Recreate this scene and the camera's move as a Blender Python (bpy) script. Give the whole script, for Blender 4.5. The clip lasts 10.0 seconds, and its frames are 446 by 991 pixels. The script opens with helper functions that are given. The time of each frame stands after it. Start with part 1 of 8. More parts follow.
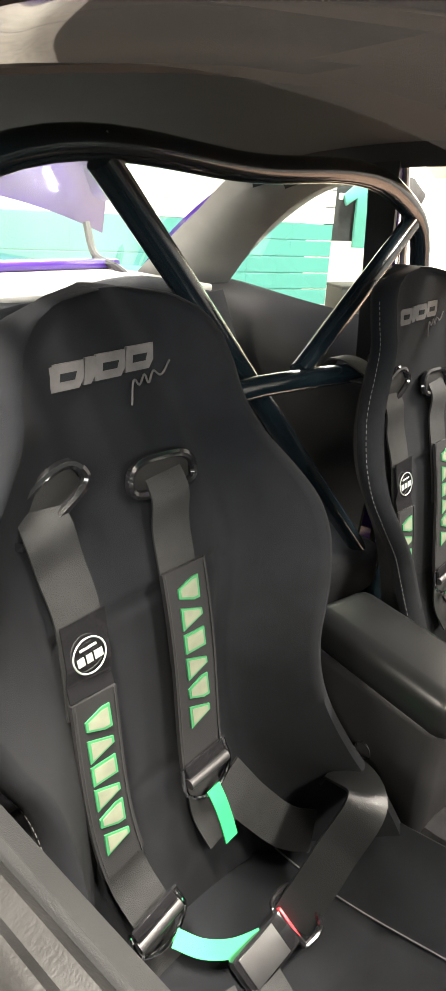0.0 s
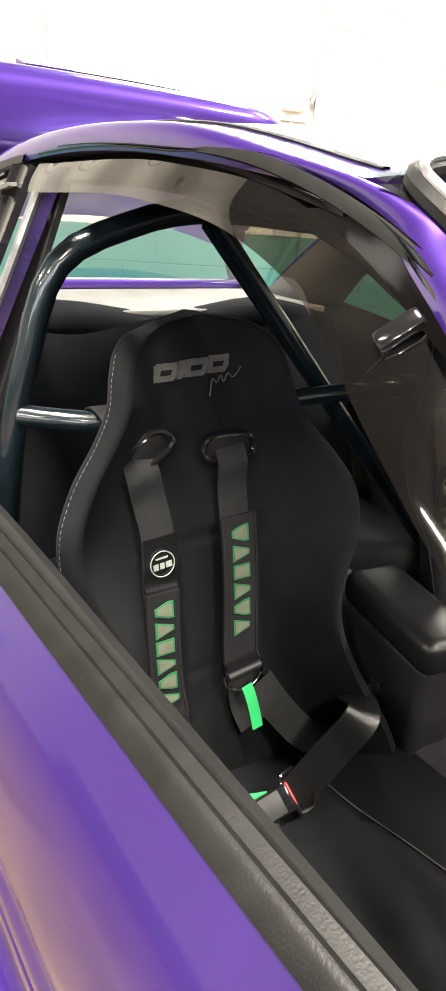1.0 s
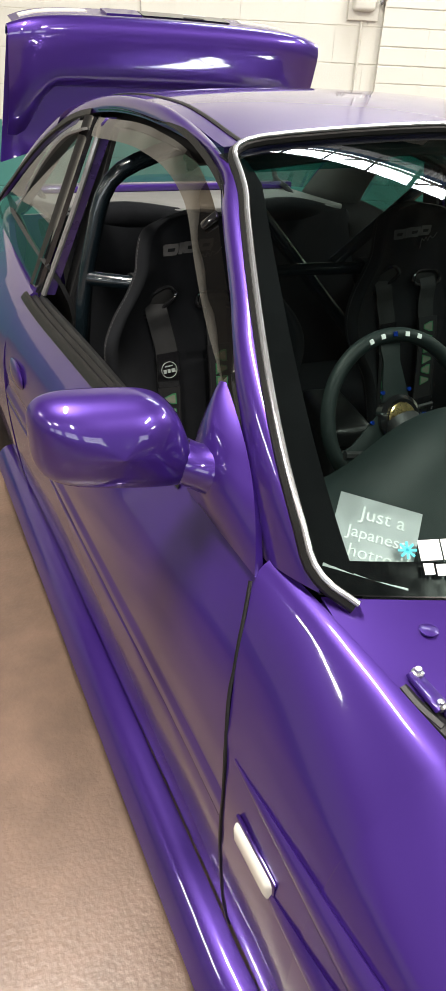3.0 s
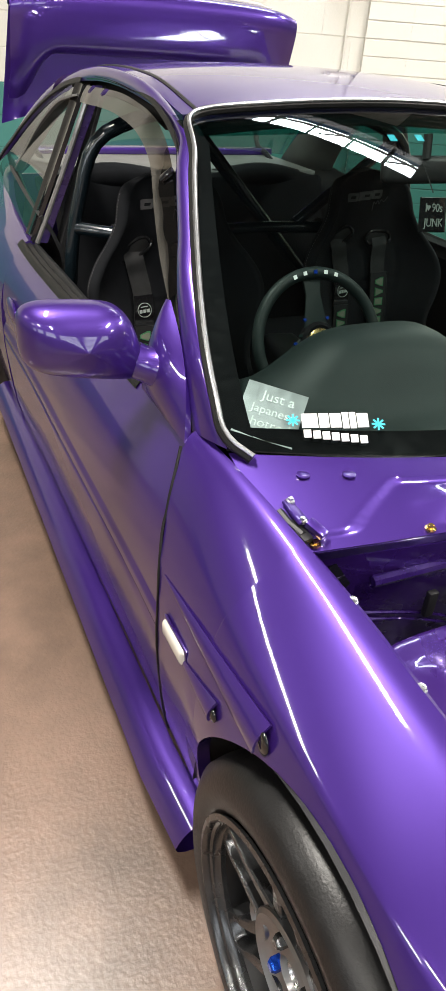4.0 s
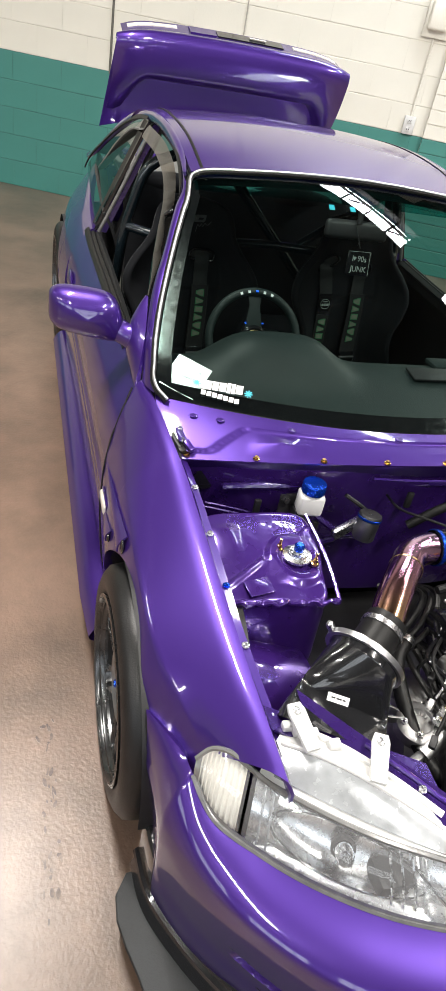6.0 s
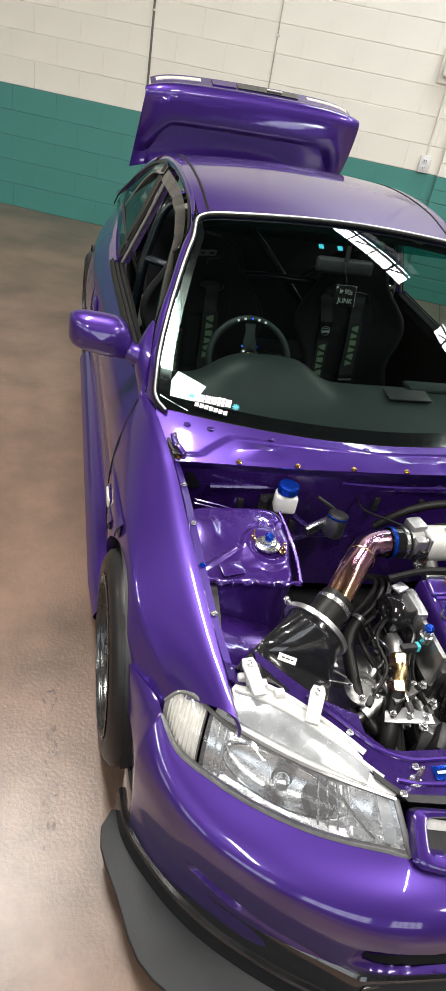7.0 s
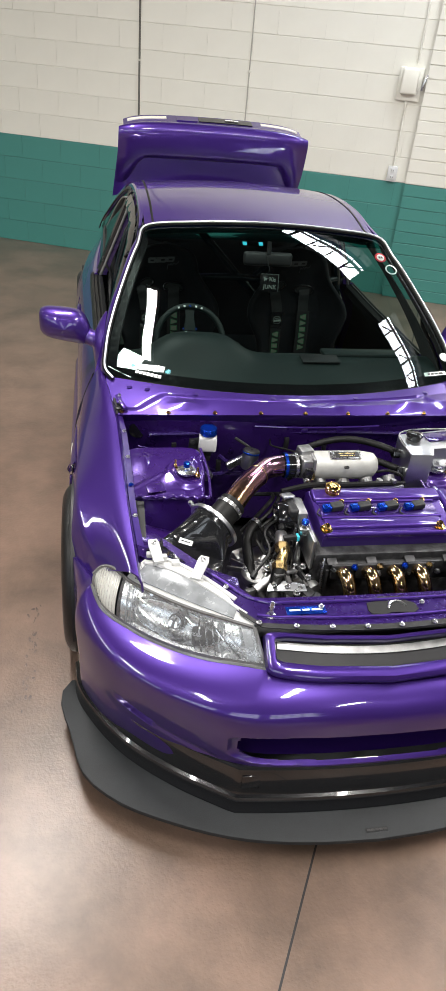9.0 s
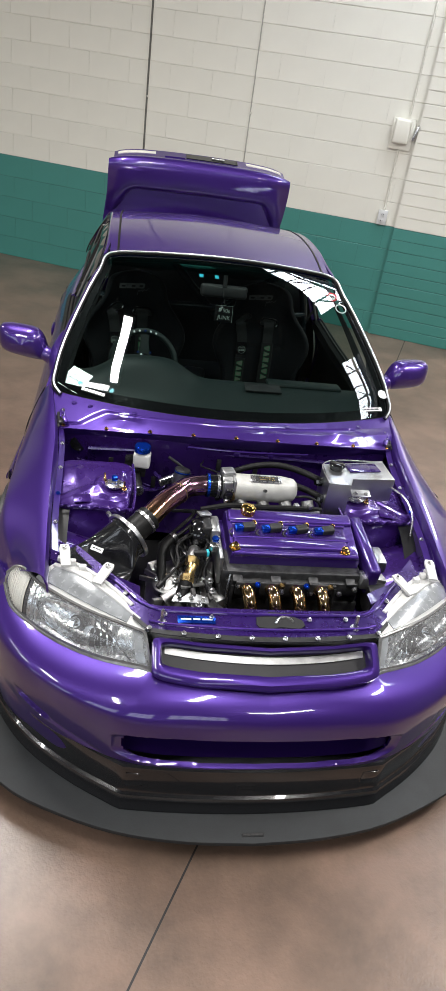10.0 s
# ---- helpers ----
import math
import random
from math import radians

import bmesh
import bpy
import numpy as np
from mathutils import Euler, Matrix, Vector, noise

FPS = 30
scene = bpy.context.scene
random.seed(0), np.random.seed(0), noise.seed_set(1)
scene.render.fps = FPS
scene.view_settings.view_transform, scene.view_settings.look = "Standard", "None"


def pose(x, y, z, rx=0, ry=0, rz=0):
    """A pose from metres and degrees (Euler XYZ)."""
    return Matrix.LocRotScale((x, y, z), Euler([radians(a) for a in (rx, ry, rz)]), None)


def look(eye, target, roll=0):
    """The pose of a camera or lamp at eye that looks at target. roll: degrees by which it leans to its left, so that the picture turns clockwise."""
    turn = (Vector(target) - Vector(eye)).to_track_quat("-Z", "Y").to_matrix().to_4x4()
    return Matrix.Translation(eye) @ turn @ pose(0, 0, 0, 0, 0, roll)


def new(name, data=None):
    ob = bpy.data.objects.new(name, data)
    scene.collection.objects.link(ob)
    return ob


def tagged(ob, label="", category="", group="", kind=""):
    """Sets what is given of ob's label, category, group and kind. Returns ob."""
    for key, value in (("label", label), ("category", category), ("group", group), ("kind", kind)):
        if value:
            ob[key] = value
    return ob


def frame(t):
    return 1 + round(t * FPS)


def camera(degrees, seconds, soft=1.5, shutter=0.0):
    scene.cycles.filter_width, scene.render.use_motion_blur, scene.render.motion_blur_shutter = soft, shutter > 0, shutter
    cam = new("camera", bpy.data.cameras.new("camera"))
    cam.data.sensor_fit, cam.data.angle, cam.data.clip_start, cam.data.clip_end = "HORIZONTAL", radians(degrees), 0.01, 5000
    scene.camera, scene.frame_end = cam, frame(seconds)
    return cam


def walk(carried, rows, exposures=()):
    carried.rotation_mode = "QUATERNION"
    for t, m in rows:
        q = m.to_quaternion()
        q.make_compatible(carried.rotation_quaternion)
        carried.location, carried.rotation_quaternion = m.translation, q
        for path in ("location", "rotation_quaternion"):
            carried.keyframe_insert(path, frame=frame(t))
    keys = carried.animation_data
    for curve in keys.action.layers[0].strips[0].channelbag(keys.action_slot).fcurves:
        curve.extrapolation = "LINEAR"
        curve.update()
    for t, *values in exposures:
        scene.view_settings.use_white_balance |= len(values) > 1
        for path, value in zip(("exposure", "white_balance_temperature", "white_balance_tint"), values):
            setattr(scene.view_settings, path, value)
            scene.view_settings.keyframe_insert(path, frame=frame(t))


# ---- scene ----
cam = camera(36.0, 10.0)
PATH = [
    (0, (-0.848, 1.153, 1.11), (0.514, 2.385, 0.319), 3.4),
    (0.5, (-0.927, 1.009, 1.145), (0.347, 2.319, 0.333), 3.6),
    (1, (-0.965, 0.838, 1.184), (0.1, 2.335, 0.394), 4.5),
    (1.5, (-1.024, 0.647, 1.207), (-0.058, 2.214, 0.425), 3.3),
    (2, (-1.085, 0.443, 1.239), (-0.19, 2.038, 0.429), 1.6),
    (2.5, (-1.107, 0.254, 1.29), (-0.293, 1.796, 0.31), 1.4),
    (2.7, (-1.099, 0.177, 1.303), (-0.323, 1.718, 0.291), 1.9),
    (3.8, (-1.133, -0.207, 1.353), (-0.389, 1.276, 0.236), 4.2),
    (4, (-1.144, -0.277, 1.356), (-0.4, 1.209, 0.245), 4.4),
    (4.5, (-1.143, -0.456, 1.408), (-0.394, 0.931, 0.177), 3.5),
    (5, (-1.109, -0.666, 1.488), (-0.395, 0.775, 0.299), 5.6),
    (5.2, (-1.072, -0.744, 1.544), (-0.405, 0.709, 0.343), 8.0),
    (6.3, (-1.062, -1.094, 1.743), (-0.498, 0.422, 0.567), 12.1),
    (6.5, (-1.063, -1.149, 1.776), (-0.49, 0.366, 0.603), 12.7),
    (7, (-1.014, -1.285, 1.822), (-0.532, 0.284, 0.679), 11.5),
    (7.5, (-0.907, -1.47, 1.879), (-0.505, 0.13, 0.748), 11.0),
    (8, (-0.848, -1.619, 1.898), (-0.47, 0.004, 0.792), 10.1),
    (8.5, (-0.794, -1.766, 1.916), (-0.445, -0.121, 0.834), 6.5),
    (9, (-0.737, -1.927, 1.913), (-0.388, -0.292, 0.814), 5.7),
    (9.5, (-0.631, -2.052, 1.951), (-0.285, -0.35, 0.959), 6.6),
    (10, (-0.456, -2.094, 1.993), (-0.136, -0.416, 0.954), 8.9),
]
EXPOSURES = [(0.0, 2.95, 6900, 10), (0.5, 2.5, 6900, 10), (1.0, 1.78, 6850, 10), (1.5, 1.0, 6700, 10), (2.0, 0.6, 6650, 10), (2.5, 0.42, 6600, 10), (4.0, 0.45, 6500, 10), (5.0, 0.48, 6400, 10), (6.5, 0.24, 6400, 10),
             (7.5, 0.04, 6350, 10), (9.0, 0.0, 6250, 10), (10.0, -0.22, 6150, 10)]
walk(cam, [(t, look(eye, target, roll)) for t, eye, target, roll in PATH], EXPOSURES)

# ---- world and lights ----
WALL_TURN = -22.0
ROOM = pose(-1.25, 5.70, 0, 0, 0, WALL_TURN)
CEIL = 4.4
world = bpy.data.worlds.new("sky")
scene.world = world
world.use_nodes = True
wn = world.node_tree.nodes
sky = wn.new("ShaderNodeTexSky")
sky.sky_type, sky.sun_disc, sky.sun_elevation, sky.sun_rotation = 'NISHITA', False, radians(42), radians(200)
wn["Background"].inputs[1].default_value = 0.12
world.node_tree.links.new(sky.outputs[0], wn["Background"].inputs[0])


def lamp(name, m, sx, sy, watts, colour=(1, 1, 1)):
    data = bpy.data.lights.new(name, 'AREA')
    data.shape, data.size, data.size_y, data.energy, data.color = 'RECTANGLE', sx, sy, watts, colour
    ob = new(name, data)
    ob.matrix_world = m
    return ob


WARM = (1.0, 0.945, 0.865)
# first strip fits its reflection; the others are added at free places for light
STRIPS = [(1.50, -4.07), (1.50, -8.3), (-3.2, -4.07), (-3.2, -8.3), (6.2, -4.07), (6.2, -8.3), (3.9, -6.3), (-0.9, -8.3)]
for sx, sy in STRIPS:
    lamp("strip_light_tube", ROOM @ pose(sx, sy, CEIL - 0.42), 0.13, 1.25, (95 if sx < -3 else 160) if sy > -6 else 105 if sy > -7 else 60, WARM)

# daylight in the row of high windows across the room
WINDOWS, WIN_W, WIN_Z0, WIN_Z1, DEPTH = (-6.4, -3.2, 0.0, 3.2, 6.4), 2.3, 1.9, 3.8, 12.5
for wx in WINDOWS:
    lamp("window_daylight", ROOM @ pose(wx, -DEPTH - 0.12, (WIN_Z0 + WIN_Z1) / 2, 90), WIN_W, WIN_Z1 - WIN_Z0, 48, (0.93, 0.97, 1.0))

lamp("strip_light_tube", ROOM @ pose(6.6, 1.5, CEIL - 0.42), 0.13, 1.25, 260, WARM)

# ---- materials ----


def mat(name, base, rough=0.5, metal=0.0, coat=0.0, var=0.15, scale=8.0, bump=0.0, bscale=60.0, rvar=0.1, coords="Object", sheen=0.0, spec=0.5):
    """A surface with broad stains and fine grain in colour, gloss and relief."""
    m = bpy.data.materials.new(name)
    m.use_nodes = True
    t, ln = m.node_tree.nodes, m.node_tree.links
    b = t["Principled BSDF"]
    b.inputs["Metallic"].default_value, b.inputs["Coat Weight"].default_value = metal, coat
    b.inputs["Coat Roughness"].default_value, b.inputs["Sheen Weight"].default_value = 0.03, sheen
    b.inputs["Specular IOR Level"].default_value = spec
    tc = t.new("ShaderNodeTexCoord")
    n1, n2 = t.new("ShaderNodeTexNoise"), t.new("ShaderNodeTexNoise")
    n1.inputs["Scale"].default_value, n1.inputs["Detail"].default_value = scale, 5
    n2.inputs["Scale"].default_value, n2.inputs["Detail"].default_value = bscale, 3
    for n in (n1, n2):
        ln.new(tc.outputs[coords], n.inputs["Vector"])
    ramp = t.new("ShaderNodeMapRange")
    ramp.inputs["From Min"].default_value, ramp.inputs["From Max"].default_value = 0.3, 0.7
    ramp.inputs["To Min"].default_value, ramp.inputs["To Max"].default_value = 1 - var, 1 + var
    ln.new(n1.outputs["Fac"], ramp.inputs["Value"])
    mul = t.new("ShaderNodeVectorMath")
    mul.operation = 'SCALE'
    mul.inputs[0].default_value = base
    ln.new(ramp.outputs[0], mul.inputs["Scale"])
    ln.new(mul.outputs[0], b.inputs["Base Color"])
    rr = t.new("ShaderNodeMapRange")
    rr.inputs["To Min"].default_value, rr.inputs["To Max"].default_value = max(rough - rvar, 0.02), min(rough + rvar, 1)
    ln.new(n2.outputs["Fac"], rr.inputs["Value"])
    ln.new(rr.outputs[0], b.inputs["Roughness"])
    if bump:
        bp = t.new("ShaderNodeBump")
        bp.inputs["Strength"].default_value, bp.inputs["Distance"].default_value = bump, 0.002
        ln.new(n2.outputs["Fac"], bp.inputs["Height"])
        ln.new(bp.outputs[0], b.inputs["Normal"])
    return m


def clear(name, tint, gloss_rough=0.01, ior=1.5, light_veil=0.0, ripple=0.0):
    """A thin pane: it lets light through with a tint and mirrors by Fresnel."""
    m = bpy.data.materials.new(name)
    m.use_nodes = True
    t, ln = m.node_tree.nodes, m.node_tree.links
    t.remove(t["Principled BSDF"])
    tr, gl, mx, fr = t.new("ShaderNodeBsdfTransparent"), t.new("ShaderNodeBsdfGlossy"), t.new("ShaderNodeMixShader"), t.new("ShaderNodeFresnel")
    tr.inputs[0].default_value = (*tint, 1)
    gl.inputs["Roughness"].default_value = gloss_rough
    fr.inputs[0].default_value = ior
    ln.new(fr.outputs[0], mx.inputs[0])
    ln.new(gl.outputs[0], mx.inputs[2])
    if ripple:
        nz, bp, tc = t.new("ShaderNodeTexNoise"), t.new("ShaderNodeBump"), t.new("ShaderNodeTexCoord")
        nz.inputs["Scale"].default_value, nz.inputs["Detail"].default_value = 9, 0
        bp.inputs["Strength"].default_value, bp.inputs["Distance"].default_value = 1.0, ripple
        ln.new(tc.outputs["Object"], nz.inputs["Vector"])
        ln.new(nz.outputs["Fac"], bp.inputs["Height"])
        ln.new(bp.outputs[0], gl.inputs["Normal"])
    # even pale diffuse mixed into the pane, in place of reflected brightness
    if light_veil:
        df, m2 = t.new("ShaderNodeBsdfDiffuse"), t.new("ShaderNodeMixShader")
        df.inputs[0].default_value = (0.7, 0.7, 0.72, 1)
        m2.inputs[0].default_value = light_veil
        ln.new(tr.outputs[0], m2.inputs[1])
        ln.new(df.outputs[0], m2.inputs[2])
        ln.new(m2.outputs[0], mx.inputs[1])
    else:
        ln.new(tr.outputs[0], mx.inputs[1])
    ln.new(mx.outputs[0], t["Material Output"].inputs[0])
    return m


def carbon_fibre(name):
    m = mat(name, (0.02, 0.02, 0.022), 0.2, 0.0, 0.85, spec=0.35)
    t, ln = m.node_tree.nodes, m.node_tree.links
    ck, tc = t.new("ShaderNodeTexChecker"), t.new("ShaderNodeTexCoord")
    mp = t.new("ShaderNodeMapping")
    mp.inputs["Rotation"].default_value = (0.5, 0.6, radians(45))
    ck.inputs["Scale"].default_value = 330
    ck.inputs["Color1"].default_value, ck.inputs["Color2"].default_value = (0.004, 0.004, 0.005, 1), (0.018, 0.0185, 0.020, 1)
    ln.new(tc.outputs["Object"], mp.inputs[0])
    ln.new(mp.outputs[0], ck.inputs["Vector"])
    ln.new(ck.outputs[0], t["Principled BSDF"].inputs["Base Color"])
    return m


def burnt(name, axis, lo, hi, stops, rough=0.16):
    """Heat-tinted metal: the tint runs along one axis."""
    m = mat(name, (0.6, 0.5, 0.4), rough, 1.0, rvar=0.05)
    t, ln = m.node_tree.nodes, m.node_tree.links
    tc, sp, mr, cr = t.new("ShaderNodeTexCoord"), t.new("ShaderNodeSeparateXYZ"), t.new("ShaderNodeMapRange"), t.new("ShaderNodeValToRGB")
    mr.inputs["From Min"].default_value, mr.inputs["From Max"].default_value = lo, hi
    ln.new(tc.outputs["Object"], sp.inputs[0])
    ln.new(sp.outputs[axis], mr.inputs["Value"])
    ln.new(mr.outputs[0], cr.inputs[0])
    cr.color_ramp.elements[0].position, cr.color_ramp.elements[0].color = stops[0][0], (*stops[0][1], 1)
    cr.color_ramp.elements[1].position, cr.color_ramp.elements[1].color = stops[-1][0], (*stops[-1][1], 1)
    for p, c in stops[1:-1]:
        cr.color_ramp.elements.new(p).color = (*c, 1)
    ln.new(cr.outputs[0], t["Principled BSDF"].inputs["Base Color"])
    return m


PAINT = mat("purple_paint", (0.047, 0.0146, 0.190), 0.39, 0.60, 1.0, var=0.05, scale=3, bscale=900, rvar=0.02)
PAINT.node_tree.nodes["Principled BSDF"].inputs["Coat IOR"].default_value = 1.62
PAINT.node_tree.nodes["Principled BSDF"].inputs["Coat Roughness"].default_value = 0.055
PAINT_IN = mat("purple_bay_paint", (0.030, 0.0092, 0.118), 0.28, 0.4, 1.0, var=0.1, scale=6, bump=0.5, bscale=26, rvar=0.08)
BAYTOP = mat("wrinkled_bay_paint", (0.045, 0.0135, 0.16), 0.28, 0.45, 1.0, var=0.1, scale=6, bump=1.0, bscale=13, rvar=0.06)
BAYTOP.node_tree.nodes["Bump"].inputs["Distance"].default_value = 0.0022
for lacquer in (BAYTOP, PAINT_IN):
    tree = lacquer.node_tree
    tree.links.new(tree.nodes["Bump"].outputs[0], tree.nodes["Principled BSDF"].inputs["Coat Normal"])
BLACK = mat("black_plastic", (0.012, 0.012, 0.013), 0.5, var=0.3, scale=20, bump=0.15, bscale=700)
GLOSS = mat("gloss_black", (0.008, 0.008, 0.009), 0.12, var=0.2, coat=0.5)
RUBBER = mat("rubber", (0.008, 0.008, 0.008), 0.45, var=0.3, scale=30, bump=0.15, bscale=400, spec=0.22)
TYRE = mat("tyre_rubber", (0.0075, 0.0075, 0.008), 0.42, var=0.35, scale=25, bump=0.25, bscale=250)
CLOTH = mat("black_seat_cloth", (0.0050, 0.0057, 0.0072), 0.8, var=0.2, scale=30, bump=0.35, bscale=1400, sheen=0.02, spec=0.12)
WEB = mat("webbing", (0.012, 0.0125, 0.013), 0.7, var=0.2, scale=60, bump=0.5, bscale=900, spec=0.3)
STITCH = mat("pale_stitching", (0.10, 0.10, 0.10), 0.7, var=0.2, scale=60)
WEBG = mat("glossy_webbing", (0.010, 0.0105, 0.011), 0.34, var=0.2, scale=60, bump=0.25, bscale=700, spec=0.6)
PADC = mat("harness_pad_cloth", (0.007, 0.007, 0.008), 0.8, var=0.2, bump=0.3, bscale=900, spec=0.3)
VINYL = mat("dark_grey_vinyl", (0.012, 0.0125, 0.013), 0.5, var=0.2, scale=12, bump=0.25, bscale=900)
DASH = mat("dash_vinyl", (0.009, 0.0155, 0.015), 0.5, var=0.15, scale=9, bump=0.2, bscale=1200, spec=0.3)
TRIMG = mat("grey_trim", (0.20, 0.20, 0.19), 0.75, var=0.1, scale=10, bump=0.2, bscale=800)
CARPET = mat("black_carpet", (0.012, 0.012, 0.013), 0.95, var=0.4, scale=40, bump=0.6, bscale=900, spec=0.2)
CAGE = mat("cage_paint", (0.006, 0.011, 0.0145), 0.22, coat=0.6, var=0.15)
STEEL = mat("steel", (0.55, 0.55, 0.56), 0.28, 1.0, var=0.15, scale=30, bscale=200)
ALU = mat("cast_aluminium", (0.42, 0.42, 0.42), 0.42, 1.0, var=0.25, scale=25, bump=0.3, bscale=300)
ALUB = mat("brushed_aluminium", (0.58, 0.59, 0.61), 0.32, 1.0, var=0.08, scale=14, bscale=300)
BLOCK = mat("grimy_cast_iron", (0.06, 0.06, 0.062), 0.5, 0.8, var=0.5, scale=30, bump=0.4, bscale=160)
CHROME = mat("chrome", (0.85, 0.86, 0.88), 0.06, 1.0, var=0.03, rvar=0.02)
RIMM = mat("gunmetal", (0.105, 0.107, 0.11), 0.27, 0.9, var=0.1, scale=6, bscale=20, rvar=0.03)
HUBM = mat("satin_hub_metal", (0.30, 0.305, 0.31), 0.40, 1.0, var=0.12, scale=20, bscale=200)
RIMB = mat("dark_barrel", (0.02, 0.02, 0.021), 0.4, 0.7, var=0.1, scale=6, bscale=20)
WHITEP = mat("white_plastic", (0.60, 0.60, 0.59), 0.4, var=0.06, scale=15)
CARD = mat("silver_foil_card", (0.55, 0.56, 0.58), 0.34, 0.85, var=0.05, scale=20)
PAPER = mat("white_paper", (0.8, 0.8, 0.8), 0.8, var=0.03)
BLUEA = mat("blue_anodised", (0.01, 0.07, 0.55), 0.22, 0.85, var=0.1)
GOLD = mat("gold_metal", (0.75, 0.5, 0.16), 0.15, 1.0, var=0.2, scale=30, rvar=0.05)
BRASS = mat("brass_fitting", (0.62, 0.45, 0.2), 0.28, 1.0, var=0.2, scale=30)
GREEN = mat("green_webbing", (0.01, 0.36, 0.1), 0.6, var=0.1, bump=0.3, bscale=900)
LETTER = mat("green_edged_letter", (0.02, 0.13, 0.05), 0.5, var=0.15, scale=60)
BEIGE = mat("beige_letter", (0.12, 0.13, 0.095), 0.5, var=0.15, scale=60)
GREYL = mat("grey_embroidery", (0.05, 0.048, 0.048), 0.6, var=0.25, scale=60, bump=0.3, bscale=900)
WHITEL = mat("white_decal", (0.8, 0.8, 0.8), 0.4, var=0.04)
GREYW = mat("chalk_lettering", (0.22, 0.25, 0.23), 0.6, var=0.3, scale=60)
PLEN = mat("pale_cast_alloy", (0.50, 0.50, 0.475), 0.5, 0.35, var=0.12, scale=30, bump=0.3, bscale=300)
CYAN = mat("cyan_decal", (0.05, 0.5, 0.62), 0.4)
RED = mat("red_decal", (0.5, 0.02, 0.03), 0.4)
SPLIT = mat("grey_splitter", (0.0125, 0.0148, 0.017), 0.6, var=0.25, scale=10, bump=0.2, bscale=300)
CARBON = carbon_fibre("carbon_fibre")
TITAN = burnt("burnt_titanium", 1, -0.20, 0.10, [(0.0, (0.72, 0.5, 0.2)), (0.2, (0.75, 0.42, 0.3)), (0.45, (0.62, 0.3, 0.42)), (0.75, (0.6, 0.36, 0.5)), (0.9, (0.25, 0.25, 0.5)), (1.0, (0.1, 0.2, 0.5))])
HEADER = burnt("gold_header", 2, 0.38, 0.62, [(0.0, (0.5, 0.3, 0.1)), (0.5, (0.75, 0.52, 0.2)), (1.0, (0.6, 0.42, 0.25))], 0.12)
GLASS = clear("windscreen_glass", (0.40, 0.51, 0.48))
GLASSQ = clear("side_glass", (0.58, 0.66, 0.63), 0.01, 2.3)
# teal put into the screen's top, where the teal wall shows in the glass
BAND = clear("teal_top_tint", (0.10, 0.50, 0.46), 0.02, 1.2)
ARMV = mat("glossy_armrest_vinyl", (0.007, 0.0075, 0.008), 0.34, var=0.15, scale=10, rvar=0.05, spec=0.35)
LINING = mat("black_headlining", (0.014, 0.014, 0.015), 0.85, var=0.15, scale=10, bump=0.2, bscale=900)
RIMCLEAR = mat("grey_lens_rim", (0.20, 0.20, 0.20), 0.22, 0.3, coat=0.6, var=0.2, scale=40)
PALE = mat("pale_pressed_plastic", (0.33, 0.345, 0.36), 0.25, 0.3, var=0.25, scale=22, bump=0.3, bscale=60)
DRESS = mat("dark_shirt_cloth", (0.015, 0.016, 0.018), 0.85, var=0.3, scale=20, bump=0.4, bscale=200)
# visor and lamp lens carry a pale veil that brightens them like reflections
SMOKE = clear("smoked_visor", (0.33, 0.275, 0.215), 0.05, 2.6, 0.004, 0.010)
LENS = clear("lamp_lens", (0.90, 0.92, 0.93), 0.02, 1.5, 0.13)
SATIN = mat("satin_reflector", (0.86, 0.87, 0.88), 0.27, 1.0, var=0.08, scale=18, rvar=0.04)
LENSW = mat("indicator_lens", (0.66, 0.64, 0.58), 0.2, coat=0.6, var=0.05)


def painted_wall(name, base):
    return mat(name, base, 0.42, var=0.07, scale=1.3, bump=0.5, bscale=90, rvar=0.12)


CREAM = painted_wall("cream_wall_paint", (0.72, 0.70, 0.62))
TEAL = painted_wall("teal_wall_paint", (0.055, 0.22, 0.19))
SEAM = mat("dark_seam", (0.12, 0.115, 0.10), 0.8)
FADED = mat("faded_conduit", (0.40, 0.385, 0.34), 0.6)
GROUT = mat("painted_joint", (0.68, 0.66, 0.585), 0.7, var=0.15)
GROUT_T = mat("painted_joint_teal", (0.04, 0.15, 0.13), 0.6, var=0.15)
DARKW = mat("dark_wall", (0.10, 0.10, 0.10), 0.7, var=0.2, scale=1.5)
CEILM = mat("dark_ceiling", (0.035, 0.033, 0.03), 0.8, var=0.25, scale=1.0)


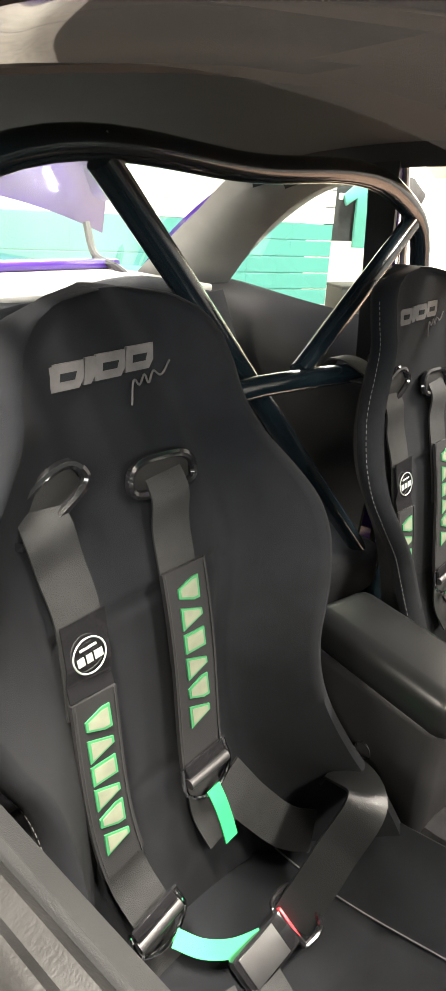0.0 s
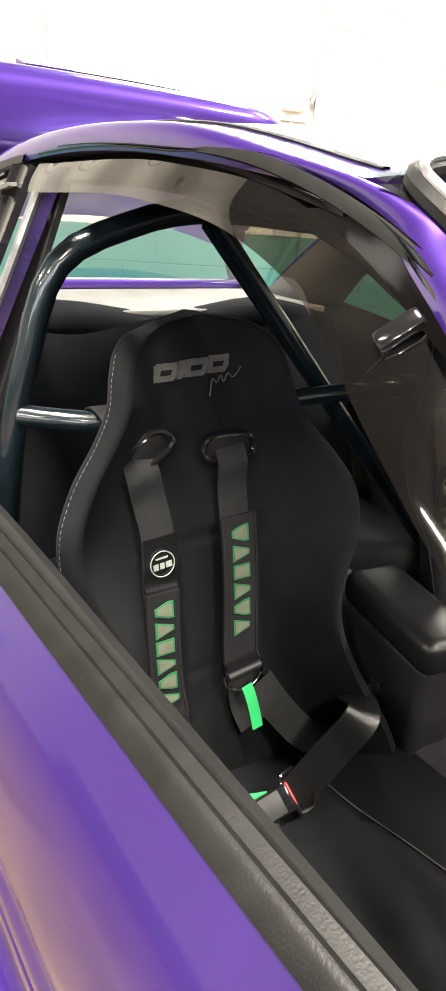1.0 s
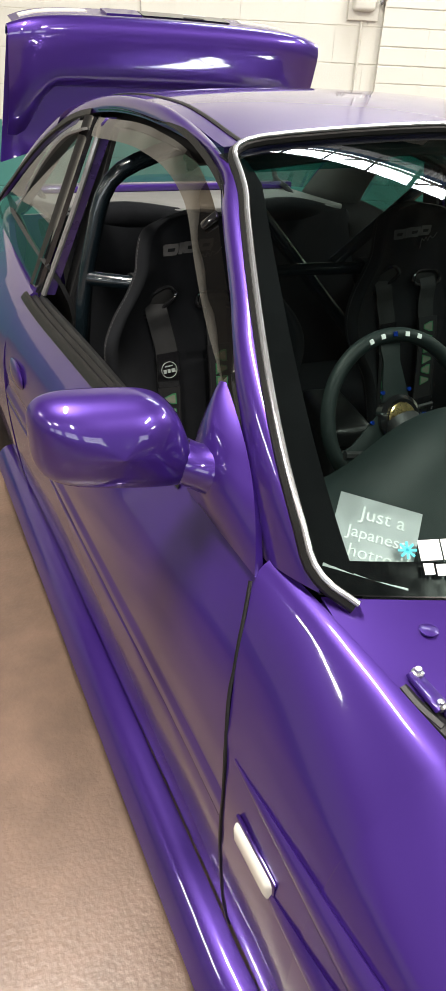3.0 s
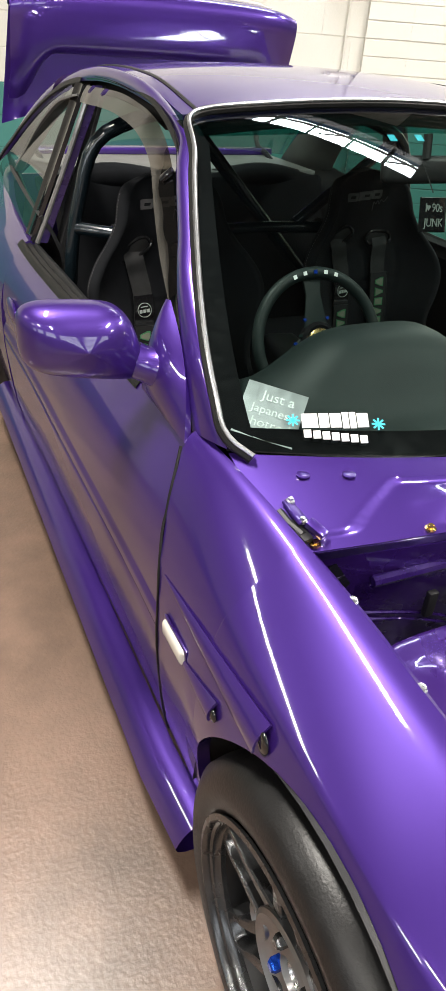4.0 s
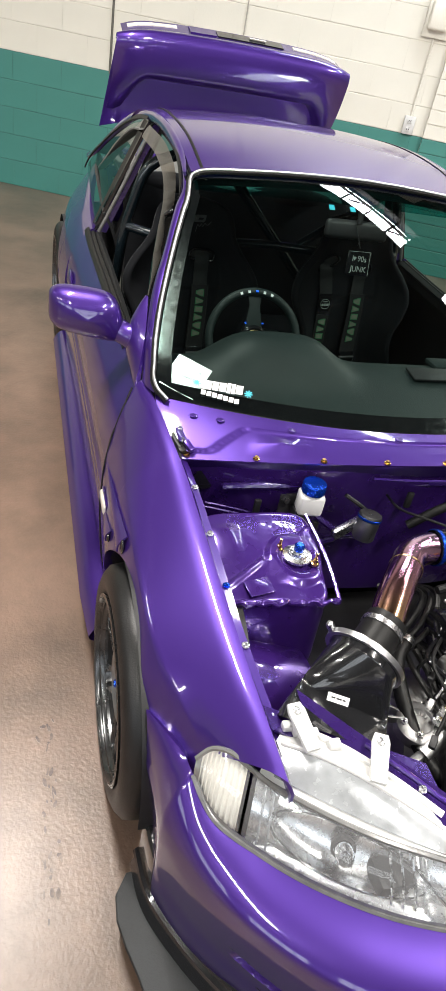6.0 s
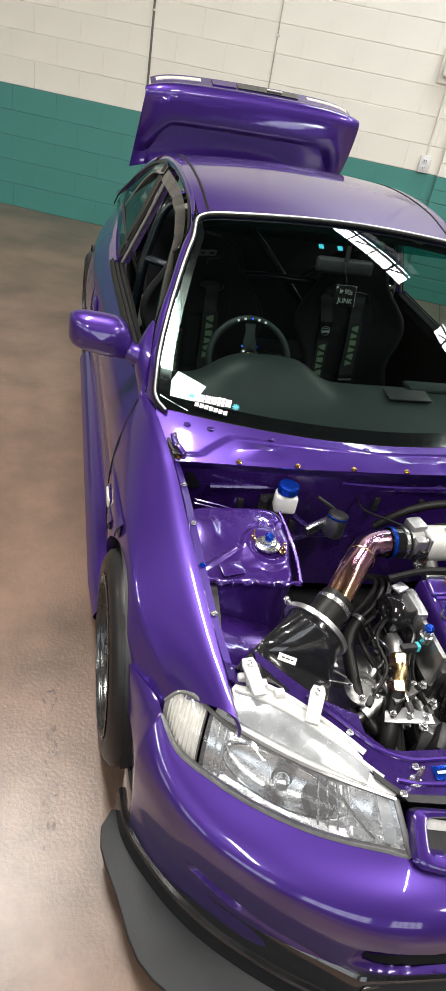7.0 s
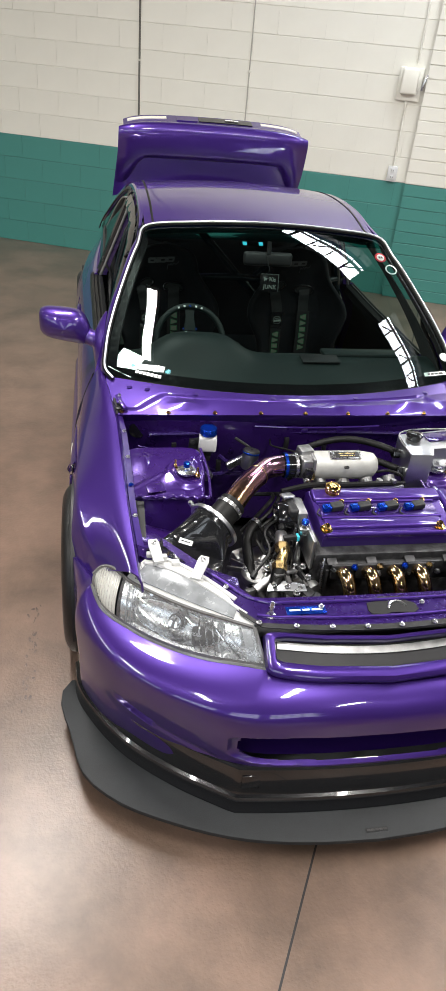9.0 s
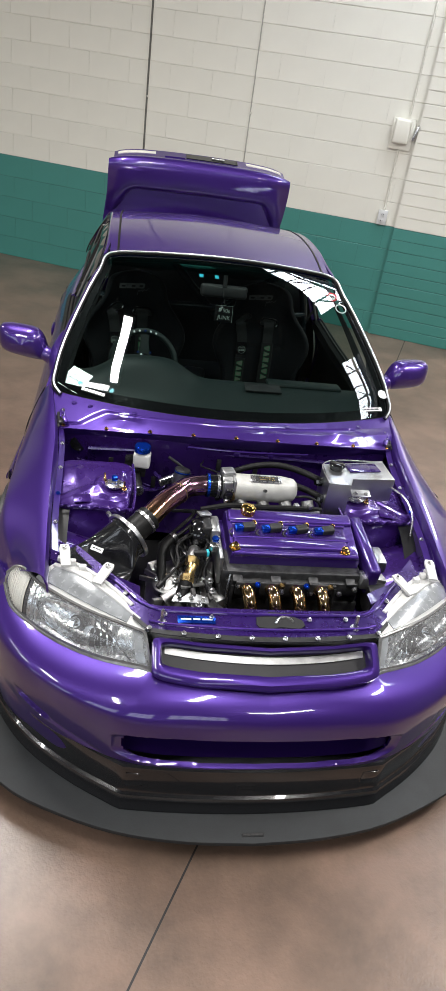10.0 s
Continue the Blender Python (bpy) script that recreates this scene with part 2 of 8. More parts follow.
def concrete_floor():
    m = mat("sealed_concrete", (0.17, 0.115, 0.088), 0.36, var=0.18, scale=1.1, bump=0.8, bscale=95, rvar=0.12, coords="Object", spec=0.4)
    t, ln = m.node_tree.nodes, m.node_tree.links
    b = t["Principled BSDF"]
    b.inputs["Coat Weight"].default_value, b.inputs["Coat Roughness"].default_value = 0.42, 0.3
    tc, n, n2 = t.new("ShaderNodeTexCoord"), t.new("ShaderNodeTexNoise"), t.new("ShaderNodeTexNoise")
    n.inputs["Scale"].default_value, n.inputs["Detail"].default_value, n.inputs["Roughness"].default_value = 2.6, 8, 0.65
    n2.inputs["Scale"].default_value, n2.inputs["Detail"].default_value = 0.55, 3
    cr = t.new("ShaderNodeValToRGB")
    cr.color_ramp.elements[0].position, cr.color_ramp.elements[0].color = 0.34, (0.112, 0.078, 0.058, 1)
    cr.color_ramp.elements[1].position, cr.color_ramp.elements[1].color = 0.62, (0.222, 0.150, 0.114, 1)
    mx = t.new("ShaderNodeMix")
    mx.data_type, mx.blend_type = 'RGBA', 'MULTIPLY'
    cr2 = t.new("ShaderNodeValToRGB")
    cr2.color_ramp.elements[0].color, cr2.color_ramp.elements[1].color = (0.66, 0.63, 0.60, 1), (1.28, 1.25, 1.22, 1)
    for q in (n, n2):
        ln.new(tc.outputs["Object"], q.inputs["Vector"])
    ln.new(n.outputs["Fac"], cr.inputs[0])
    ln.new(n2.outputs["Fac"], cr2.inputs[0])
    mx.inputs[0].default_value = 1.0
    ln.new(cr.outputs[0], mx.inputs[6])
    ln.new(cr2.outputs[0], mx.inputs[7])
    ln.new(mx.outputs[2], b.inputs["Base Color"])
    return m


FLOOR = concrete_floor()
SCUFF = mat("rubber_scuff", (0.13, 0.094, 0.077), 0.5, var=0.4, scale=60)

# ---- mesh helpers ----


def part(name, bm, material, parent=None, label="", smooth=True, angle=40):
    """Links a bmesh as one mesh object under a thing or a part."""
    bmesh.ops.recalc_face_normals(bm, faces=bm.faces)
    me = bpy.data.meshes.new(name)
    if smooth:
        for f in bm.faces:
            f.smooth = True
        lim = radians(angle)
        for e in bm.edges:
            if len(e.link_faces) == 2 and e.calc_face_angle(0) > lim:
                e.smooth = False
    bm.to_mesh(me)
    bm.free()
    me.materials.append(material)
    ob = new(name, me)
    if parent is not None:
        ob.parent = parent
        ob.matrix_parent_inverse = Matrix.Identity(4)
    if label:
        ob["label"] = label
    return ob


def facing(ob, d):
    """Turns a pane so that its face looks along d."""
    n = sum((p.normal for p in ob.data.polygons), Vector())
    if n.dot(Vector(d)) < 0:
        ob.data.flip_normals()
    return ob


def thing(name, label, category, group="", kind="", loc=(0, 0, 0)):
    ob = new(name)
    ob.location = loc
    return tagged(ob, label, category, group, kind)


def curve(*keys):
    """A smooth function through (key, value) pairs; values may be numbers or tuples."""
    ks = np.array([k for k, _ in keys], float)
    vs = np.array([v if isinstance(v, (tuple, list)) else (v,) for _, v in keys], float)
    sl = np.gradient(vs, ks, axis=0) if len(ks) > 2 else np.repeat((vs[1:] - vs[:1]) / (ks[1] - ks[0]), 2, 0)

    def f(x):
        x = min(max(x, ks[0]), ks[-1])
        i = min(int(np.searchsorted(ks, x, side="right")) - 1, len(ks) - 2)
        h = ks[i + 1] - ks[i]
        t = (x - ks[i]) / h
        v = (2 * t**3 - 3 * t**2 + 1) * vs[i] + (t**3 - 2 * t**2 + t) * h * sl[i] + (3 * t**2 - 2 * t**3) * vs[i + 1] + (t**3 - t**2) * h * sl[i + 1]
        return float(v[0]) if len(v) == 1 else v
    return f


def spline(pts):
    """A smooth line through points, over 0 to 1 by length."""
    p = np.array(pts, float)
    d = np.r_[0, np.cumsum(np.linalg.norm(np.diff(p, axis=0), axis=1))]
    return curve(*[(a, tuple(b)) for a, b in zip(d / d[-1], p)])


def skin(f, nu, nv, bm=None, closed=False):
    """A sheet of f(u, v), u and v from 0 to 1."""
    bm = bm or bmesh.new()
    g = [[bm.verts.new(f(i / nu, j / nv)) for j in range(nv + 1)] for i in range(nu if closed else nu + 1)]
    n = len(g)
    for i in range(nu):
        for j in range(nv):
            a, b = g[i], g[(i + 1) % n]
            try:
                bm.faces.new((a[j], b[j], b[j + 1], a[j + 1]))
            except ValueError:
                pass
    return bm


def thick(bm, t):
    bmesh.ops.recalc_face_normals(bm, faces=bm.faces)
    bmesh.ops.solidify(bm, geom=bm.faces[:], thickness=t)
    return bm


def backed(bm, t):
    """Gives a sheet a back face set in by t along its normals."""
    bmesh.ops.recalc_face_normals(bm, faces=bm.faces)
    bm.normal_update()
    faces, rim = bm.faces[:], [e for e in bm.edges if len(e.link_faces) == 1]
    back = {v: bm.verts.new(v.co - v.normal * t) for v in bm.verts[:]}
    for f in faces:
        bm.faces.new([back[v] for v in reversed(f.verts)])
    for e in rim:
        a, b = e.verts
        bm.faces.new((a, b, back[b], back[a]))
    return bm


def tube(pts, r, n=10, steps=None, bm=None, cap=True):
    """A round pipe through points; r may be a number or a function of 0 to 1."""
    bm = bm or bmesh.new()
    s = spline(pts) if len(pts) > 2 else (lambda t: np.array(pts[0]) * (1 - t) + np.array(pts[1]) * t)
    steps = steps or max(2, 6 * (len(pts) - 1)) if len(pts) > 2 else (steps or 1)
    rf = r if callable(r) else (lambda t: r)
    rings, side = [], None
    for i in range(steps + 1):
        t = i / steps
        p = Vector(s(t))
        d = (Vector(s(min(t + 1e-3, 1))) - Vector(s(max(t - 1e-3, 0)))).normalized()
        if side is None:
            side = d.orthogonal().normalized()
        side = (side - d * side.dot(d)).normalized()
        up = d.cross(side)
        rr = rf(t)
        rings.append([bm.verts.new(p + rr * (math.cos(2 * math.pi * k / n) * side + math.sin(2 * math.pi * k / n) * up)) for k in range(n)])
    for a, b in zip(rings, rings[1:]):
        for k in range(n):
            bm.faces.new((a[k], a[(k + 1) % n], b[(k + 1) % n], b[k]))
    if cap:
        bm.faces.new(rings[0][::-1])
        bm.faces.new(rings[-1])
    return bm


def lathe(profile, m=Matrix(), n=24, bm=None):
    """A turned body: (radius, height) pairs round the z axis of m."""
    bm = bm or bmesh.new()
    rings = []
    for r, z in profile:
        if r < 1e-5:
            rings.append([bm.verts.new(m @ Vector((0, 0, z)))])
        else:
            rings.append([bm.verts.new(m @ Vector((r * math.cos(2 * math.pi * k / n), r * math.sin(2 * math.pi * k / n), z))) for k in range(n)])
    for a, b in zip(rings, rings[1:]):
        for k in range(n):
            q = (k + 1) % n
            if len(a) == 1 and len(b) == 1:
                continue
            if len(a) == 1:
                bm.faces.new((a[0], b[q], b[k]))
            elif len(b) == 1:
                bm.faces.new((a[k], a[q], b[0]))
            else:
                bm.faces.new((a[k], a[q], b[q], b[k]))
    return bm


def rbox(sx, sy, sz, m=Matrix(), bevel=0.005, seg=2, bm=None):
    """A box with rounded edges, centred on m."""
    b2 = bmesh.new()
    bmesh.ops.create_cube(b2, size=1)
    bmesh.ops.scale(b2, vec=(sx, sy, sz), verts=b2.verts)
    if bevel:
        bmesh.ops.bevel(b2, geom=b2.edges[:], offset=min(bevel, 0.49 * min(sx, sy, sz)), segments=seg, affect='EDGES', profile=0.5)
    bmesh.ops.transform(b2, matrix=m, verts=b2.verts)
    if bm is None:
        return b2
    return merge(bm, b2)


def merge(bm, b2):
    vs = {v: bm.verts.new(v.co) for v in b2.verts}
    for f in b2.faces:
        bm.faces.new([vs[v] for v in f.verts])
    b2.free()
    return bm


def plate(outline, z0, z1, m=Matrix(), bevel=0.0):
    """A flat plate of an outline in x, y from z0 to z1."""
    bm = bmesh.new()
    a = [bm.verts.new(m @ Vector((x, y, z0))) for x, y in outline]
    f = bm.faces.new(a)
    r = bmesh.ops.extrude_face_region(bm, geom=[f])
    d = m.to_3x3() @ Vector((0, 0, z1 - z0))
    vs = [v for v in r["geom"] if isinstance(v, bmesh.types.BMVert)]
    bmesh.ops.translate(bm, vec=d, verts=vs)
    if bevel:
        bmesh.ops.bevel(bm, geom=[e for e in bm.edges if all(v in vs for v in e.verts)], offset=bevel, segments=2, affect='EDGES', profile=0.5)
    return bm


def ribbon(pts, ups, w, t):
    """A strap: a flat band through points with the given face direction."""
    s = spline(pts)
    us = curve(*[(k / (len(ups) - 1), tuple(n)) for k, n in enumerate(ups)]) if len(ups) > 1 else (lambda q: np.array(ups[0]))

    def f(u, v):
        p = Vector(s(u))
        d = (Vector(s(min(u + 1e-3, 1))) - Vector(s(max(u - 1e-3, 0)))).normalized()
        n = Vector(us(u)).normalized()
        side = d.cross(n).normalized()
        return p + side * (v - 0.5) * w
    return thick(skin(f, 8 * (len(pts) - 1), 2), t)


def mirrored(bm):
    """The same mesh on the other side of the car."""
    b2 = bm.copy()
    bmesh.ops.scale(b2, vec=(-1, 1, 1), verts=b2.verts)
    bmesh.ops.reverse_faces(b2, faces=b2.faces)
    return b2


def letters(text, size, m, depth=0.0006):
    """Words in the built-in font as a mesh: baseline along m's x, face to its z."""
    c = bpy.data.curves.new("words", 'FONT')
    c.body, c.size, c.extrude, c.align_x, c.resolution_u = text, size, depth, 'CENTER', 3
    ob = bpy.data.objects.new("words", c)
    me = bpy.data.meshes.new_from_object(ob)
    bm = bmesh.new()
    bm.from_mesh(me)
    bmesh.ops.transform(bm, matrix=m, verts=bm.verts)
    bpy.data.objects.remove(ob)
    bpy.data.curves.remove(c)
    bpy.data.meshes.remove(me)
    return bm


def bars(m, widths, h, gap, depth=0.0008):
    """Writing that stands as plain bars: one after the other along m's x."""
    bm = bmesh.new()
    x = -(sum(widths) + gap * (len(widths) - 1)) / 2
    for w in widths:
        rbox(w, h, depth, m @ Matrix.Translation((x + w / 2, 0, 0)), 0, bm=bm)
        x += w + gap
    return bm


def basis(o, x, y):
    """A frame at o with its x and (about) y axes."""
    x = Vector(x).normalized()
    z = x.cross(Vector(y)).normalized()
    y = z.cross(x)
    return Matrix.Translation(o) @ Matrix((x, y, z)).transposed().to_4x4()

# ---- room ----


def local(ob, m=ROOM):
    ob.matrix_world = m
    return ob


def room():
    fl = part("floor", skin(lambda u, v: ((u - 0.5) * 30, (v - 0.5) * 30, 0), 4, 4), FLOOR, smooth=False)
    tagged(fl, "brown sealed concrete floor with stains and worn gloss", "floor", kind="structure")
    L, D = 9.0, DEPTH
    for name, sx, sy, px, py, material, lab in (
            ("wall_north", L + 4.5, 0.2, (4.5 - L) / 2, 0.115, CREAM, "painted block wall, cream above a teal band"),
            ("wall_east", 0.2, D, L, -D / 2, DARKW, "plain dark side wall of the room"),
            ("wall_annex", 6.5, 0.2, 7.2, 3.2, CREAM, "white wall of the bright side room"),
            ("wall_annex_side", 0.2, 3.2, 4.4, 1.72, CREAM, "white side wall of the bright side room"),
            ("wall_annex_end", 0.2, 3.6, L + 1.0, 1.5, CREAM, "white end wall of the bright side room"),
            ("wall_west", 0.2, D, -L, -D / 2, CREAM, "cream painted side wall above a teal band")):
        w = part(name, rbox(sx, sy, CEIL, Matrix.Translation((px, py, CEIL / 2)), 0), material, smooth=False)
        tagged(local(w), lab, "wall", kind="structure")
        if name == "wall_north":
            north = w
        if name == "wall_west":
            part("teal_band", rbox(0.01, D, 1.0, Matrix.Translation((px + 0.106, py, 0.5)), 0), TEAL, w, smooth=False)
    # wall with a row of high windows across the room
    bm = rbox(2 * L, 0.2, WIN_Z0, pose(0, -D, WIN_Z0 / 2), 0)
    rbox(2 * L, 0.2, CEIL - WIN_Z1, pose(0, -D, (CEIL + WIN_Z1) / 2), 0, bm=bm)
    edges = [-L] + [x + q * WIN_W / 2 for x in WINDOWS for q in (-1, 1)] + [L]
    for xa, xb in zip(edges[::2], edges[1::2]):
        rbox(xb - xa, 0.2, WIN_Z1 - WIN_Z0, pose((xa + xb) / 2, -D, (WIN_Z0 + WIN_Z1) / 2), 0, bm=bm)
    tagged(local(part("wall_south", bm, DARKW, smooth=False)), "dark wall with a row of high windows", "wall", kind="structure")
    for k, x in enumerate(WINDOWS):
        w = thing("window_%d" % (k + 2), "steel-framed window with small panes, bright with daylight", "window", kind="structure")
        w.matrix_world = ROOM @ pose(x, -D, 0)
        for j in range(6):
            part("glazing_bar", rbox(0.04, 0.06, WIN_Z1 - WIN_Z0, pose(-WIN_W / 2 + j * WIN_W / 5, 0, (WIN_Z0 + WIN_Z1) / 2), 0), CEILM, w, smooth=False)
        for j in range(4):
            part("glazing_bar", rbox(WIN_W, 0.05, 0.04, pose(0, 0, WIN_Z0 + j * (WIN_Z1 - WIN_Z0) / 3), 0), CEILM, w, smooth=False)
    # ceiling with a row of roof lights towards the far side of the car
    bm = bmesh.new()
    # the slot of the roof light runs aslant: four plates round it
    SL, SW = 4.6, 0.62
    rl = ROOM.inverted() @ pose(2.95, 2.45, 0, 0, 0, -46)
    hole = [rl @ Vector((q * SL / 2, p * SW / 2, CEIL)) for q, p in ((-1, -1), (1, -1), (1, 1), (-1, 1))]
    far = [rl @ Vector((q * 22, p * 22, CEIL)) for q, p in ((-1, -1), (1, -1), (1, 1), (-1, 1))]
    a, b = [bm.verts.new(p) for p in hole], [bm.verts.new(p) for p in far]
    for k in range(4):
        bm.faces.new((a[k], b[k], b[(k + 1) % 4], a[(k + 1) % 4]))
    thick(bm, 0.15)
    tagged(local(part("ceiling", bm, CEILM, smooth=False)), "dark ceiling with roof lights", "ceiling", kind="structure")
    w = thing("window_1", "long roof light with steel glazing bars and trusses", "window", kind="structure")
    w.matrix_world = ROOM @ rl
    for i in range(12):
        x = -SL / 2 + (i + 0.5) * SL / 12
        part("glazing_bar", rbox(0.018 + 0.02 * (i % 3 == 0), SW, 0.05, pose(x, 0, CEIL - 0.04), 0), CEILM, w, smooth=False)
    part("glazing_bar", rbox(SL, 0.025, 0.05, Matrix.Translation((0, 0.08, CEIL - 0.06)), 0), CEILM, w, smooth=False)
    for i in range(7):
        x = -SL / 2 + (i + 0.5) * SL / 7
        part("truss_brace", tube([(x - 0.3, -SW / 2, CEIL - 0.25), (x + 0.3, SW / 2, CEIL - 0.25)], 0.014, 6), CEILM, w)
    # added unseen panel that blanks the middle of the roof light's reflection
    part("roof_panel", rbox(0.96, SW + 0.1, 0.06, pose(-0.16, 0, CEIL - 0.05), 0.005), CEILM, w)
    lamp("roof_light_sky", ROOM @ rl @ pose(0, 0, CEIL + 0.1), SL, SW, 290, (0.93, 0.97, 1.0))
    for sx, sy in STRIPS + [(6.6, 1.5)]:
        h = thing("strip_light", "long white ceiling strip light in a metal housing", "ceiling light", "strip lights on the ceiling")
        h.matrix_world = ROOM @ pose(sx, sy, CEIL)
        part("housing", rbox(0.17, 1.35, 0.07, Matrix.Translation((0, 0, -0.37)), 0.01), WHITEP, h)
        for q in (-0.5, 0.5):
            part("hanger", tube([(0, q, -0.33), (0, q, 0)], 0.008, 6), STEEL, h)
    # rubber scuffs beside the front wheel
    rnd = random.Random(8)
    for k in range(34):
        x, y = -1.0 + 0.022 * rnd.uniform(-1, 1), -0.36 + 0.52 * rnd.random()
        m = pose(x, y, 0.0007 + 0.00005 * k, 0, 0, rnd.uniform(-25, 25))
        w, h = rnd.uniform(0.002, 0.008), rnd.uniform(0.004, 0.020)
        o = [(w * math.cos(a) * rnd.uniform(0.6, 1.0), h * math.sin(a) * rnd.uniform(0.6, 1.0)) for a in np.linspace(0, 2 * math.pi, 9)[:-1]]
        part("scuff_mark", plate(o, 0, 0.0006, m), SCUFF, fl)
    return north


NORTH = room()

# ---- the car ----
CAR = thing("sports_coupe", "purple two-door race coupe with its bonnet off and boot lid open", "car")
HUB_Y, HUB_Z, TYRE_R, WB = 0.03, 0.30, 0.30, 2.62
ARCH_R = 0.325

side_prof = curve((0.12, 0.800), (0.20, 0.822), (0.35, 0.840), (0.50, 0.845), (0.60, 0.838), (0.68, 0.812), (0.74, 0.770), (0.78, 0.742), (0.82, 0.725))
side_dx = curve((-0.75, -0.22), (-0.5, -0.09), (-0.25, -0.032), (0.0, -0.010), (0.2, -0.008), (0.6, -0.008), (1.5, 0.0), (2.6, -0.006), (3.0, -0.06), (3.35, -0.17))
belt_z = curve((0.5, 0.780), (1.2, 0.764), (2.1, 0.762), (2.6, 0.80), (3.0, 0.845), (3.4, 0.80))


def flare(y, z):
    f = 0.0
    for c in (HUB_Y, HUB_Y + WB):
        f += math.exp(-((y - c) / 0.34) ** 2) * math.exp(-((z - 0.47) / 0.13) ** 2)
    return 0.030 * f


def side_x(y, z):
    return side_prof(z) + side_dx(y) + flare(y, z)


def sill(y):
    """The lower edge of the side: the sill, or the wheel arch."""
    z = 0.165
    for c in (HUB_Y, HUB_Y + WB):
        d = abs(y - c)
        if d < ARCH_R:
            z = max(z, HUB_Z + 0.01 + math.sqrt(ARCH_R**2 - d * d))
    return z


def columns(a, b, arch, n=10):
    """Stations along the car, closer together round an arch."""
    ys = list(np.linspace(a, b, n + 1))
    if arch is not None:
        ys = [y for y in ys if abs(y - arch) > ARCH_R * 1.03]
        ys += [arch + ARCH_R * q for q in (-1.002, 1.002)] + [arch - ARCH_R * math.cos(math.pi * k / 28) for k in range(29)]
    return sorted(y for y in ys if a - 1e-6 <= y <= b + 1e-6)


def sheet(rows, inward=0.0):
    bm = bmesh.new()
    g = [[bm.verts.new(p) for p in r] for r in rows]
    for a, b in zip(g, g[1:]):
        for j in range(len(a) - 1):
            bm.faces.new((a[j], b[j], b[j + 1], a[j + 1]))
    return bm


fend_in = curve((-0.40, (0.640, 0.655)), (-0.15, (0.664, 0.694)), (0.1, (0.672, 0.722)), (0.3, (0.682, 0.748)), (0.50, (0.712, 0.782)), (0.70, (0.735, 0.79)))
gap_y = curve((0.10, 0.556), (0.35, 0.552), (0.48, 0.549), (0.57, 0.556), (0.62, 0.576), (0.66, 0.598), (0.70, 0.618), (0.74, 0.640), (0.78, 0.668))


flank_top = curve((-0.40, 0.575), (-0.27, 0.612), (-0.12, 0.640), (0.1, 0.655), (0.6, 0.680))


def crown(q):
    """Rise of the fender's top from the flank (0) to the inner edge (1): an even slope, rounded over at the edge."""
    return 1.13 * q if q < 0.78 else 0.8814 + 0.1186 * (1 - (1 - (q - 0.78) / 0.22) ** 2)


def fend_x(y, z):
    """Half width of the fender's skin at a place."""
    top = flank_top(y)
    xi, zi = fend_in(y)
    if z <= top:
        x = side_x(y, z)
    else:
        xa = side_x(y, top)
        h = (z - top) / (zi + 0.010 - top)
        q = h / 1.13 if h < 0.8814 else 0.78 + 0.22 * (1 - math.sqrt(max(0, 1 - (h - 0.8814) / 0.1186)))
        x = xa + (xi - xa) * (0.62 * q + 0.38 * q * q)
    f = min(1, max(0, (-0.13 - y) / 0.27))
    f = f * f * (3 - 2 * f)
    return 0.64 + (x - 0.64) * (1 - 0.25 * f * min(1, max(0, (z - 0.44) / 0.10)))


def fender():
    rows = []
    ys = sorted(columns(-0.40, 0.60, HUB_Y, 12) + [-0.31, -0.325, -0.34, -0.355, -0.37, -0.385])
    for y in ys:
        xi, zi = fend_in(y)
        z0 = sill(y)
        top = flank_top(y)
        pts = [(side_x(y, z0) - 0.022, z0 + 0.004), (side_x(y, z0), z0)]
        zs = np.linspace(z0, max(top, z0 + 0.02), 9)[1:]
        pts += [(side_x(y, z), z) for z in zs]
        xa, za = pts[-1]
        for k in range(1, 13):
            q = k / 12
            # rounded crown from the side over to the inner edge
            pts.append((xa + (xi - xa) * (0.62 * q + 0.38 * q * q), za + (zi + 0.010 - za) * crown(q)))
        pts += [(xi - 0.006, zi + 0.002), (xi - 0.012, zi - 0.012), (xi - 0.014, zi - 0.04)]
        rows.append([(-x, (gap_y(z) - (0.60 - y) if y > 0.45 else y) if y > 0.45 else y, z) for x, z in pts])
    # the rear edge follows the door gap
    out = []
    for y, r in zip(ys, rows):
        w = min(1, max(0, (y - 0.36) / 0.24))
        w2 = min(1, max(0, (-0.15 - y) / 0.25))
        lamp_y = lambda q: max(-0.475, -0.330 - (0.757 + q) * 1.15) if q > -0.757 else -0.330
        f = min(1, max(0, (-0.13 - y) / 0.27))
        f = f * f * (3 - 2 * f)
        tuck = lambda p: -(0.64 + (-p[0] - 0.64) * (1 - 0.25 * f * min(1, max(0, (p[2] - 0.44) / 0.10)))) if p[0] < -0.64 else p[0]
        out.append([(tuck(p), y + w * (gap_y(p[2]) - 0.60) + w2 * (lamp_y(tuck(p)) + 0.40) * min(1, max(0, (p[2] - 0.47) / 0.08)), p[2]) for p in r])
    # ease the skin lengthwise, away from the arch and the edges
    out = [[list(p) for p in r] for r in out]
    for k in range(60):
        for i in range(1, len(out) - 1):
            for j in range(2, len(out[i]) - 3):
                a, p, b = out[i - 1][j], out[i][j], out[i + 1][j]
                ease = min(1, max(0, (math.hypot(p[1] - HUB_Y, p[2] - HUB_Z) - ARCH_R - 0.004) / 0.09), max(0, (0.25 - p[1]) / 0.1))
                if b[1] - a[1] < 1e-5:
                    continue
                t = (p[1] - a[1]) / (b[1] - a[1])
                for c in (0, 2):
                    p[c] += 0.5 * ease * ease * (a[c] + (b[c] - a[c]) * t - p[c])
    return sheet(out)


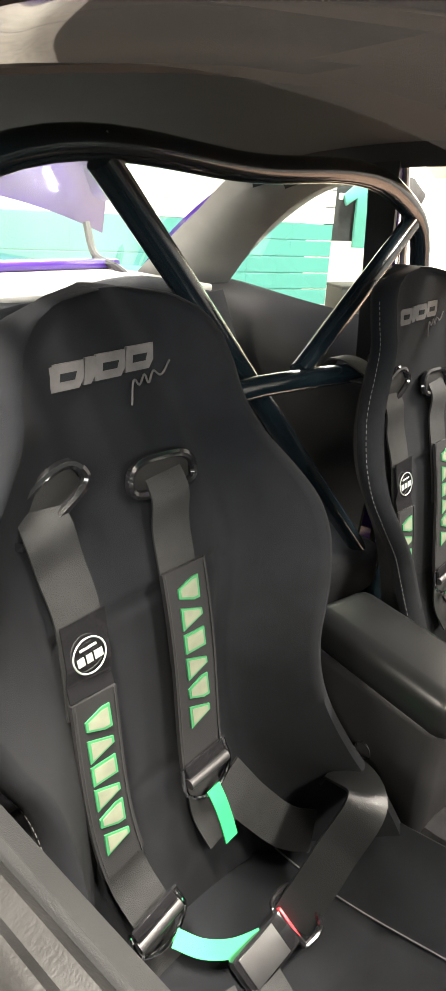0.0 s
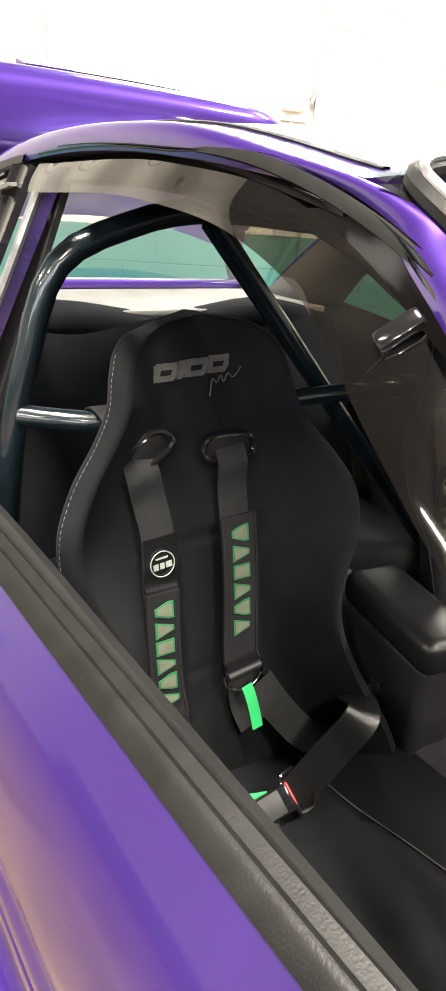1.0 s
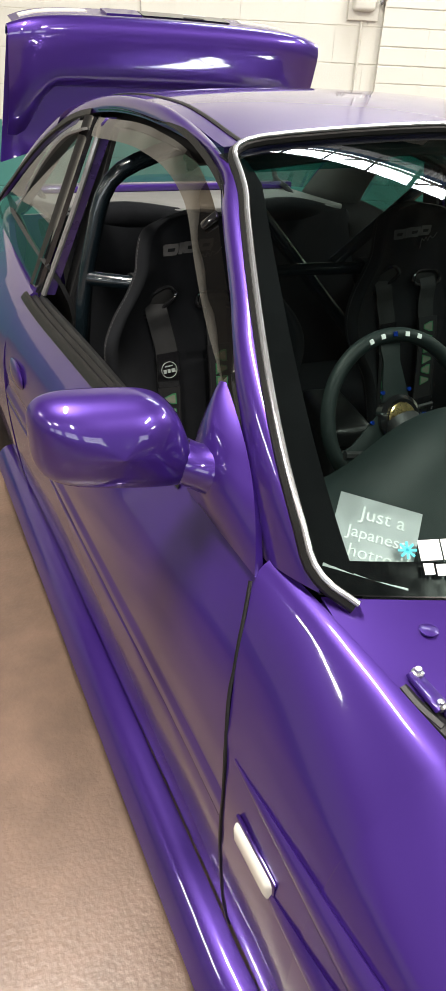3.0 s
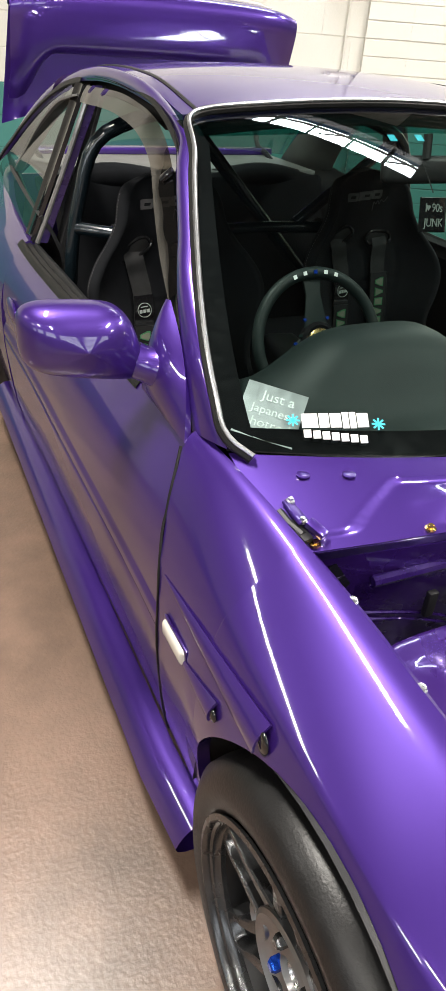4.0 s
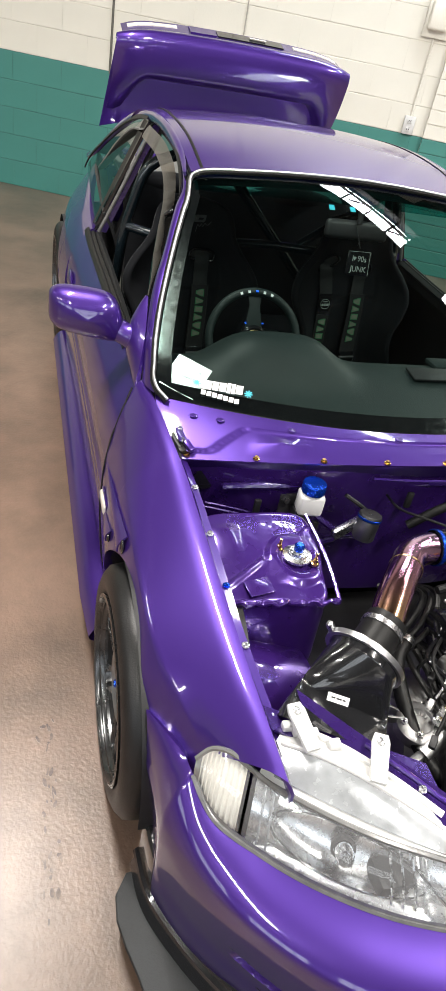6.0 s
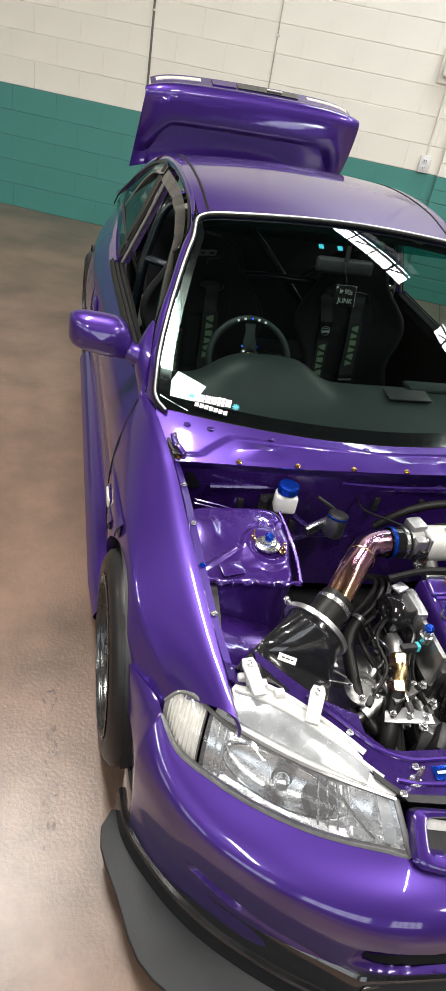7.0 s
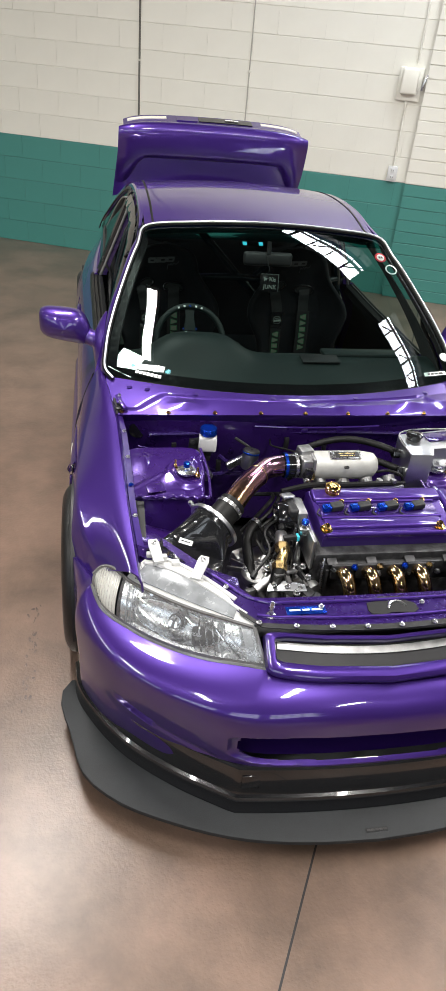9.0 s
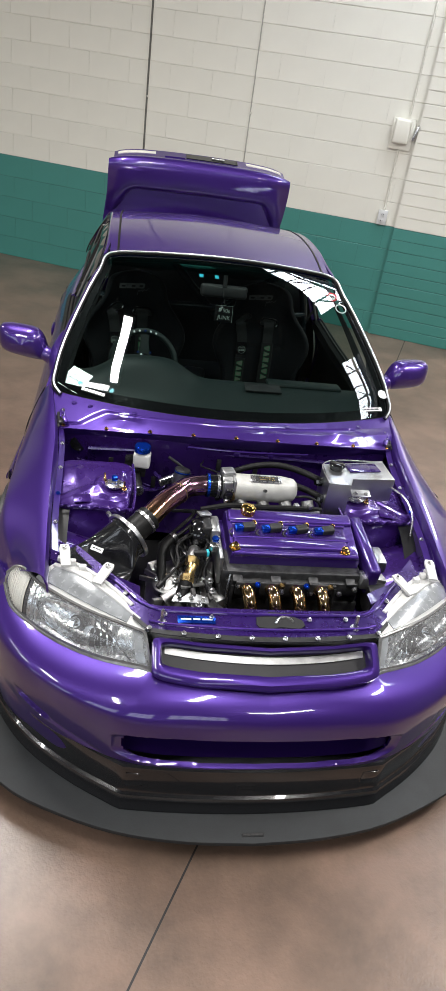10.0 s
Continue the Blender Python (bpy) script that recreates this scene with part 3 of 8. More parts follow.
DOOR_ROWS = sorted([k / 30 for k in range(31)] + [(0.463 + 0.0035 * k - 0.165) / 0.6 for k in range(16)])


def door_skin():
    rows = []
    for i in range(15):
        u = i / 14
        r = []
        for v in DOOR_ROWS:
            y0 = gap_y(0.165 + v * 0.605) + 0.006
            y1 = 2.03 - 0.05 * (1 - v) ** 2 + 0.02 * v
            y = y0 + (y1 - y0) * u
            z = 0.165 + v * (belt_z(y) - 0.165)
            x = side_x(y, z)
            # pressed line along the flank
            x -= 0.007 * min(1, max(0, (z - 0.497) / 0.016)) * max(0, 1 - max(0, z - 0.513) / 0.16) + 0.006 * max(0, 1 - abs(z - 0.470) / 0.006)
            r.append((-x, y, z))
        x, y, z = r[-1]
        r += [(x + 0.010, y, z + 0.002), (x + 0.03, y, z - 0.008)]
        rows.append(r)
    return sheet(rows)


def quarter():
    rows = []
    for y in columns(2.045, 3.36, HUB_Y + WB, 12):
        z0 = sill(y)
        zt = belt_z(y)
        pts = [(side_x(y, z0) - 0.022, z0 + 0.004), (side_x(y, z0), z0)]
        for z in np.linspace(z0, zt, 14)[1:]:
            x = side_x(y, min(z, 0.78)) - max(0, z - 0.78) * 0.5
            pts.append((x, z))
        x, z = pts[-1]
        w = min(1, max(0, (y - 2.75) / 0.2))
        pts += [(x - 0.02 - 0.07 * w, z + 0.012 + 0.03 * w), (x - 0.04 - 0.10 * w, z + 0.008 + 0.035 * w)]
        rows.append([(-a, y, b) for a, b in pts])
    return sheet(rows)


# greenhouse lines, on the car's right side (x negative)
glass_x = curve((0.76, 0.738), (0.90, 0.696), (1.05, 0.628), (1.15, 0.582), (1.23, 0.548))
DLO = spline([(-glass_x(z), y, z) for y, z in ((0.688, 0.785), (0.90, 0.958), (1.17, 1.128), (1.39, 1.192), (1.65, 1.216), (1.95, 1.218), (2.20, 1.190), (2.45, 1.11), (2.66, 0.985), (2.82, 0.855), (2.84, 0.80))])

VISOR_TOP = spline([(-glass_x(z), y, z) for y, z in ((1.96, 1.212), (1.55, 1.214), (1.31, 1.182), (1.16, 1.122), (1.08, 1.072), (0.99, 1.016), (0.90, 0.955))])
VISOR_LOW = spline([(-glass_x(z), y, z) for y, z in ((1.93, 1.167), (1.556, 1.170), (1.38, 1.150), (1.26, 1.115), (1.132, 1.043), (1.03, 0.990), (0.905, 0.935))])


def ws_base(x):
    return Vector((x, 0.372 + 0.416 * x * x, 0.822 - 0.040 * x * x))


def ws_top(x):
    return Vector((x * 0.757, 1.240 + 0.155 * (x * 0.757) ** 2, 1.246 - 0.17 * (x * 0.757) ** 2))


# how the screen's sides wrap round: outward, back, up
def ws_side(v):
    return 0.016 + v * (0.181 + v * (-0.529 + v * (0.532 - 0.220 * v))) - 0.016 * v ** 10, -0.028 * v ** 8, 0.005 + v * (0.123 + v * (-0.4395 + v * (0.763 - 0.439 * v)))


def ws(u, v, lift=0.0, half=0.70):
    x = (2 * u - 1) * half
    p = ws_base(x).lerp(ws_top(x), v)
    bulge = 0.035 * 4 * v * (1 - v) * (1 - 0.6 * (2 * u - 1) ** 2) + lift
    dx, dy, dz = ws_side(v)
    wrap = abs(2 * u - 1) ** 2.4
    return p + Vector((0, -0.47, 0.88)) * bulge + Vector((math.copysign(dx, x), dy, dz)) * wrap


roof_zc = curve((1.2, 1.243), (1.45, 1.278), (1.8, 1.296), (2.1, 1.280), (2.42, 1.226))


def roof_half(y):
    return 0.53 - 0.02 * max(0, y - 1.9)


def roof(u, v):
    x = (2 * u - 1)
    y0 = 1.245 + 0.155 * (0.53 * x) ** 2
    y1 = 2.42 - 0.10 * x * x
    y = y0 + (y1 - y0) * v
    xx = x * roof_half(y)
    q = min(1, v / 0.3)
    return Vector((xx, y, roof_zc(y) - (0.17 - 0.06 * q * q * (3 - 2 * q)) * xx * xx))


def rear_glass(u, v):
    x = 2 * u - 1
    a = roof(u, 1.0)
    b = Vector((x * 0.60, 2.98 - 0.10 * x * x, 0.925 - 0.02 * x * x))
    return a.lerp(b, v) + Vector((0, 0.4, 0.9)) * 0.03 * 4 * v * (1 - v)


# the line where the painted pillar meets the black door frame
PILLAR_OUT = spline([(-0.7305, 0.688, 0.785), (-0.712, 0.790, 0.888), (-0.692, 0.874, 0.964), (-0.673, 0.928, 1.004), (-0.653, 0.980, 1.033), (-0.633, 1.039, 1.068), (-0.617, 1.088, 1.098), (-0.592, 1.158, 1.138), (-0.564, 1.225, 1.168), (-0.547, 1.290, 1.192), (-0.538, 1.355, 1.206)])


def two_sides(name, bm, material, parent, label=""):
    o = mirrored(bm)
    return part(name, bm, material, parent, label), part(name, o, material, parent, label)


def side_edge(t):
    """Painted edge from the screen's foot (0) over the pillar's top (0.5) to the rear of the roof (1): inner and outer line."""
    if t <= 0.5:
        u = 2 * t
        a = ws(0.0, u)
        return a, Vector(PILLAR_OUT(u))
    u = 2 * t - 1
    a = roof(0.0, u * 0.9)
    return a, Vector(DLO(0.35 + 0.39 * u)).lerp(a, rail_share(u))


def pillar_and_rail():
    """Pillar beside the windscreen and roof edge over the door, eased into one another."""
    n = 120
    rows = [side_edge(k / n) for k in range(n + 1)]
    for _ in range(40):
        rows = [rows[0]] + [tuple(rows[k][j] * 0.5 + (rows[k - 1][j] + rows[k + 1][j]) * 0.25 if abs(k - n / 2) < 9 else rows[k][j] for j in (0, 1)) for k in range(1, n)] + [rows[-1]]

    def f(u, v):
        a, d = rows[int(round(u * n))]
        k = min(1, max(0, (u - 0.40) / 0.25))
        k = k * k * (3 - 2 * k)
        bulge = (Vector((-0.82, -0.27, 0.49)) * 0.010).lerp(Vector((-0.6, 0, 0.8)) * 0.013, k)
        return a.lerp(d, v) + bulge * math.sin(math.pi * v) ** 0.75
    return skin(f, n, 10)


def rail_share(u):
    """How much of the roof edge the black door frame takes."""
    return max(0, 0.46 - 0.7 * u if u < 0.2 else 0.32 - 0.34 * (u - 0.2))


def frame_share(u):
    """How much of the pillar's width the black door frame takes."""
    q = min(1, max(0, (u - 0.02) / 0.30))
    return q * q * (3 - 2 * q)


def door_frame():
    """Black frame between the side glass and the painted pillar and roof edge."""
    def f(u, v):
        t = u * 0.60
        if t <= 0.35:
            k = t / 0.35
            far = Vector(PILLAR_OUT(k)).lerp(ws(0.0, k), 0.08)
        else:
            k = (t - 0.35) / 0.39
            far = Vector(DLO(t)).lerp(roof(0.0, k * 0.9), rail_share(k) + 0.04)
            join = Vector(PILLAR_OUT(1)).lerp(ws(0.0, 1.0), 0.08) - Vector(DLO(0.35)).lerp(roof(0.0, 0.0), rail_share(0) + 0.04)
            far += join * max(0, 1 - k / 0.25)
        d = Vector(DLO(t))
        tan = (Vector(DLO(min(t + 0.01, 1))) - Vector(DLO(max(t - 0.01, 0)))).normalized()
        side = tan.cross(Vector((-0.85, 0, 0.5)).normalized()).normalized()
        near = d + side * (0.006 + 0.028 * (frame_share(t / 0.35) if t < 0.35 else 1 - 0.45 * min(1, (t - 0.35) / 0.06)))
        p = far.lerp(near, v)
        rise = (0.003, 0.005, 0.006, 0.003, 0.007, 0.008, 0.006, 0.002, 0.006, 0.0)[min(9, int(round(v * 9)))]
        return p + Vector((-0.75, -0.1, 0.5)) * rise
    return skin(lambda u, v: f(0.03 + 0.97 * u, v), 110, 9)


def pillar_c():
    def f(u, v):
        a = roof(0.0, 0.9 + 0.1 * u / 0.25) if u < 0.25 else rear_glass(0.0, (u - 0.25) / 0.75)
        d = Vector(DLO(0.74 + 0.26 * u)) if u < 1 else Vector(DLO(1))
        if u > 0.7:
            w = (u - 0.7) / 0.3
            d = d.lerp(Vector((-0.70, 2.98, 0.87)), w)
        p = a.lerp(d, v)
        return p + Vector((-0.6, 0.2, 0.6)) * 0.025 * math.sin(math.pi * v)
    return skin(f, 18, 6)


def strip_along(line, a, b, n, offset, w, t, out=(-0.85, 0, 0.5)):
    """A moulding along a line, offset below it."""
    pts = [Vector(line(a + (b - a) * k / n)) for k in range(n + 1)]
    o = Vector(out).normalized()
    rows = []
    for k, p in enumerate(pts):
        d = (pts[min(k + 1, n)] - pts[max(k - 1, 0)]).normalized()
        side = d.cross(o).normalized()
        c = p + side * offset
        rows.append([c - side * w / 2, c - side * w / 2 + o * t, c + o * t * 1.3, c + side * w / 2 + o * t, c + side * w / 2])
    return sheet(rows)


def belt_strip(u, v):
    """Ribbed rubber strip lapping over the door's upper edge."""
    y = 0.93 + 1.15 * u
    b = belt_z(y)
    o, dz = ((0.000, -0.012), (0.004, -0.010), (0.004, -0.004), (0.002, 0.001), (-0.002, 0.005), (-0.008, 0.006), (-0.014, 0.002), (-0.018, 0.003), (-0.026, 0.006), (-0.038, -0.004))[int(round(v * 9))]
    return (-(side_x(y, b + min(0, dz)) + o), y, b + dz)


def wheel(y, s):
    """A dark eight-spoke wheel with its tyre."""
    w = new("wheel")
    w.parent = CAR
    W = 0.205
    xo = 0.868
    m = Matrix.Translation((s * xo, y, HUB_Z)) @ Euler((0, s * radians(90), 0)).to_matrix().to_4x4()
    R, r = TYRE_R, 0.222
    part("tyre", lathe([(r, -0.012), (r + 0.012, -0.004), (r + 0.04, 0.0), (R - 0.02, -0.008), (R - 0.004, -0.022), (R, -0.045), (R, -0.060), (R - 0.006, -0.063), (R - 0.006, -0.069), (R, -0.072), (R, -0.1), (R - 0.006, -0.103), (R - 0.006, -0.109), (R, -0.112), (R, -W + 0.045), (R - 0.004, -W + 0.022), (R - 0.02, -W), (r, -W)], m, 64), TYRE, w, "black low-profile tyre")
    part("rim", lathe([(r + 0.004, -0.006), (r + 0.006, 0.0), (r - 0.002, 0.002), (r - 0.005, -0.001), (r - 0.006, -0.010), (r - 0.010, -0.013), (r - 0.013, -0.012), (r - 0.014, -0.020), (r - 0.018, -0.024), (r - 0.021, -0.023), (r - 0.022, -0.032)], m, 72), RIMM, w, "dark gunmetal alloy rim")
    part("barrel", lathe([(r - 0.022, -0.031), (r - 0.032, -0.055), (r - 0.036, -0.17), (r - 0.004, -0.19)], m, 48), RIMB, w)
    # six pairs of flat spokes, each pair joined by a loop at the rim
    for k in range(6):
        turn = m @ Matrix.Rotation(2 * math.pi * (k + 0.25) / 6, 4, 'Z')
        path = spline([(0.072, 0.034, -0.036), (0.104, 0.030, -0.032), (0.150, 0.0255, -0.027), (0.185, 0.026, -0.024), (0.199, 0.021, -0.024), (0.2035, 0.0, -0.024), (0.199, -0.021, -0.024), (0.185, -0.026, -0.024), (0.150, -0.0255, -0.027), (0.104, -0.030, -0.032), (0.072, -0.034, -0.036)])

        def spoke(u, v):
            p, q = Vector(path(u)), Vector(path(min(1, u + 0.01))) - Vector(path(max(0, u - 0.01)))
            n = Vector((-q.y, q.x, 0)).normalized()
            w = 0.0075 + 0.006 * abs(2 * u - 1) ** 3
            a, d = ((-0.70, 0.0), (0.70, 0.0), (1.0, -0.003), (1.45, -0.042), (-1.45, -0.042), (-1.0, -0.003))[int(round(v * 6)) % 6]
            return turn @ (p + n * a * w + Vector((0, 0, d)))
        part("spoke_loop", skin(lambda u, v: spoke(v, u), 6, 44, closed=True), RIMM, w, angle=35)
    part("hub", lathe([(0.026, -0.056), (0.030, -0.036), (0.040, -0.044), (0.058, -0.047), (0.074, -0.038), (0.086, -0.026), (0.092, -0.030), (0.094, -0.09)], m, 48), HUBM, w, "satin dished hub face")
    # cupped lugs between the spokes
    for k in range(6):
        a = 2 * math.pi * (k + 0.75) / 6
        c = m @ Matrix.Translation((0.096 * math.cos(a), 0.096 * math.sin(a), -0.034)) @ Matrix.Rotation(a, 4, 'Z')
        part("hub_lug", lathe([(0.0, -0.016), (0.014, -0.014), (0.022, -0.004), (0.026, 0.0), (0.028, -0.006), (0.027, -0.03)], c @ Matrix.Diagonal((0.95, 1.15, 1, 1)), 18), HUBM if k % 2 else RIMM, w)
    part("hub_bore", lathe([(0.0, -0.048), (0.020, -0.048), (0.0225, -0.044), (0.0255, -0.046), (0.0255, -0.056)], m, 24), STEEL, w)
    for k in range(4):
        a = 2 * math.pi * (k + 0.5) / 4
        c = m @ Matrix.Translation((0.05 * math.cos(a), 0.05 * math.sin(a), -0.052))
        part("wheel_nut", lathe([(0.011, -0.02), (0.011, 0.02), (0.007, 0.026), (0, 0.026)], c, 6), BLUEA if k == 1 else RIMM, w)
    part("brake_disc", lathe([(0.06, -0.14), (0.135, -0.14), (0.135, -0.155), (0.06, -0.155)], m, 32), STEEL, w)
    part("brake_caliper", rbox(0.06, 0.13, 0.07, m @ pose(-0.135, 0.03, -0.13), 0.014), STEEL, w)
    return w


BUMP = spline([(-0.835, -0.29), (-0.818, -0.385), (-0.766, -0.50), (-0.680, -0.612), (-0.54, -0.732), (-0.375, -0.818), (-0.20, -0.842), (0.0, -0.848)])


def around(u):
    """u from 0 (right corner) over 0.5 (middle) to 1 (left corner): place and outward direction in plan."""
    s = 1
    if u > 0.5:
        u, s = 1 - u, -1
    p = BUMP(min(2 * u, 1))
    q0, q1 = BUMP(max(2 * u - 0.01, 0)), BUMP(min(2 * u + 0.01, 1))
    d = Vector((q1[0] - q0[0], q1[1] - q0[1])).normalized()
    n = Vector((-d.y, d.x)) * -1
    if n.y > 0.3:
        n = -n
    if n.x > 0.001 and p[0] < -0.01:
        n = -n
    return Vector((p[0] * s, p[1], 0)), Vector((n.x * s, n.y, 0)).normalized()


nose = curve((0.14, -0.010), (0.22, -0.002), (0.28, -0.002), (0.33, 0.003), (0.38, 0.008), (0.42, 0.011), (0.45, 0.011), (0.48, 0.008), (0.50, 0.0))


HL_BOT = spline([(-0.768, -0.370, 0.562), (-0.745, -0.432, 0.532), (-0.672, -0.505, 0.516), (-0.50, -0.634, 0.522), (-0.324, -0.716, 0.548)])


def bump_edge(u):
    """The bumper's upper edge: along the headlamp's lower line, then below the grille."""
    a = abs(2 * u - 1)
    s = 1 if u <= 0.5 else -1
    if a > 0.90:
        w = (a - 0.90) / 0.10
        p = Vector(HL_BOT(0)).lerp(Vector((-0.832, -0.205, 0.535)), w)
        p.x = p.x * (1 - min(1, 4 * w)) - (fend_x(p.y, p.z) + 0.002) * min(1, 4 * w)
    elif a > 0.34:
        p = Vector(HL_BOT((0.90 - a) / 0.56))
    else:
        w = a / 0.34
        p = Vector((-0.324 * w, -0.785 + 0.069 * w * w * w, 0.538 + 0.010 * w))
    return Vector((p.x * s, p.y, p.z))


def bumper():
    zs = [0.15, 0.18, 0.205, 0.225, 0.24, 0.25, 0.257, 0.264, 0.272, 0.28, *[0.283 + 0.003 * q for q in range(50)], 0.435, 0.445, 0.455, 0.465]
    rows = []
    n = 360
    for i in range(n + 1):
        u = i / n
        p, d = around(u)
        k = abs(2 * u - 1)
        r = []
        for z in zs:
            o = nose(z) * (1 - 0.6 * max(0, k - 0.7) / 0.3)
            # slot beside the mouth, with a crease running on to it
            zc = 0.318 + 0.16 * (abs(p.x) - 0.655)
            o -= 0.030 * math.exp(-((abs(p.x) - 0.655) / 0.045) ** 6) * max(0, 1 - abs(z - zc) / 0.017) ** 0.5
            o -= 0.006 * math.exp(-((abs(p.x) - 0.56) / 0.10) ** 6) * max(0, 1 - abs(z - zc) / 0.012)
            e = (abs(p.x) / 0.42) ** 5 + (abs(z - 0.357) / 0.066) ** 4
            o -= 0.026 * max(0, 1 - e) ** 0.5
            g = p + d * o + Vector((0, 0, z))
            if k > 0.9:
                w = (k - 0.9) / 0.1
                back = HUB_Y - math.sqrt(max(0, ARCH_R ** 2 - max(0, z - HUB_Z - 0.01) ** 2))
                g.y += w * (back + 0.295)
                g.x += w * ((fend_x(g.y, z) + 0.003) * (1 if g.x > 0 else -1) - g.x)
            r.append(g)
        a = r[-1]
        e = bump_edge(u)
        for q in (0.06, 0.12, 0.18, 0.25, 0.32, 0.4, 0.5, 0.6, 0.7, 0.8, 0.9, 1.0):
            g = a.lerp(e, q ** 1.35)
            rise = 0.4 * q + 0.6 * (1 - (1 - q) ** 2)
            g.z = a.z + (e.z - a.z) * rise
            r.append(g + d * 0.004 * math.sin(math.pi * q) * (1 - max(0, k - 0.8) / 0.2))
        w = max(0, k - 0.88) / 0.12
        e2 = e + Vector((-0.02 * w * (1 if e.x > 0 else -1), 0.03 * (1 - w), -0.02 * (1 - 0.5 * w)))
        r.append(e2)
        rows.append(r)
    bm = sheet(rows)
    bmesh.ops.delete(bm, geom=[f for f in bm.faces if mouth(f.calc_center_median()) < 0.72], context='FACES')
    for v in bm.verts:
        if v.is_boundary and abs(v.co.x) < 0.42 and 0.285 < v.co.z < 0.44:
            h = 0.72 - (abs(v.co.x) / 0.42) ** 5
            if h > 0.08:
                v.co.z = 0.357 + math.copysign(0.066 * h ** 0.25, v.co.z - 0.357)
    return backed(bm, 0.008)


def mouth(p):
    """Below 1 inside the lower air opening."""
    return (abs(p.x) / 0.42) ** 5 + (abs(p.z - 0.357) / 0.066) ** 4


def body():
    f = fender()
    two_sides("front_fender", backed(f, 0.006), PAINT, CAR)
    for ob in two_sides("door", thick(door_skin(), 0.02), PAINT, CAR):
        s = -1 if ob.data.vertices[0].co.x < 0 else 1
        m = basis((s * (side_x(1.88, 0.60) - 0.002), 1.88, 0.605), (0, 1, 0), (0, 0, 1))
        h = bmesh.new()
        bmesh.ops.create_uvsphere(h, u_segments=20, v_segments=10, radius=1)
        bmesh.ops.transform(h, matrix=m @ Matrix.Diagonal((0.085, 0.035, 0.012, 1)), verts=h.verts)
        part("door_handle", h, PAINT, ob, "flush purple door handle")
    # black line laid along the skin for the shade in the door gap
    gap = [(-(max(side_x(gap_y(z) + 0.003, z), fend_x(gap_y(z) - 0.002, z)) - 0.0005), gap_y(z) + 0.003, z) for z in np.linspace(0.18, 0.772, 40)]
    two_sides("door_gap_seal", tube(gap, 0.0028, 6), RUBBER, CAR)
    two_sides("rear_quarter", thick(quarter(), 0.01), PAINT, CAR)
    part("roof", thick(skin(roof, 28, 24), 0.02), PAINT, CAR)
    two_sides("pillar_and_roof_rail", backed(pillar_and_rail(), 0.012), PAINT, CAR)
    two_sides("rear_pillar", backed(pillar_c(), 0.012), PAINT, CAR)
    two_sides("roof_gutter", strip_along(lambda t: roof(0.035, 0.02 + t * 0.95), 0, 1, 24, 0.0, 0.010, 0.002, (-0.15, 0, 1)), RUBBER, CAR)
    g = part("windscreen", skin(ws, 28, 20), GLASS, CAR, "clear windscreen with faint reflections")
    g.visible_shadow = False
    facing(g, (0, -0.5, 0.9))
    # black band, rubber and bright edge round the screen
    corner = [(0.004, 0.90), (0.014, 0.945), (0.034, 0.978), (0.062, 0.995)]
    foot = [(0.020, -0.018), (0.013, -0.006), (0.005, 0.008)]
    edge = [ws(u, v, 0.004) for u, v in foot] + [ws(0.0, v / 14, 0.004) for v in np.linspace(0.4, 12, 13)] + [ws(u, v, 0.004) for u, v in corner] + [ws(u / 20, 1.0, 0.004) for u in range(2, 19)] + [ws(1 - u, v, 0.004) for u, v in corner[::-1]] + [ws(1.0, v / 14, 0.004) for v in np.linspace(12, 0.4, 13)] + [ws(1 - u, v, 0.004) for u, v in foot[::-1]]
    part("screen_rubber", tube(edge, 0.009, 8, 160), RUBBER, g)
    part("screen_bright_edge", tube([p + Vector((0, -0.006, 0.008)) for p in edge], 0.0040, 8, 160), ALUB, g)

    def band(u, v):
        return ws(u, v * 0.05, -0.004)
    part("screen_border", skin(band, 24, 2), GLOSS, g)
    # teal sheet colours the top of the screen like the wall showing in it
    sb = part("sun_band", skin(lambda u, v: ws(0.02 + 0.96 * u, 0.87 + 0.125 * v, -0.003), 28, 4), BAND, g, "teal tint put in for the wall that shows in the screen's top")
    sb.visible_shadow = False
    facing(sb, (0, -0.5, 0.9))
    for q in (0.0, 1.0):
        part("screen_border", skin(lambda u, v: ws(abs(q - 0.030 * u), 0.03 + 0.94 * v, -0.004), 2, 20), GLOSS, g)
    rg = part("rear_window", skin(rear_glass, 20, 14), GLASSQ, CAR)
    rg.visible_shadow = False
    facing(rg, (0, -1, -0.4))
    # door frames, pillar posts and side glass
    for s in (-1, 1):
        def fl(bm):
            return bm if s < 0 else mirrored(bm)
        part("door_frame", fl(door_frame()), GLOSS, CAR, "black door window frame with rubber seal")
        part("window_seal", fl(strip_along(DLO, 0.03, 0.60, 90, 0.026, 0.012, 0.004)), RUBBER, CAR)
        b0, b1 = Vector(DLO(0.605)), Vector((-0.732, 2.09, 0.765))
        part("centre_post", fl(backed(skin(lambda u, v: b0.lerp(b1, u) + Vector((-0.006 + 0.006 * math.cos((v - 0.5) * 5), (v - 0.5) * 0.085, 0)), 12, 8), 0.012)), GLOSS, CAR, "gloss black post between the side windows")
        part("post_jamb", fl(backed(skin(lambda u, v: b0.lerp(b1, u) + Vector((0.016 + 0.028 * v, -0.045 - 0.01 * v, 0)), 10, 4), 0.006)), PAINT_IN, CAR)
        part("post_seal", fl(tube([b0.lerp(b1, u) + Vector((0.012, -0.052 - 0.03 * math.sin(math.pi * u) * 0.4, 0)) for u in (0.03, 0.3, 0.6, 0.85, 1.0)], 0.008, 8)), RIMCLEAR, CAR, "grey door opening seal")
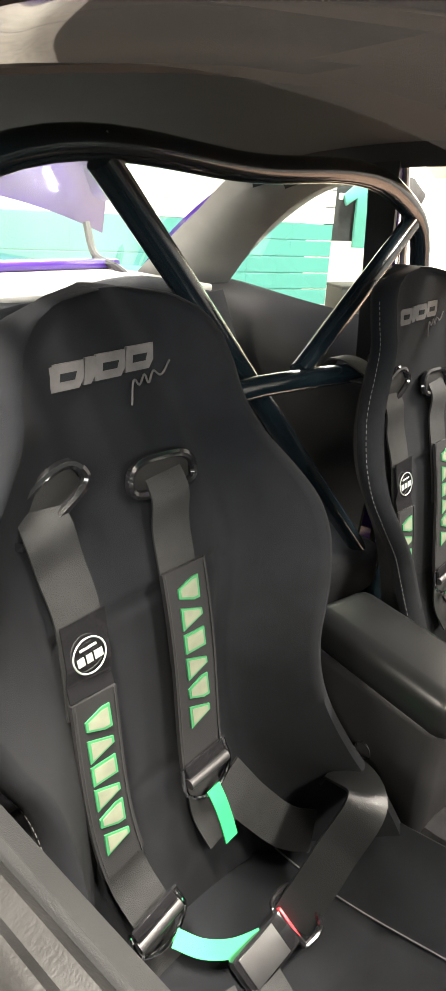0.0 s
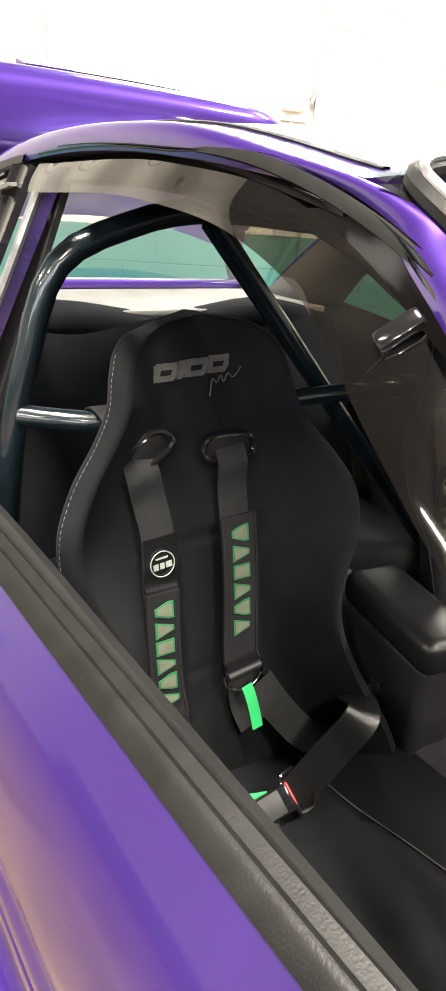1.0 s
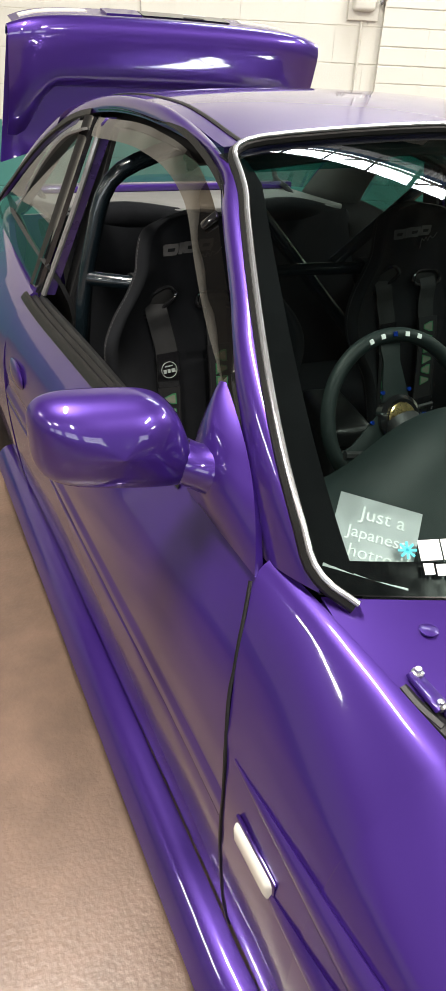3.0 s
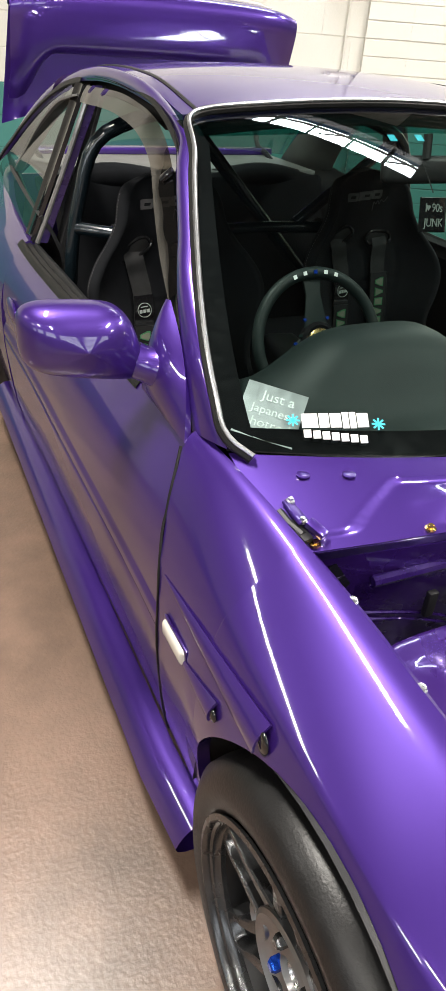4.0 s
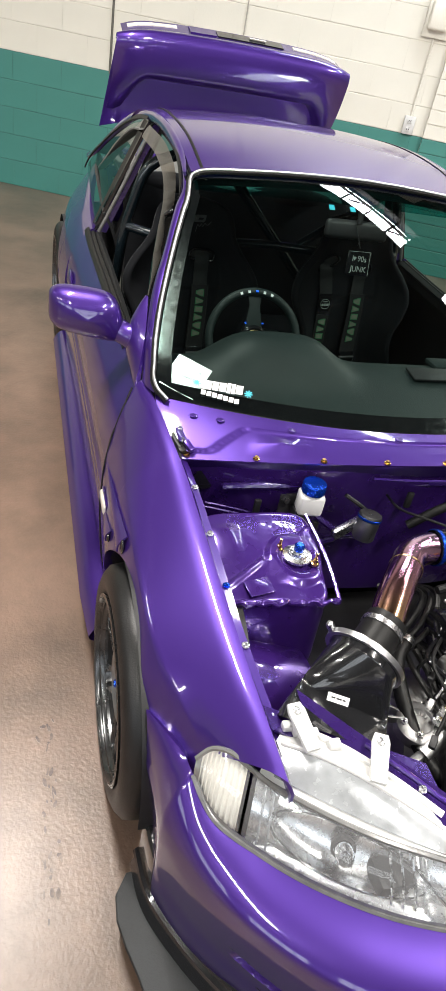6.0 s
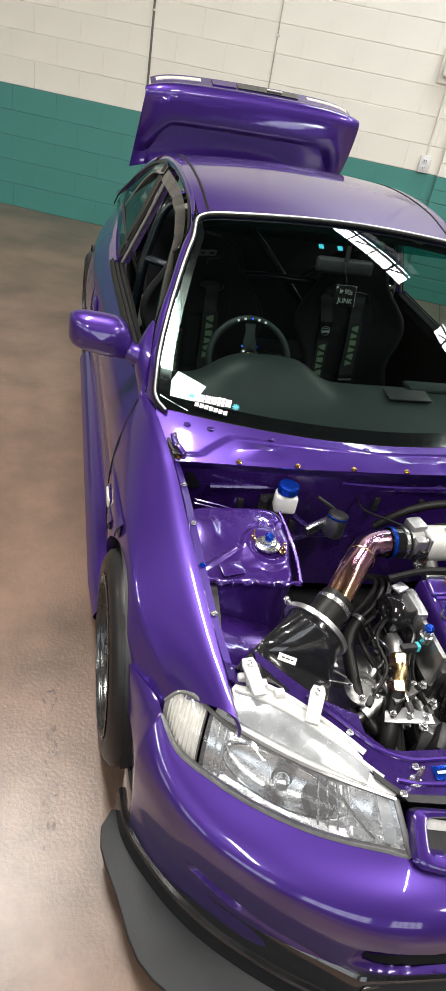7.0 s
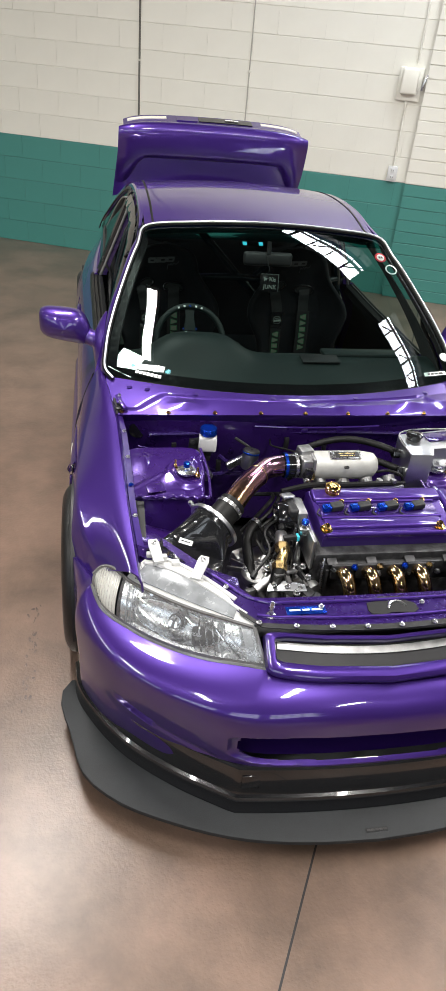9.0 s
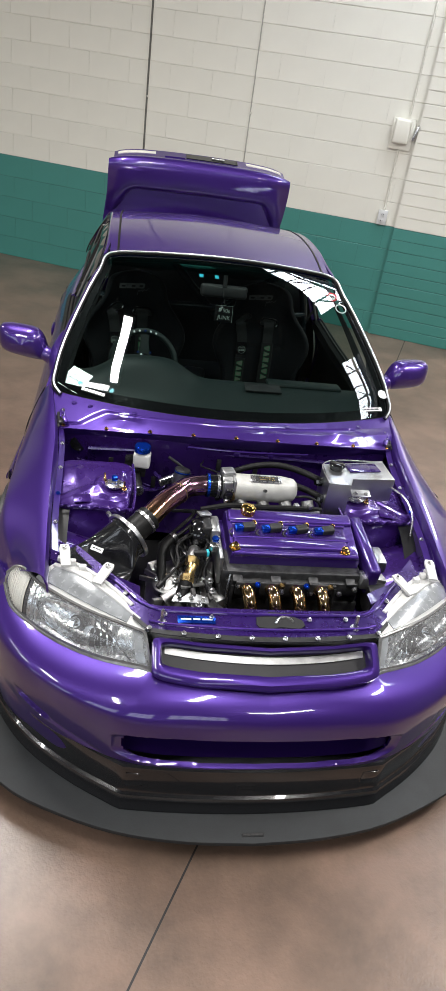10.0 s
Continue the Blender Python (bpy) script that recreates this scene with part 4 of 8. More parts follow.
        part("belt_seal", fl(skin(belt_strip, 24, 9)), RUBBER, CAR, "black rubber belt seal along the window sill")
        part("belt_inner_seal", fl(skin(lambda u, v: (-side_x(0.74 + 1.30 * u, 0.76) + 0.030 + 0.034 * v, 0.80 + 1.24 * u, belt_z(0.80 + 1.24 * u) - 0.010 + 0.003 * math.sin(math.pi * v * 2) - 0.030 * v * v), 24, 8)), RUBBER, CAR)

        def qg(u, v):
            t = 0.62 + 0.345 * u
            top = Vector(DLO(t)) + Vector((0.0, 0, -0.012))
            bot = Vector((-0.735 + 0.03 * u, 2.09 + 0.73 * u, 0.775 + 0.05 * u))
            return top.lerp(bot, v)
        q = part("quarter_window", fl(skin(qg, 16, 10)), GLASSQ, CAR)
        q.visible_shadow = False
        facing(q, (-1, 0, 0))
        part("quarter_seal", fl(strip_along(DLO, 0.61, 0.985, 30, 0.010, 0.02, 0.006)), RUBBER, CAR)

        def visor(u, v):
            # a bowed smoked strip: narrow over the glass, broad along the pillar
            p = Vector(VISOR_TOP(u)).lerp(Vector(VISOR_LOW(u)), v)
            return p + Vector((-0.75, -0.15, 0.3)) * (0.006 + 0.016 * math.sin(math.pi / 2 * v))
        vs = part("window_visor", fl(skin(visor, 60, 10)), SMOKE, CAR, "smoked wind deflector over the door window")
        facing(vs, (-1, 0, 0.2))
        c = Vector((-0.614, 1.150, 1.114))
        part("visor_clip", fl(rbox(0.035, 0.016, 0.010, basis(c, (0.5, -0.5, 0.6), (0.1, 0.8, 0.5)), 0.004)), GLOSS, vs)
    # cowl panel between screen and bay
    part("cowl_panel", thick(skin(lambda u, v: cowl(u, v), 120, 40), 0.004), PAINT, CAR, "purple cowl panel below the windscreen")
    part("cowl_flange", thick(skin(lambda u, v: cowl(0.02 + 0.96 * u, 0) + Vector((0, 0.003 + 0.034 * v, -0.003 - 0.055 * v)), 60, 3), 0.002), PAINT, CAR)
    for x in np.linspace(-0.61, 0.61, 9):
        p = cowl((x + 0.66) / 1.32, 0.06)
        part("cowl_bolt", lathe([(0.009, 0), (0.009, 0.003), (0.005, 0.004), (0.005, 0.008), (0, 0.008)], Matrix.Translation(p), 8), GOLD, CAR)
    for x in (-0.58, -0.52, -0.36, -0.1, 0.2, 0.5):
        p = cowl((x + 0.66) / 1.32, 0.75)
        part("cowl_plug", lathe([(0.011, 0.0), (0.011, 0.002), (0.008, 0.003), (0, 0.003)], Matrix.Translation(p), 12), PAINT, CAR)
    for s in (-1, 1):
        part("cowl_hinge", rbox(0.02, 0.045, 0.014, pose(s * 0.672, 0.405, 0.752, 12, 0, s * -12), 0.005), BLACK, CAR)

        def end(u, v):
            a = Vector(ws_base(0.70)).lerp(Vector((0.735, 0.60, 0.775)), v)
            b = Vector((0.690, 0.375, 0.742)).lerp(Vector((0.712, 0.50, 0.770)), v)
            p = b.lerp(a, u) + Vector((0, 0, 0.006 * math.sin(9 * u) * math.sin(math.pi * v) - 0.012))
            return (s * p.x, p.y, p.z)
        part("cowl_end", skin(end, 12, 6), PAINT, CAR)
        # black strip stands for the shade in the gap between fender and cowl
        gap_strip = lambda u, v: (s * (0.672 + 0.030 * v + 0.012 * u), 0.365 + 0.165 * u, 0.744 + 0.016 * u + 0.004 * math.sin(7 * u))
        part("hinge_pocket", thick(skin(gap_strip, 10, 2), 0.003), RUBBER, CAR)
        part("hinge_arm", tube([(s * 0.683, 0.45, 0.762), (s * 0.680, 0.425, 0.757), (s * 0.672, 0.395, 0.753)], 0.007, 8), BLACK, CAR)
        part("hinge_plate", rbox(0.026, 0.050, 0.006, pose(s * 0.664, 0.432, 0.768, 14, s * -18, s * -10), 0.002), PAINT, CAR)
        part("hinge_plate", rbox(0.016, 0.034, 0.014, pose(s * 0.652, 0.392, 0.762, 20, s * 12, s * -24), 0.003), PAINT, CAR)
        for by in (0.412, 0.452):
            part("hinge_bolt", lathe([(0.007, 0), (0.007, 0.004), (0.004, 0.005), (0.004, 0.009), (0, 0.009)], pose(s * 0.665, by, 0.768 + 0.25 * (by - 0.43)), 8), STEEL, CAR)
    # side skirts
    def skirt(u, v):
        y = 0.345 + 1.97 * u
        pts = [(0.812, 0.175), (0.848, 0.172), (0.880, 0.135), (0.886, 0.115), (0.872, 0.105), (0.80, 0.105)]
        x, z = spline([(a, b) for a, b in pts])(v)
        return (-x + 0.012 * (1 - min(1, u * 14)), y, z)
    two_sides("side_skirt", skin(skirt, 12, 12), PAINT, CAR)
    # front wheels and rear wheels
    for s in (-1, 1):
        wheel(HUB_Y, s)
        wheel(HUB_Y + WB, s)
        for y in (HUB_Y, HUB_Y + WB):
            bm = skin(lambda u, v: (s * (0.60 + 0.235 * v), y + (ARCH_R + 0.02) * math.cos(math.pi * (0.02 + 0.96 * u)), HUB_Z - 0.05 + (ARCH_R + 0.06) * math.sin(math.pi * (0.02 + 0.96 * u))), 20, 2)
            part("wheel_arch_liner", bm, BLACK, CAR)
    part("front_bumper", bumper(), PAINT, CAR)


def cowl(u, v):
    x = (2 * u - 1) * 0.712
    b = Vector((x, 0.372 + 0.416 * x * x - 0.005, 0.815 - 0.045 * x * x))
    f = Vector((x, 0.262 + 0.25 * x * x, 0.792 - 0.125 * x * x))
    p = f.lerp(b, v)
    # ledge below the screen with a step that runs down to the front edge at the ends
    line = 0.66 - 0.55 * min(1, max(0, (abs(x) - 0.50) / 0.10))
    p.z += 0.007 * min(1, max(0, (v - line) / 0.04))
    # folded facets in the pressing
    for c, w, h in ((-0.43, 0.075, 0.012), (0.05, 0.11, 0.004), (0.43, 0.075, 0.012)):
        p.z += h * max(0, 1 - abs(x - c - 0.06 * (v - 0.3)) / w) * max(0, 1 - abs(v - 0.36) / 0.26)
    p.z += 0.010 * min(1, max(0, (x - 0.12) / 0.03)) * max(0, 1 - abs(v - 0.35) / 0.3)
    p.z += 0.003 * math.sin(math.pi * v)
    return p


body()

# ---- nose: headlights, grille, lip, splitter ----
# headlight edges on the car's right: top line and bottom line from the outer tip to the inner end
HL_TOP = spline([(-0.764, -0.356, 0.590), (-0.738, -0.356, 0.616), (-0.652, -0.445, 0.624), (-0.52, -0.550, 0.626), (-0.347, -0.640, 0.622)])


def hl(u, v, back=0.0):
    p = Vector(HL_TOP(u)).lerp(Vector(HL_BOT(u)), v)
    out = Vector((-0.45 + 0.25 * u, -0.75, 0.5)).normalized()
    return p + out * (0.02 * math.sin(math.pi * v) * math.sin(math.pi * (0.08 + 0.84 * u)) - back)


def headlights():
    for s in (-1, 1):
        def fl(bm):
            return bm if s < 0 else mirrored(bm)
        h = new("headlight")
        h.parent = CAR
        ln = part("lens", fl(skin(lambda u, v: hl(0.235 + 0.765 * u, v), 20, 8)), LENS, h, "clear headlight lens with a pale veil mixed in to brighten it")
        ln.visible_shadow = False
        facing(ln, (0, -0.8, 0.6))
        l2 = part("indicator_lens", fl(skin(lambda u, v: hl(0.225 * u, v), 8, 8)), LENS, h)
        l2.visible_shadow = False
        facing(l2, (0, -0.8, 0.6))
        part("indicator_reflector", fl(skin(lambda u, v: hl(0.01 + 0.205 * u, 0.03 + 0.94 * v, 0.012 + 0.003 * math.sin(u * 60)), 30, 8)), LENSW, h, "white ribbed indicator")

        def bowl(u, v):
            # a broad oval bowl in a shallow tray, with a stepped slope beside the grille
            e = ((u - 0.42) / 0.34) ** 2 + ((v - 0.46) / 0.40) ** 2
            edge = min(1, 9 * u, 9 * (1 - u), 8 * v, 8 * (1 - v))
            d = 0.008 + 0.014 * edge + 0.050 * max(0, 1 - e) ** 0.45
            if u > 0.74:
                d += 0.022 * min(1, (u - 0.74) / 0.03) * edge * (1 - 0.8 * (u - 0.74) / 0.26)
            return hl(0.25 + 0.74 * u, 0.02 + 0.96 * v, d)
        part("reflector", fl(skin(bowl, 90, 40)), SATIN, h)
        bc = Vector(hl(0.25 + 0.74 * 0.42, 0.46, 0.052))
        aim = (Vector(hl(0.56, 0.46, 0.0)) - bc).normalized()
        mb = Matrix.Translation(bc) @ Vector((0, 0, 1)).rotation_difference(aim).to_matrix().to_4x4()
        part("bulb_shield", fl(lathe([(0.0, 0.040), (0.012, 0.039), (0.016, 0.030), (0.016, 0.0)], mb, 20)), CHROME, h)
        part("bulb_socket", fl(lathe([(0.020, -0.012), (0.022, 0.002), (0.017, 0.006)], mb, 20)), BLOCK, h)
        ring = [hl(0.25 + 0.74 * (0.42 + 0.335 * math.cos(a)), 0.48 + 0.385 * math.sin(a), 0.020) for a in np.linspace(0, 2 * math.pi, 41)]
        part("bowl_ring", fl(tube(ring, 0.0022, 6, 80)), CHROME, h)
        part("upper_trim", fl(thick(skin(lambda u, v: hl(0.27 + 0.70 * u, 0.035 + 0.075 * v, 0.010 + 0.006 * v), 24, 2), 0.002)), CHROME, h, "bright strip along the lamp's top")
        part("end_panel", fl(thick(skin(lambda u, v: hl(0.925 + 0.055 * u, 0.06 + 0.84 * v, 0.009 + 0.004 * u), 3, 10), 0.002)), PALE, h, "pale panel at the lamp's inner end")
        part("slope_edge", fl(tube([hl(0.79 + 0.10 * k / 6, 0.30 + 0.58 * k / 6, 0.012) for k in range(7)], 0.003, 6)), CHROME, h)
        for q in (0.285, 0.315):
            part("lens_flute", fl(tube([hl(q, 0.08 + 0.84 * k / 8, 0.007) for k in range(9)], 0.002, 6)), PALE, h)
        for q in (0.70, 0.735, 0.77):
            part("reflector_step", fl(tube([hl(q, 0.10 + 0.8 * k / 8, 0.018) for k in range(9)], 0.0025, 6)), CHROME, h)
        # seal line below the lens and the white housing behind
        part("lens_rim", fl(tube([hl(k / 14, 1.0) for k in range(15)] + [hl(1.0, 1 - k / 4) for k in range(1, 5)], 0.006, 6)), RIMCLEAR, h)
        part("lens_skirt", fl(skin(lambda u, v: Vector(hl(u, 0.90 + 0.10 * v)) + Vector((0, -0.0015, 0.001)), 24, 2)), RIMCLEAR, h)
        part("lens_end_skirt", fl(skin(lambda u, v: Vector(hl(0.03 * u, v)) + Vector((0, -0.0015, 0.001)), 2, 8)), RIMCLEAR, h)
        part("lens_top_rim", fl(tube([hl(k / 14, 0.0) for k in range(15)], 0.005, 6)), RIMCLEAR, h)
        def hous(u, v):
            a = hl(0.25 + 0.74 * u, 0.0)
            zz = 0.010 * math.sin(math.pi * min(1, u * 1.25)) if u < 0.8 else 0.0
            depth = 0.015 + 0.095 * max(0, math.sin(math.pi * min(1, 0.22 + u * 0.78))) ** 0.7
            b = Vector((a.x + 0.055 * (1 - u) + 0.02, a.y + depth, a.z + 0.012 + zz))
            p = a.lerp(b, v)
            p.z += 0.022 * math.sin(math.pi * v) * math.sin(math.pi * min(1, 0.1 + u))
            return p
        part("housing", fl(thick(skin(hous, 20, 8), 0.02)), WHITEP, h, "white headlamp housing")
        part("housing_window", fl(thick(skin(lambda u, v: Vector(hous(0.06 + 0.80 * u, 0.10 + 0.46 * v)) + Vector((0, -0.001, 0.004)), 20, 6), 0.004)), PALE, h, "clear pressed top of the lamp")
        for q, r in ((0.62, 0.0055), (0.97, 0.007)):
            part("housing_rib", fl(tube([Vector(hous(0.03 + (0.90 if q < 0.9 else 0.80) * k / 24, q)) + Vector((0, 0, 0.002)) for k in range(25)], r, 8)), WHITEP, h)
        for k, (q, hgt) in enumerate(((0.02, 0.020), (0.09, 0.030), (0.17, 0.022), (0.30, 0.018))):
            part("housing_lug", fl(rbox(0.022, 0.018, hgt, Matrix.Translation(Vector(hous(q, 0.90)) + Vector((0, 0, hgt / 2 - 0.002))), 0.003)), WHITEP, h)
        for bx, by, bz, yaw in ((-0.588, -0.34, 0.682, 8), (-0.470, -0.414, 0.675, -25)):
            m = pose(bx, by - 0.035, bz, 8, 0, yaw)
            br = part("bracket", fl(plate([(-0.014, -0.045), (0.014, -0.045), (0.016, 0.03), (0.012, 0.045), (-0.012, 0.045), (-0.016, 0.03)], -0.004, 0.004, m, 0.001)), WHITEP, h)
            part("bracket_bolt", fl(lathe([(0.008, 0), (0.008, 0.006), (0.004, 0.008), (0, 0.008)], m @ pose(0, 0.028, 0.004), 6)), STEEL, br)


def nose_parts():
    # upper grille: a purple frame with a silver cooler core behind it
    g = new("grille")
    g.parent = CAR

    # the opening lies aslant, bowed forward in the middle
    up, out = Vector((0, 0.82, 0.57)), Vector((0, -0.57, 0.82))

    def face(x, q, lift=0.0):
        return Vector((x, -0.750 + 0.42 * x * x, 0.603)) + up * q + out * lift

    RING = [(1.0, 1.0, -0.025), (0.995, 0.97, 0.0), (0.965, 0.90, 0.006), (0.93, 0.78, 0.004), (0.915, 0.70, -0.006), (0.91, 0.66, -0.05)]

    def surround(u, v):
        a = 2 * math.pi * u
        c, si = math.cos(a), math.sin(a)
        kx, kz, lift = RING[min(5, int(round(v * 5)))]
        x = 0.328 * kx * abs(c) ** 0.20 * (1 if c > 0 else -1)
        q = abs(si) ** 0.24
        # the lower bar is broad, the upper one thin
        q = q * (0.056 - 0.018 * (1 - kz) / 0.34) if si > 0 else -q * (0.066 - 0.046 * (1 - kz) / 0.34)
        return face(x, q, lift)
    part("grille_surround", skin(surround, 96, 5, closed=True), PAINT, g)
    part("cooler_core", thick(skin(lambda u, v: face(-0.290 + 0.58 * u, 0.014 + 0.020 * v, -0.034), 20, 2), 0.004), ALU, g, "dull silver cooler core behind the grille")
    part("grille_backing", thick(skin(lambda u, v: face(-0.30 + 0.60 * u, -0.024 + 0.064 * v, -0.040), 16, 2), 0.006), BLACK, g)
    # bonnet landing panel: black shut strip and purple support
    part("radiator_support", thick(skin(lambda u, v: radsup(u, v), 40, 6), 0.006), PAINT_IN, CAR, "purple radiator support panel")
    st = part("shut_strip", thick(skin(lambda u, v: Vector(radsup(0.16 + 0.68 * u, -0.10 + 0.16 * v)) + Vector((0, 0, 0.005)), 30, 2), 0.003), BLACK, CAR)
    for k in range(8):
        p = Vector(radsup(0.2 + 0.6 * k / 7, -0.02)) + Vector((0, 0, 0.008))
        part("bolt", lathe([(0.008, 0), (0.008, 0.002), (0.005, 0.003), (0.005, 0.006), (0, 0.006)], Matrix.Translation(p), 8), STEEL, st)
    for v, k in ((0.30, 0.30), (0.80, 0.42)):
        part("support_rib", tube([Vector(radsup(0.5 - k + 2 * k * q / 16, v)) + Vector((0, 0, 0.003)) for q in range(17)], 0.005, 8), PAINT, CAR)
    for u in (0.14, 0.24, 0.36, 0.62, 0.72, 0.86):
        part("bolt", lathe([(0.008, 0), (0.008, 0.003), (0.005, 0.004), (0.005, 0.009), (0, 0.009)], Matrix.Translation(Vector(radsup(u, 0.62)) + Vector((0, 0, 0.005))), 6), STEEL, CAR)
    # bonnet pins
    for x in (-0.30, 0.27):
        p = Vector(radsup((x + 0.56) / 1.12, 0.35))
        part("bonnet_pin", lathe([(0.014, 0), (0.014, 0.004), (0.006, 0.005), (0.006, 0.045), (0.004, 0.05), (0, 0.05)], Matrix.Translation(p), 10), STEEL, CAR)
    part("plate", rbox(0.11, 0.03, 0.002, pose(-0.20, -0.602, 0.640, 2), 0.0006), BLUEA, CAR, "small blue metal plate with bars of writing")
    part("plate_writing", bars(pose(-0.20, -0.602, 0.6415, 2), [0.03, 0.02, 0.03], 0.006, 0.006), WHITEL, CAR)
    # no hole is cut: a dark plate gives the latch opening its shade
    part("latch_opening", plate([(-0.055, -0.012), (-0.05, -0.022), (-0.02, -0.026), (0.0, -0.020), (0.05, -0.024), (0.064, -0.014), (0.060, 0.004), (0.04, 0.014), (0.034, 0.026), (-0.02, 0.027), (-0.028, 0.014), (-0.052, 0.010)], -0.001, 0.002, pose(0.040, -0.600, 0.6405, 2) @ Matrix.Diagonal((1.22, 1.3, 1, 1))), LINING, CAR, "flat dark plate for the shade in the latch opening")
    part("latch", tube([(0.03, -0.612, 0.642), (0.045, -0.59, 0.644), (0.075, -0.59, 0.644), (0.085, -0.605, 0.642)], 0.004, 6), STEEL, CAR)
    # lower mouth: dark recess and side ducts
    def recess(u, v):
        p, d = around(0.22 + 0.56 * u)
        o, z = ((0.034, 0.296), (0.13, 0.296), (0.13, 0.36), (0.13, 0.46), (0.014, 0.46))[int(round(v * 4))]
        return p - d * o + Vector((0, 0, z))
    part("lower_recess", skin(recess, 24, 4), PAINT, CAR)

    # carbon lip and splitter
    side = spline([(-0.815, -0.30), (-0.806, -0.385), (-0.757, -0.49), (-0.672, -0.608), (-0.54, -0.724), (-0.385, -0.824)])

    def lip(u, v):
        # a straight front between two corners, then swept back to the wheels
        k, sgn = (2 * u, -1) if u <= 0.5 else (2 - 2 * u, 1)
        if k < 0.64:
            x, y = side(k / 0.64)
            x2, y2 = side(max(0, k / 0.64 - 0.02))
            x3, y3 = side(min(1, k / 0.64 + 0.02))
            n = Vector((-(y2 - y3), -(x3 - x2))).normalized() * -1
            n = n if n.y < 0 or n.x < 0 else -n
        else:
            w = (k - 0.64) / 0.36
            x, y = -0.385 * (1 - w), -0.824 - 0.024 * (1 - (1 - w) ** 2)
            n = Vector((-0.06 * (1 - w), -1)).normalized()
        o, z = LIP[int(round(v * (len(LIP) - 1)))]
        return Vector((-sgn * (x + n.x * o), y + n.y * o, z))
    LIP = [(-0.014, 0.284), (-0.002, 0.283), (0.004, 0.277), (0.006, 0.266), (0.005, 0.215), (0.005, 0.182), (0.007, 0.172), (0.015, 0.166), (0.018, 0.159), (0.016, 0.150), (0.011, 0.144), (0.013, 0.125), (0.020, 0.110), (0.021, 0.1035), (-0.03, 0.103)]
    part("front_lip", backed(skin(lip, 150, len(LIP) - 1), 0.004), CARBON, CAR, "glossy carbon fibre front lip", angle=24)
    for sx in (-1, 1):
        part("lip_plate", rbox(0.05, 0.002, 0.055, basis((sx * 0.352, -0.8345, 0.228), (1, sx * 0.06, 0), (0, 0, 1)) @ pose(0, 0, 0, 90), 0.0008), CARBON, CAR)
    line = spline([(-0.845, -0.32), (-0.862, -0.34), (-0.838, -0.55), (-0.800, -0.680), (-0.714, -0.768), (-0.562, -0.852), (-0.384, -0.918), (-0.203, -0.950), (0, -0.962)])
    half = [tuple(line(k / 24)) for k in range(25)]
    out = half + [(-x, y) for x, y in half[-2::-1]]
    out = out + [(0.70, -0.30), (-0.70, -0.30)]
    sp = part("splitter", plate(out, 0.088, 0.102, bevel=0.003), SPLIT, CAR, "matt grey front splitter")
    part("splitter_badge", bars(pose(0.0, -0.935, 0.1025), [0.065], 0.012, 0.0, 0.002), BLACK, sp)
    part("badge_writing", bars(pose(0.0, -0.935, 0.104), [0.01] * 5, 0.006, 0.002), GREYL, sp)


def radsup(u, v):
    """Panel over the radiator, curving forward at the ends to the headlamps; v from the front edge to the rear."""
    x = (2 * u - 1) * 0.56
    e = max(0, abs(x) - 0.33)
    yf = -0.672 + 0.9 * e + 0.25 * x * x
    yr = -0.555 + 1.15 * e + 0.05 * x * x
    return (x, yf + (yr - yf) * v, 0.632 + 0.03 * e + 0.012 * v)


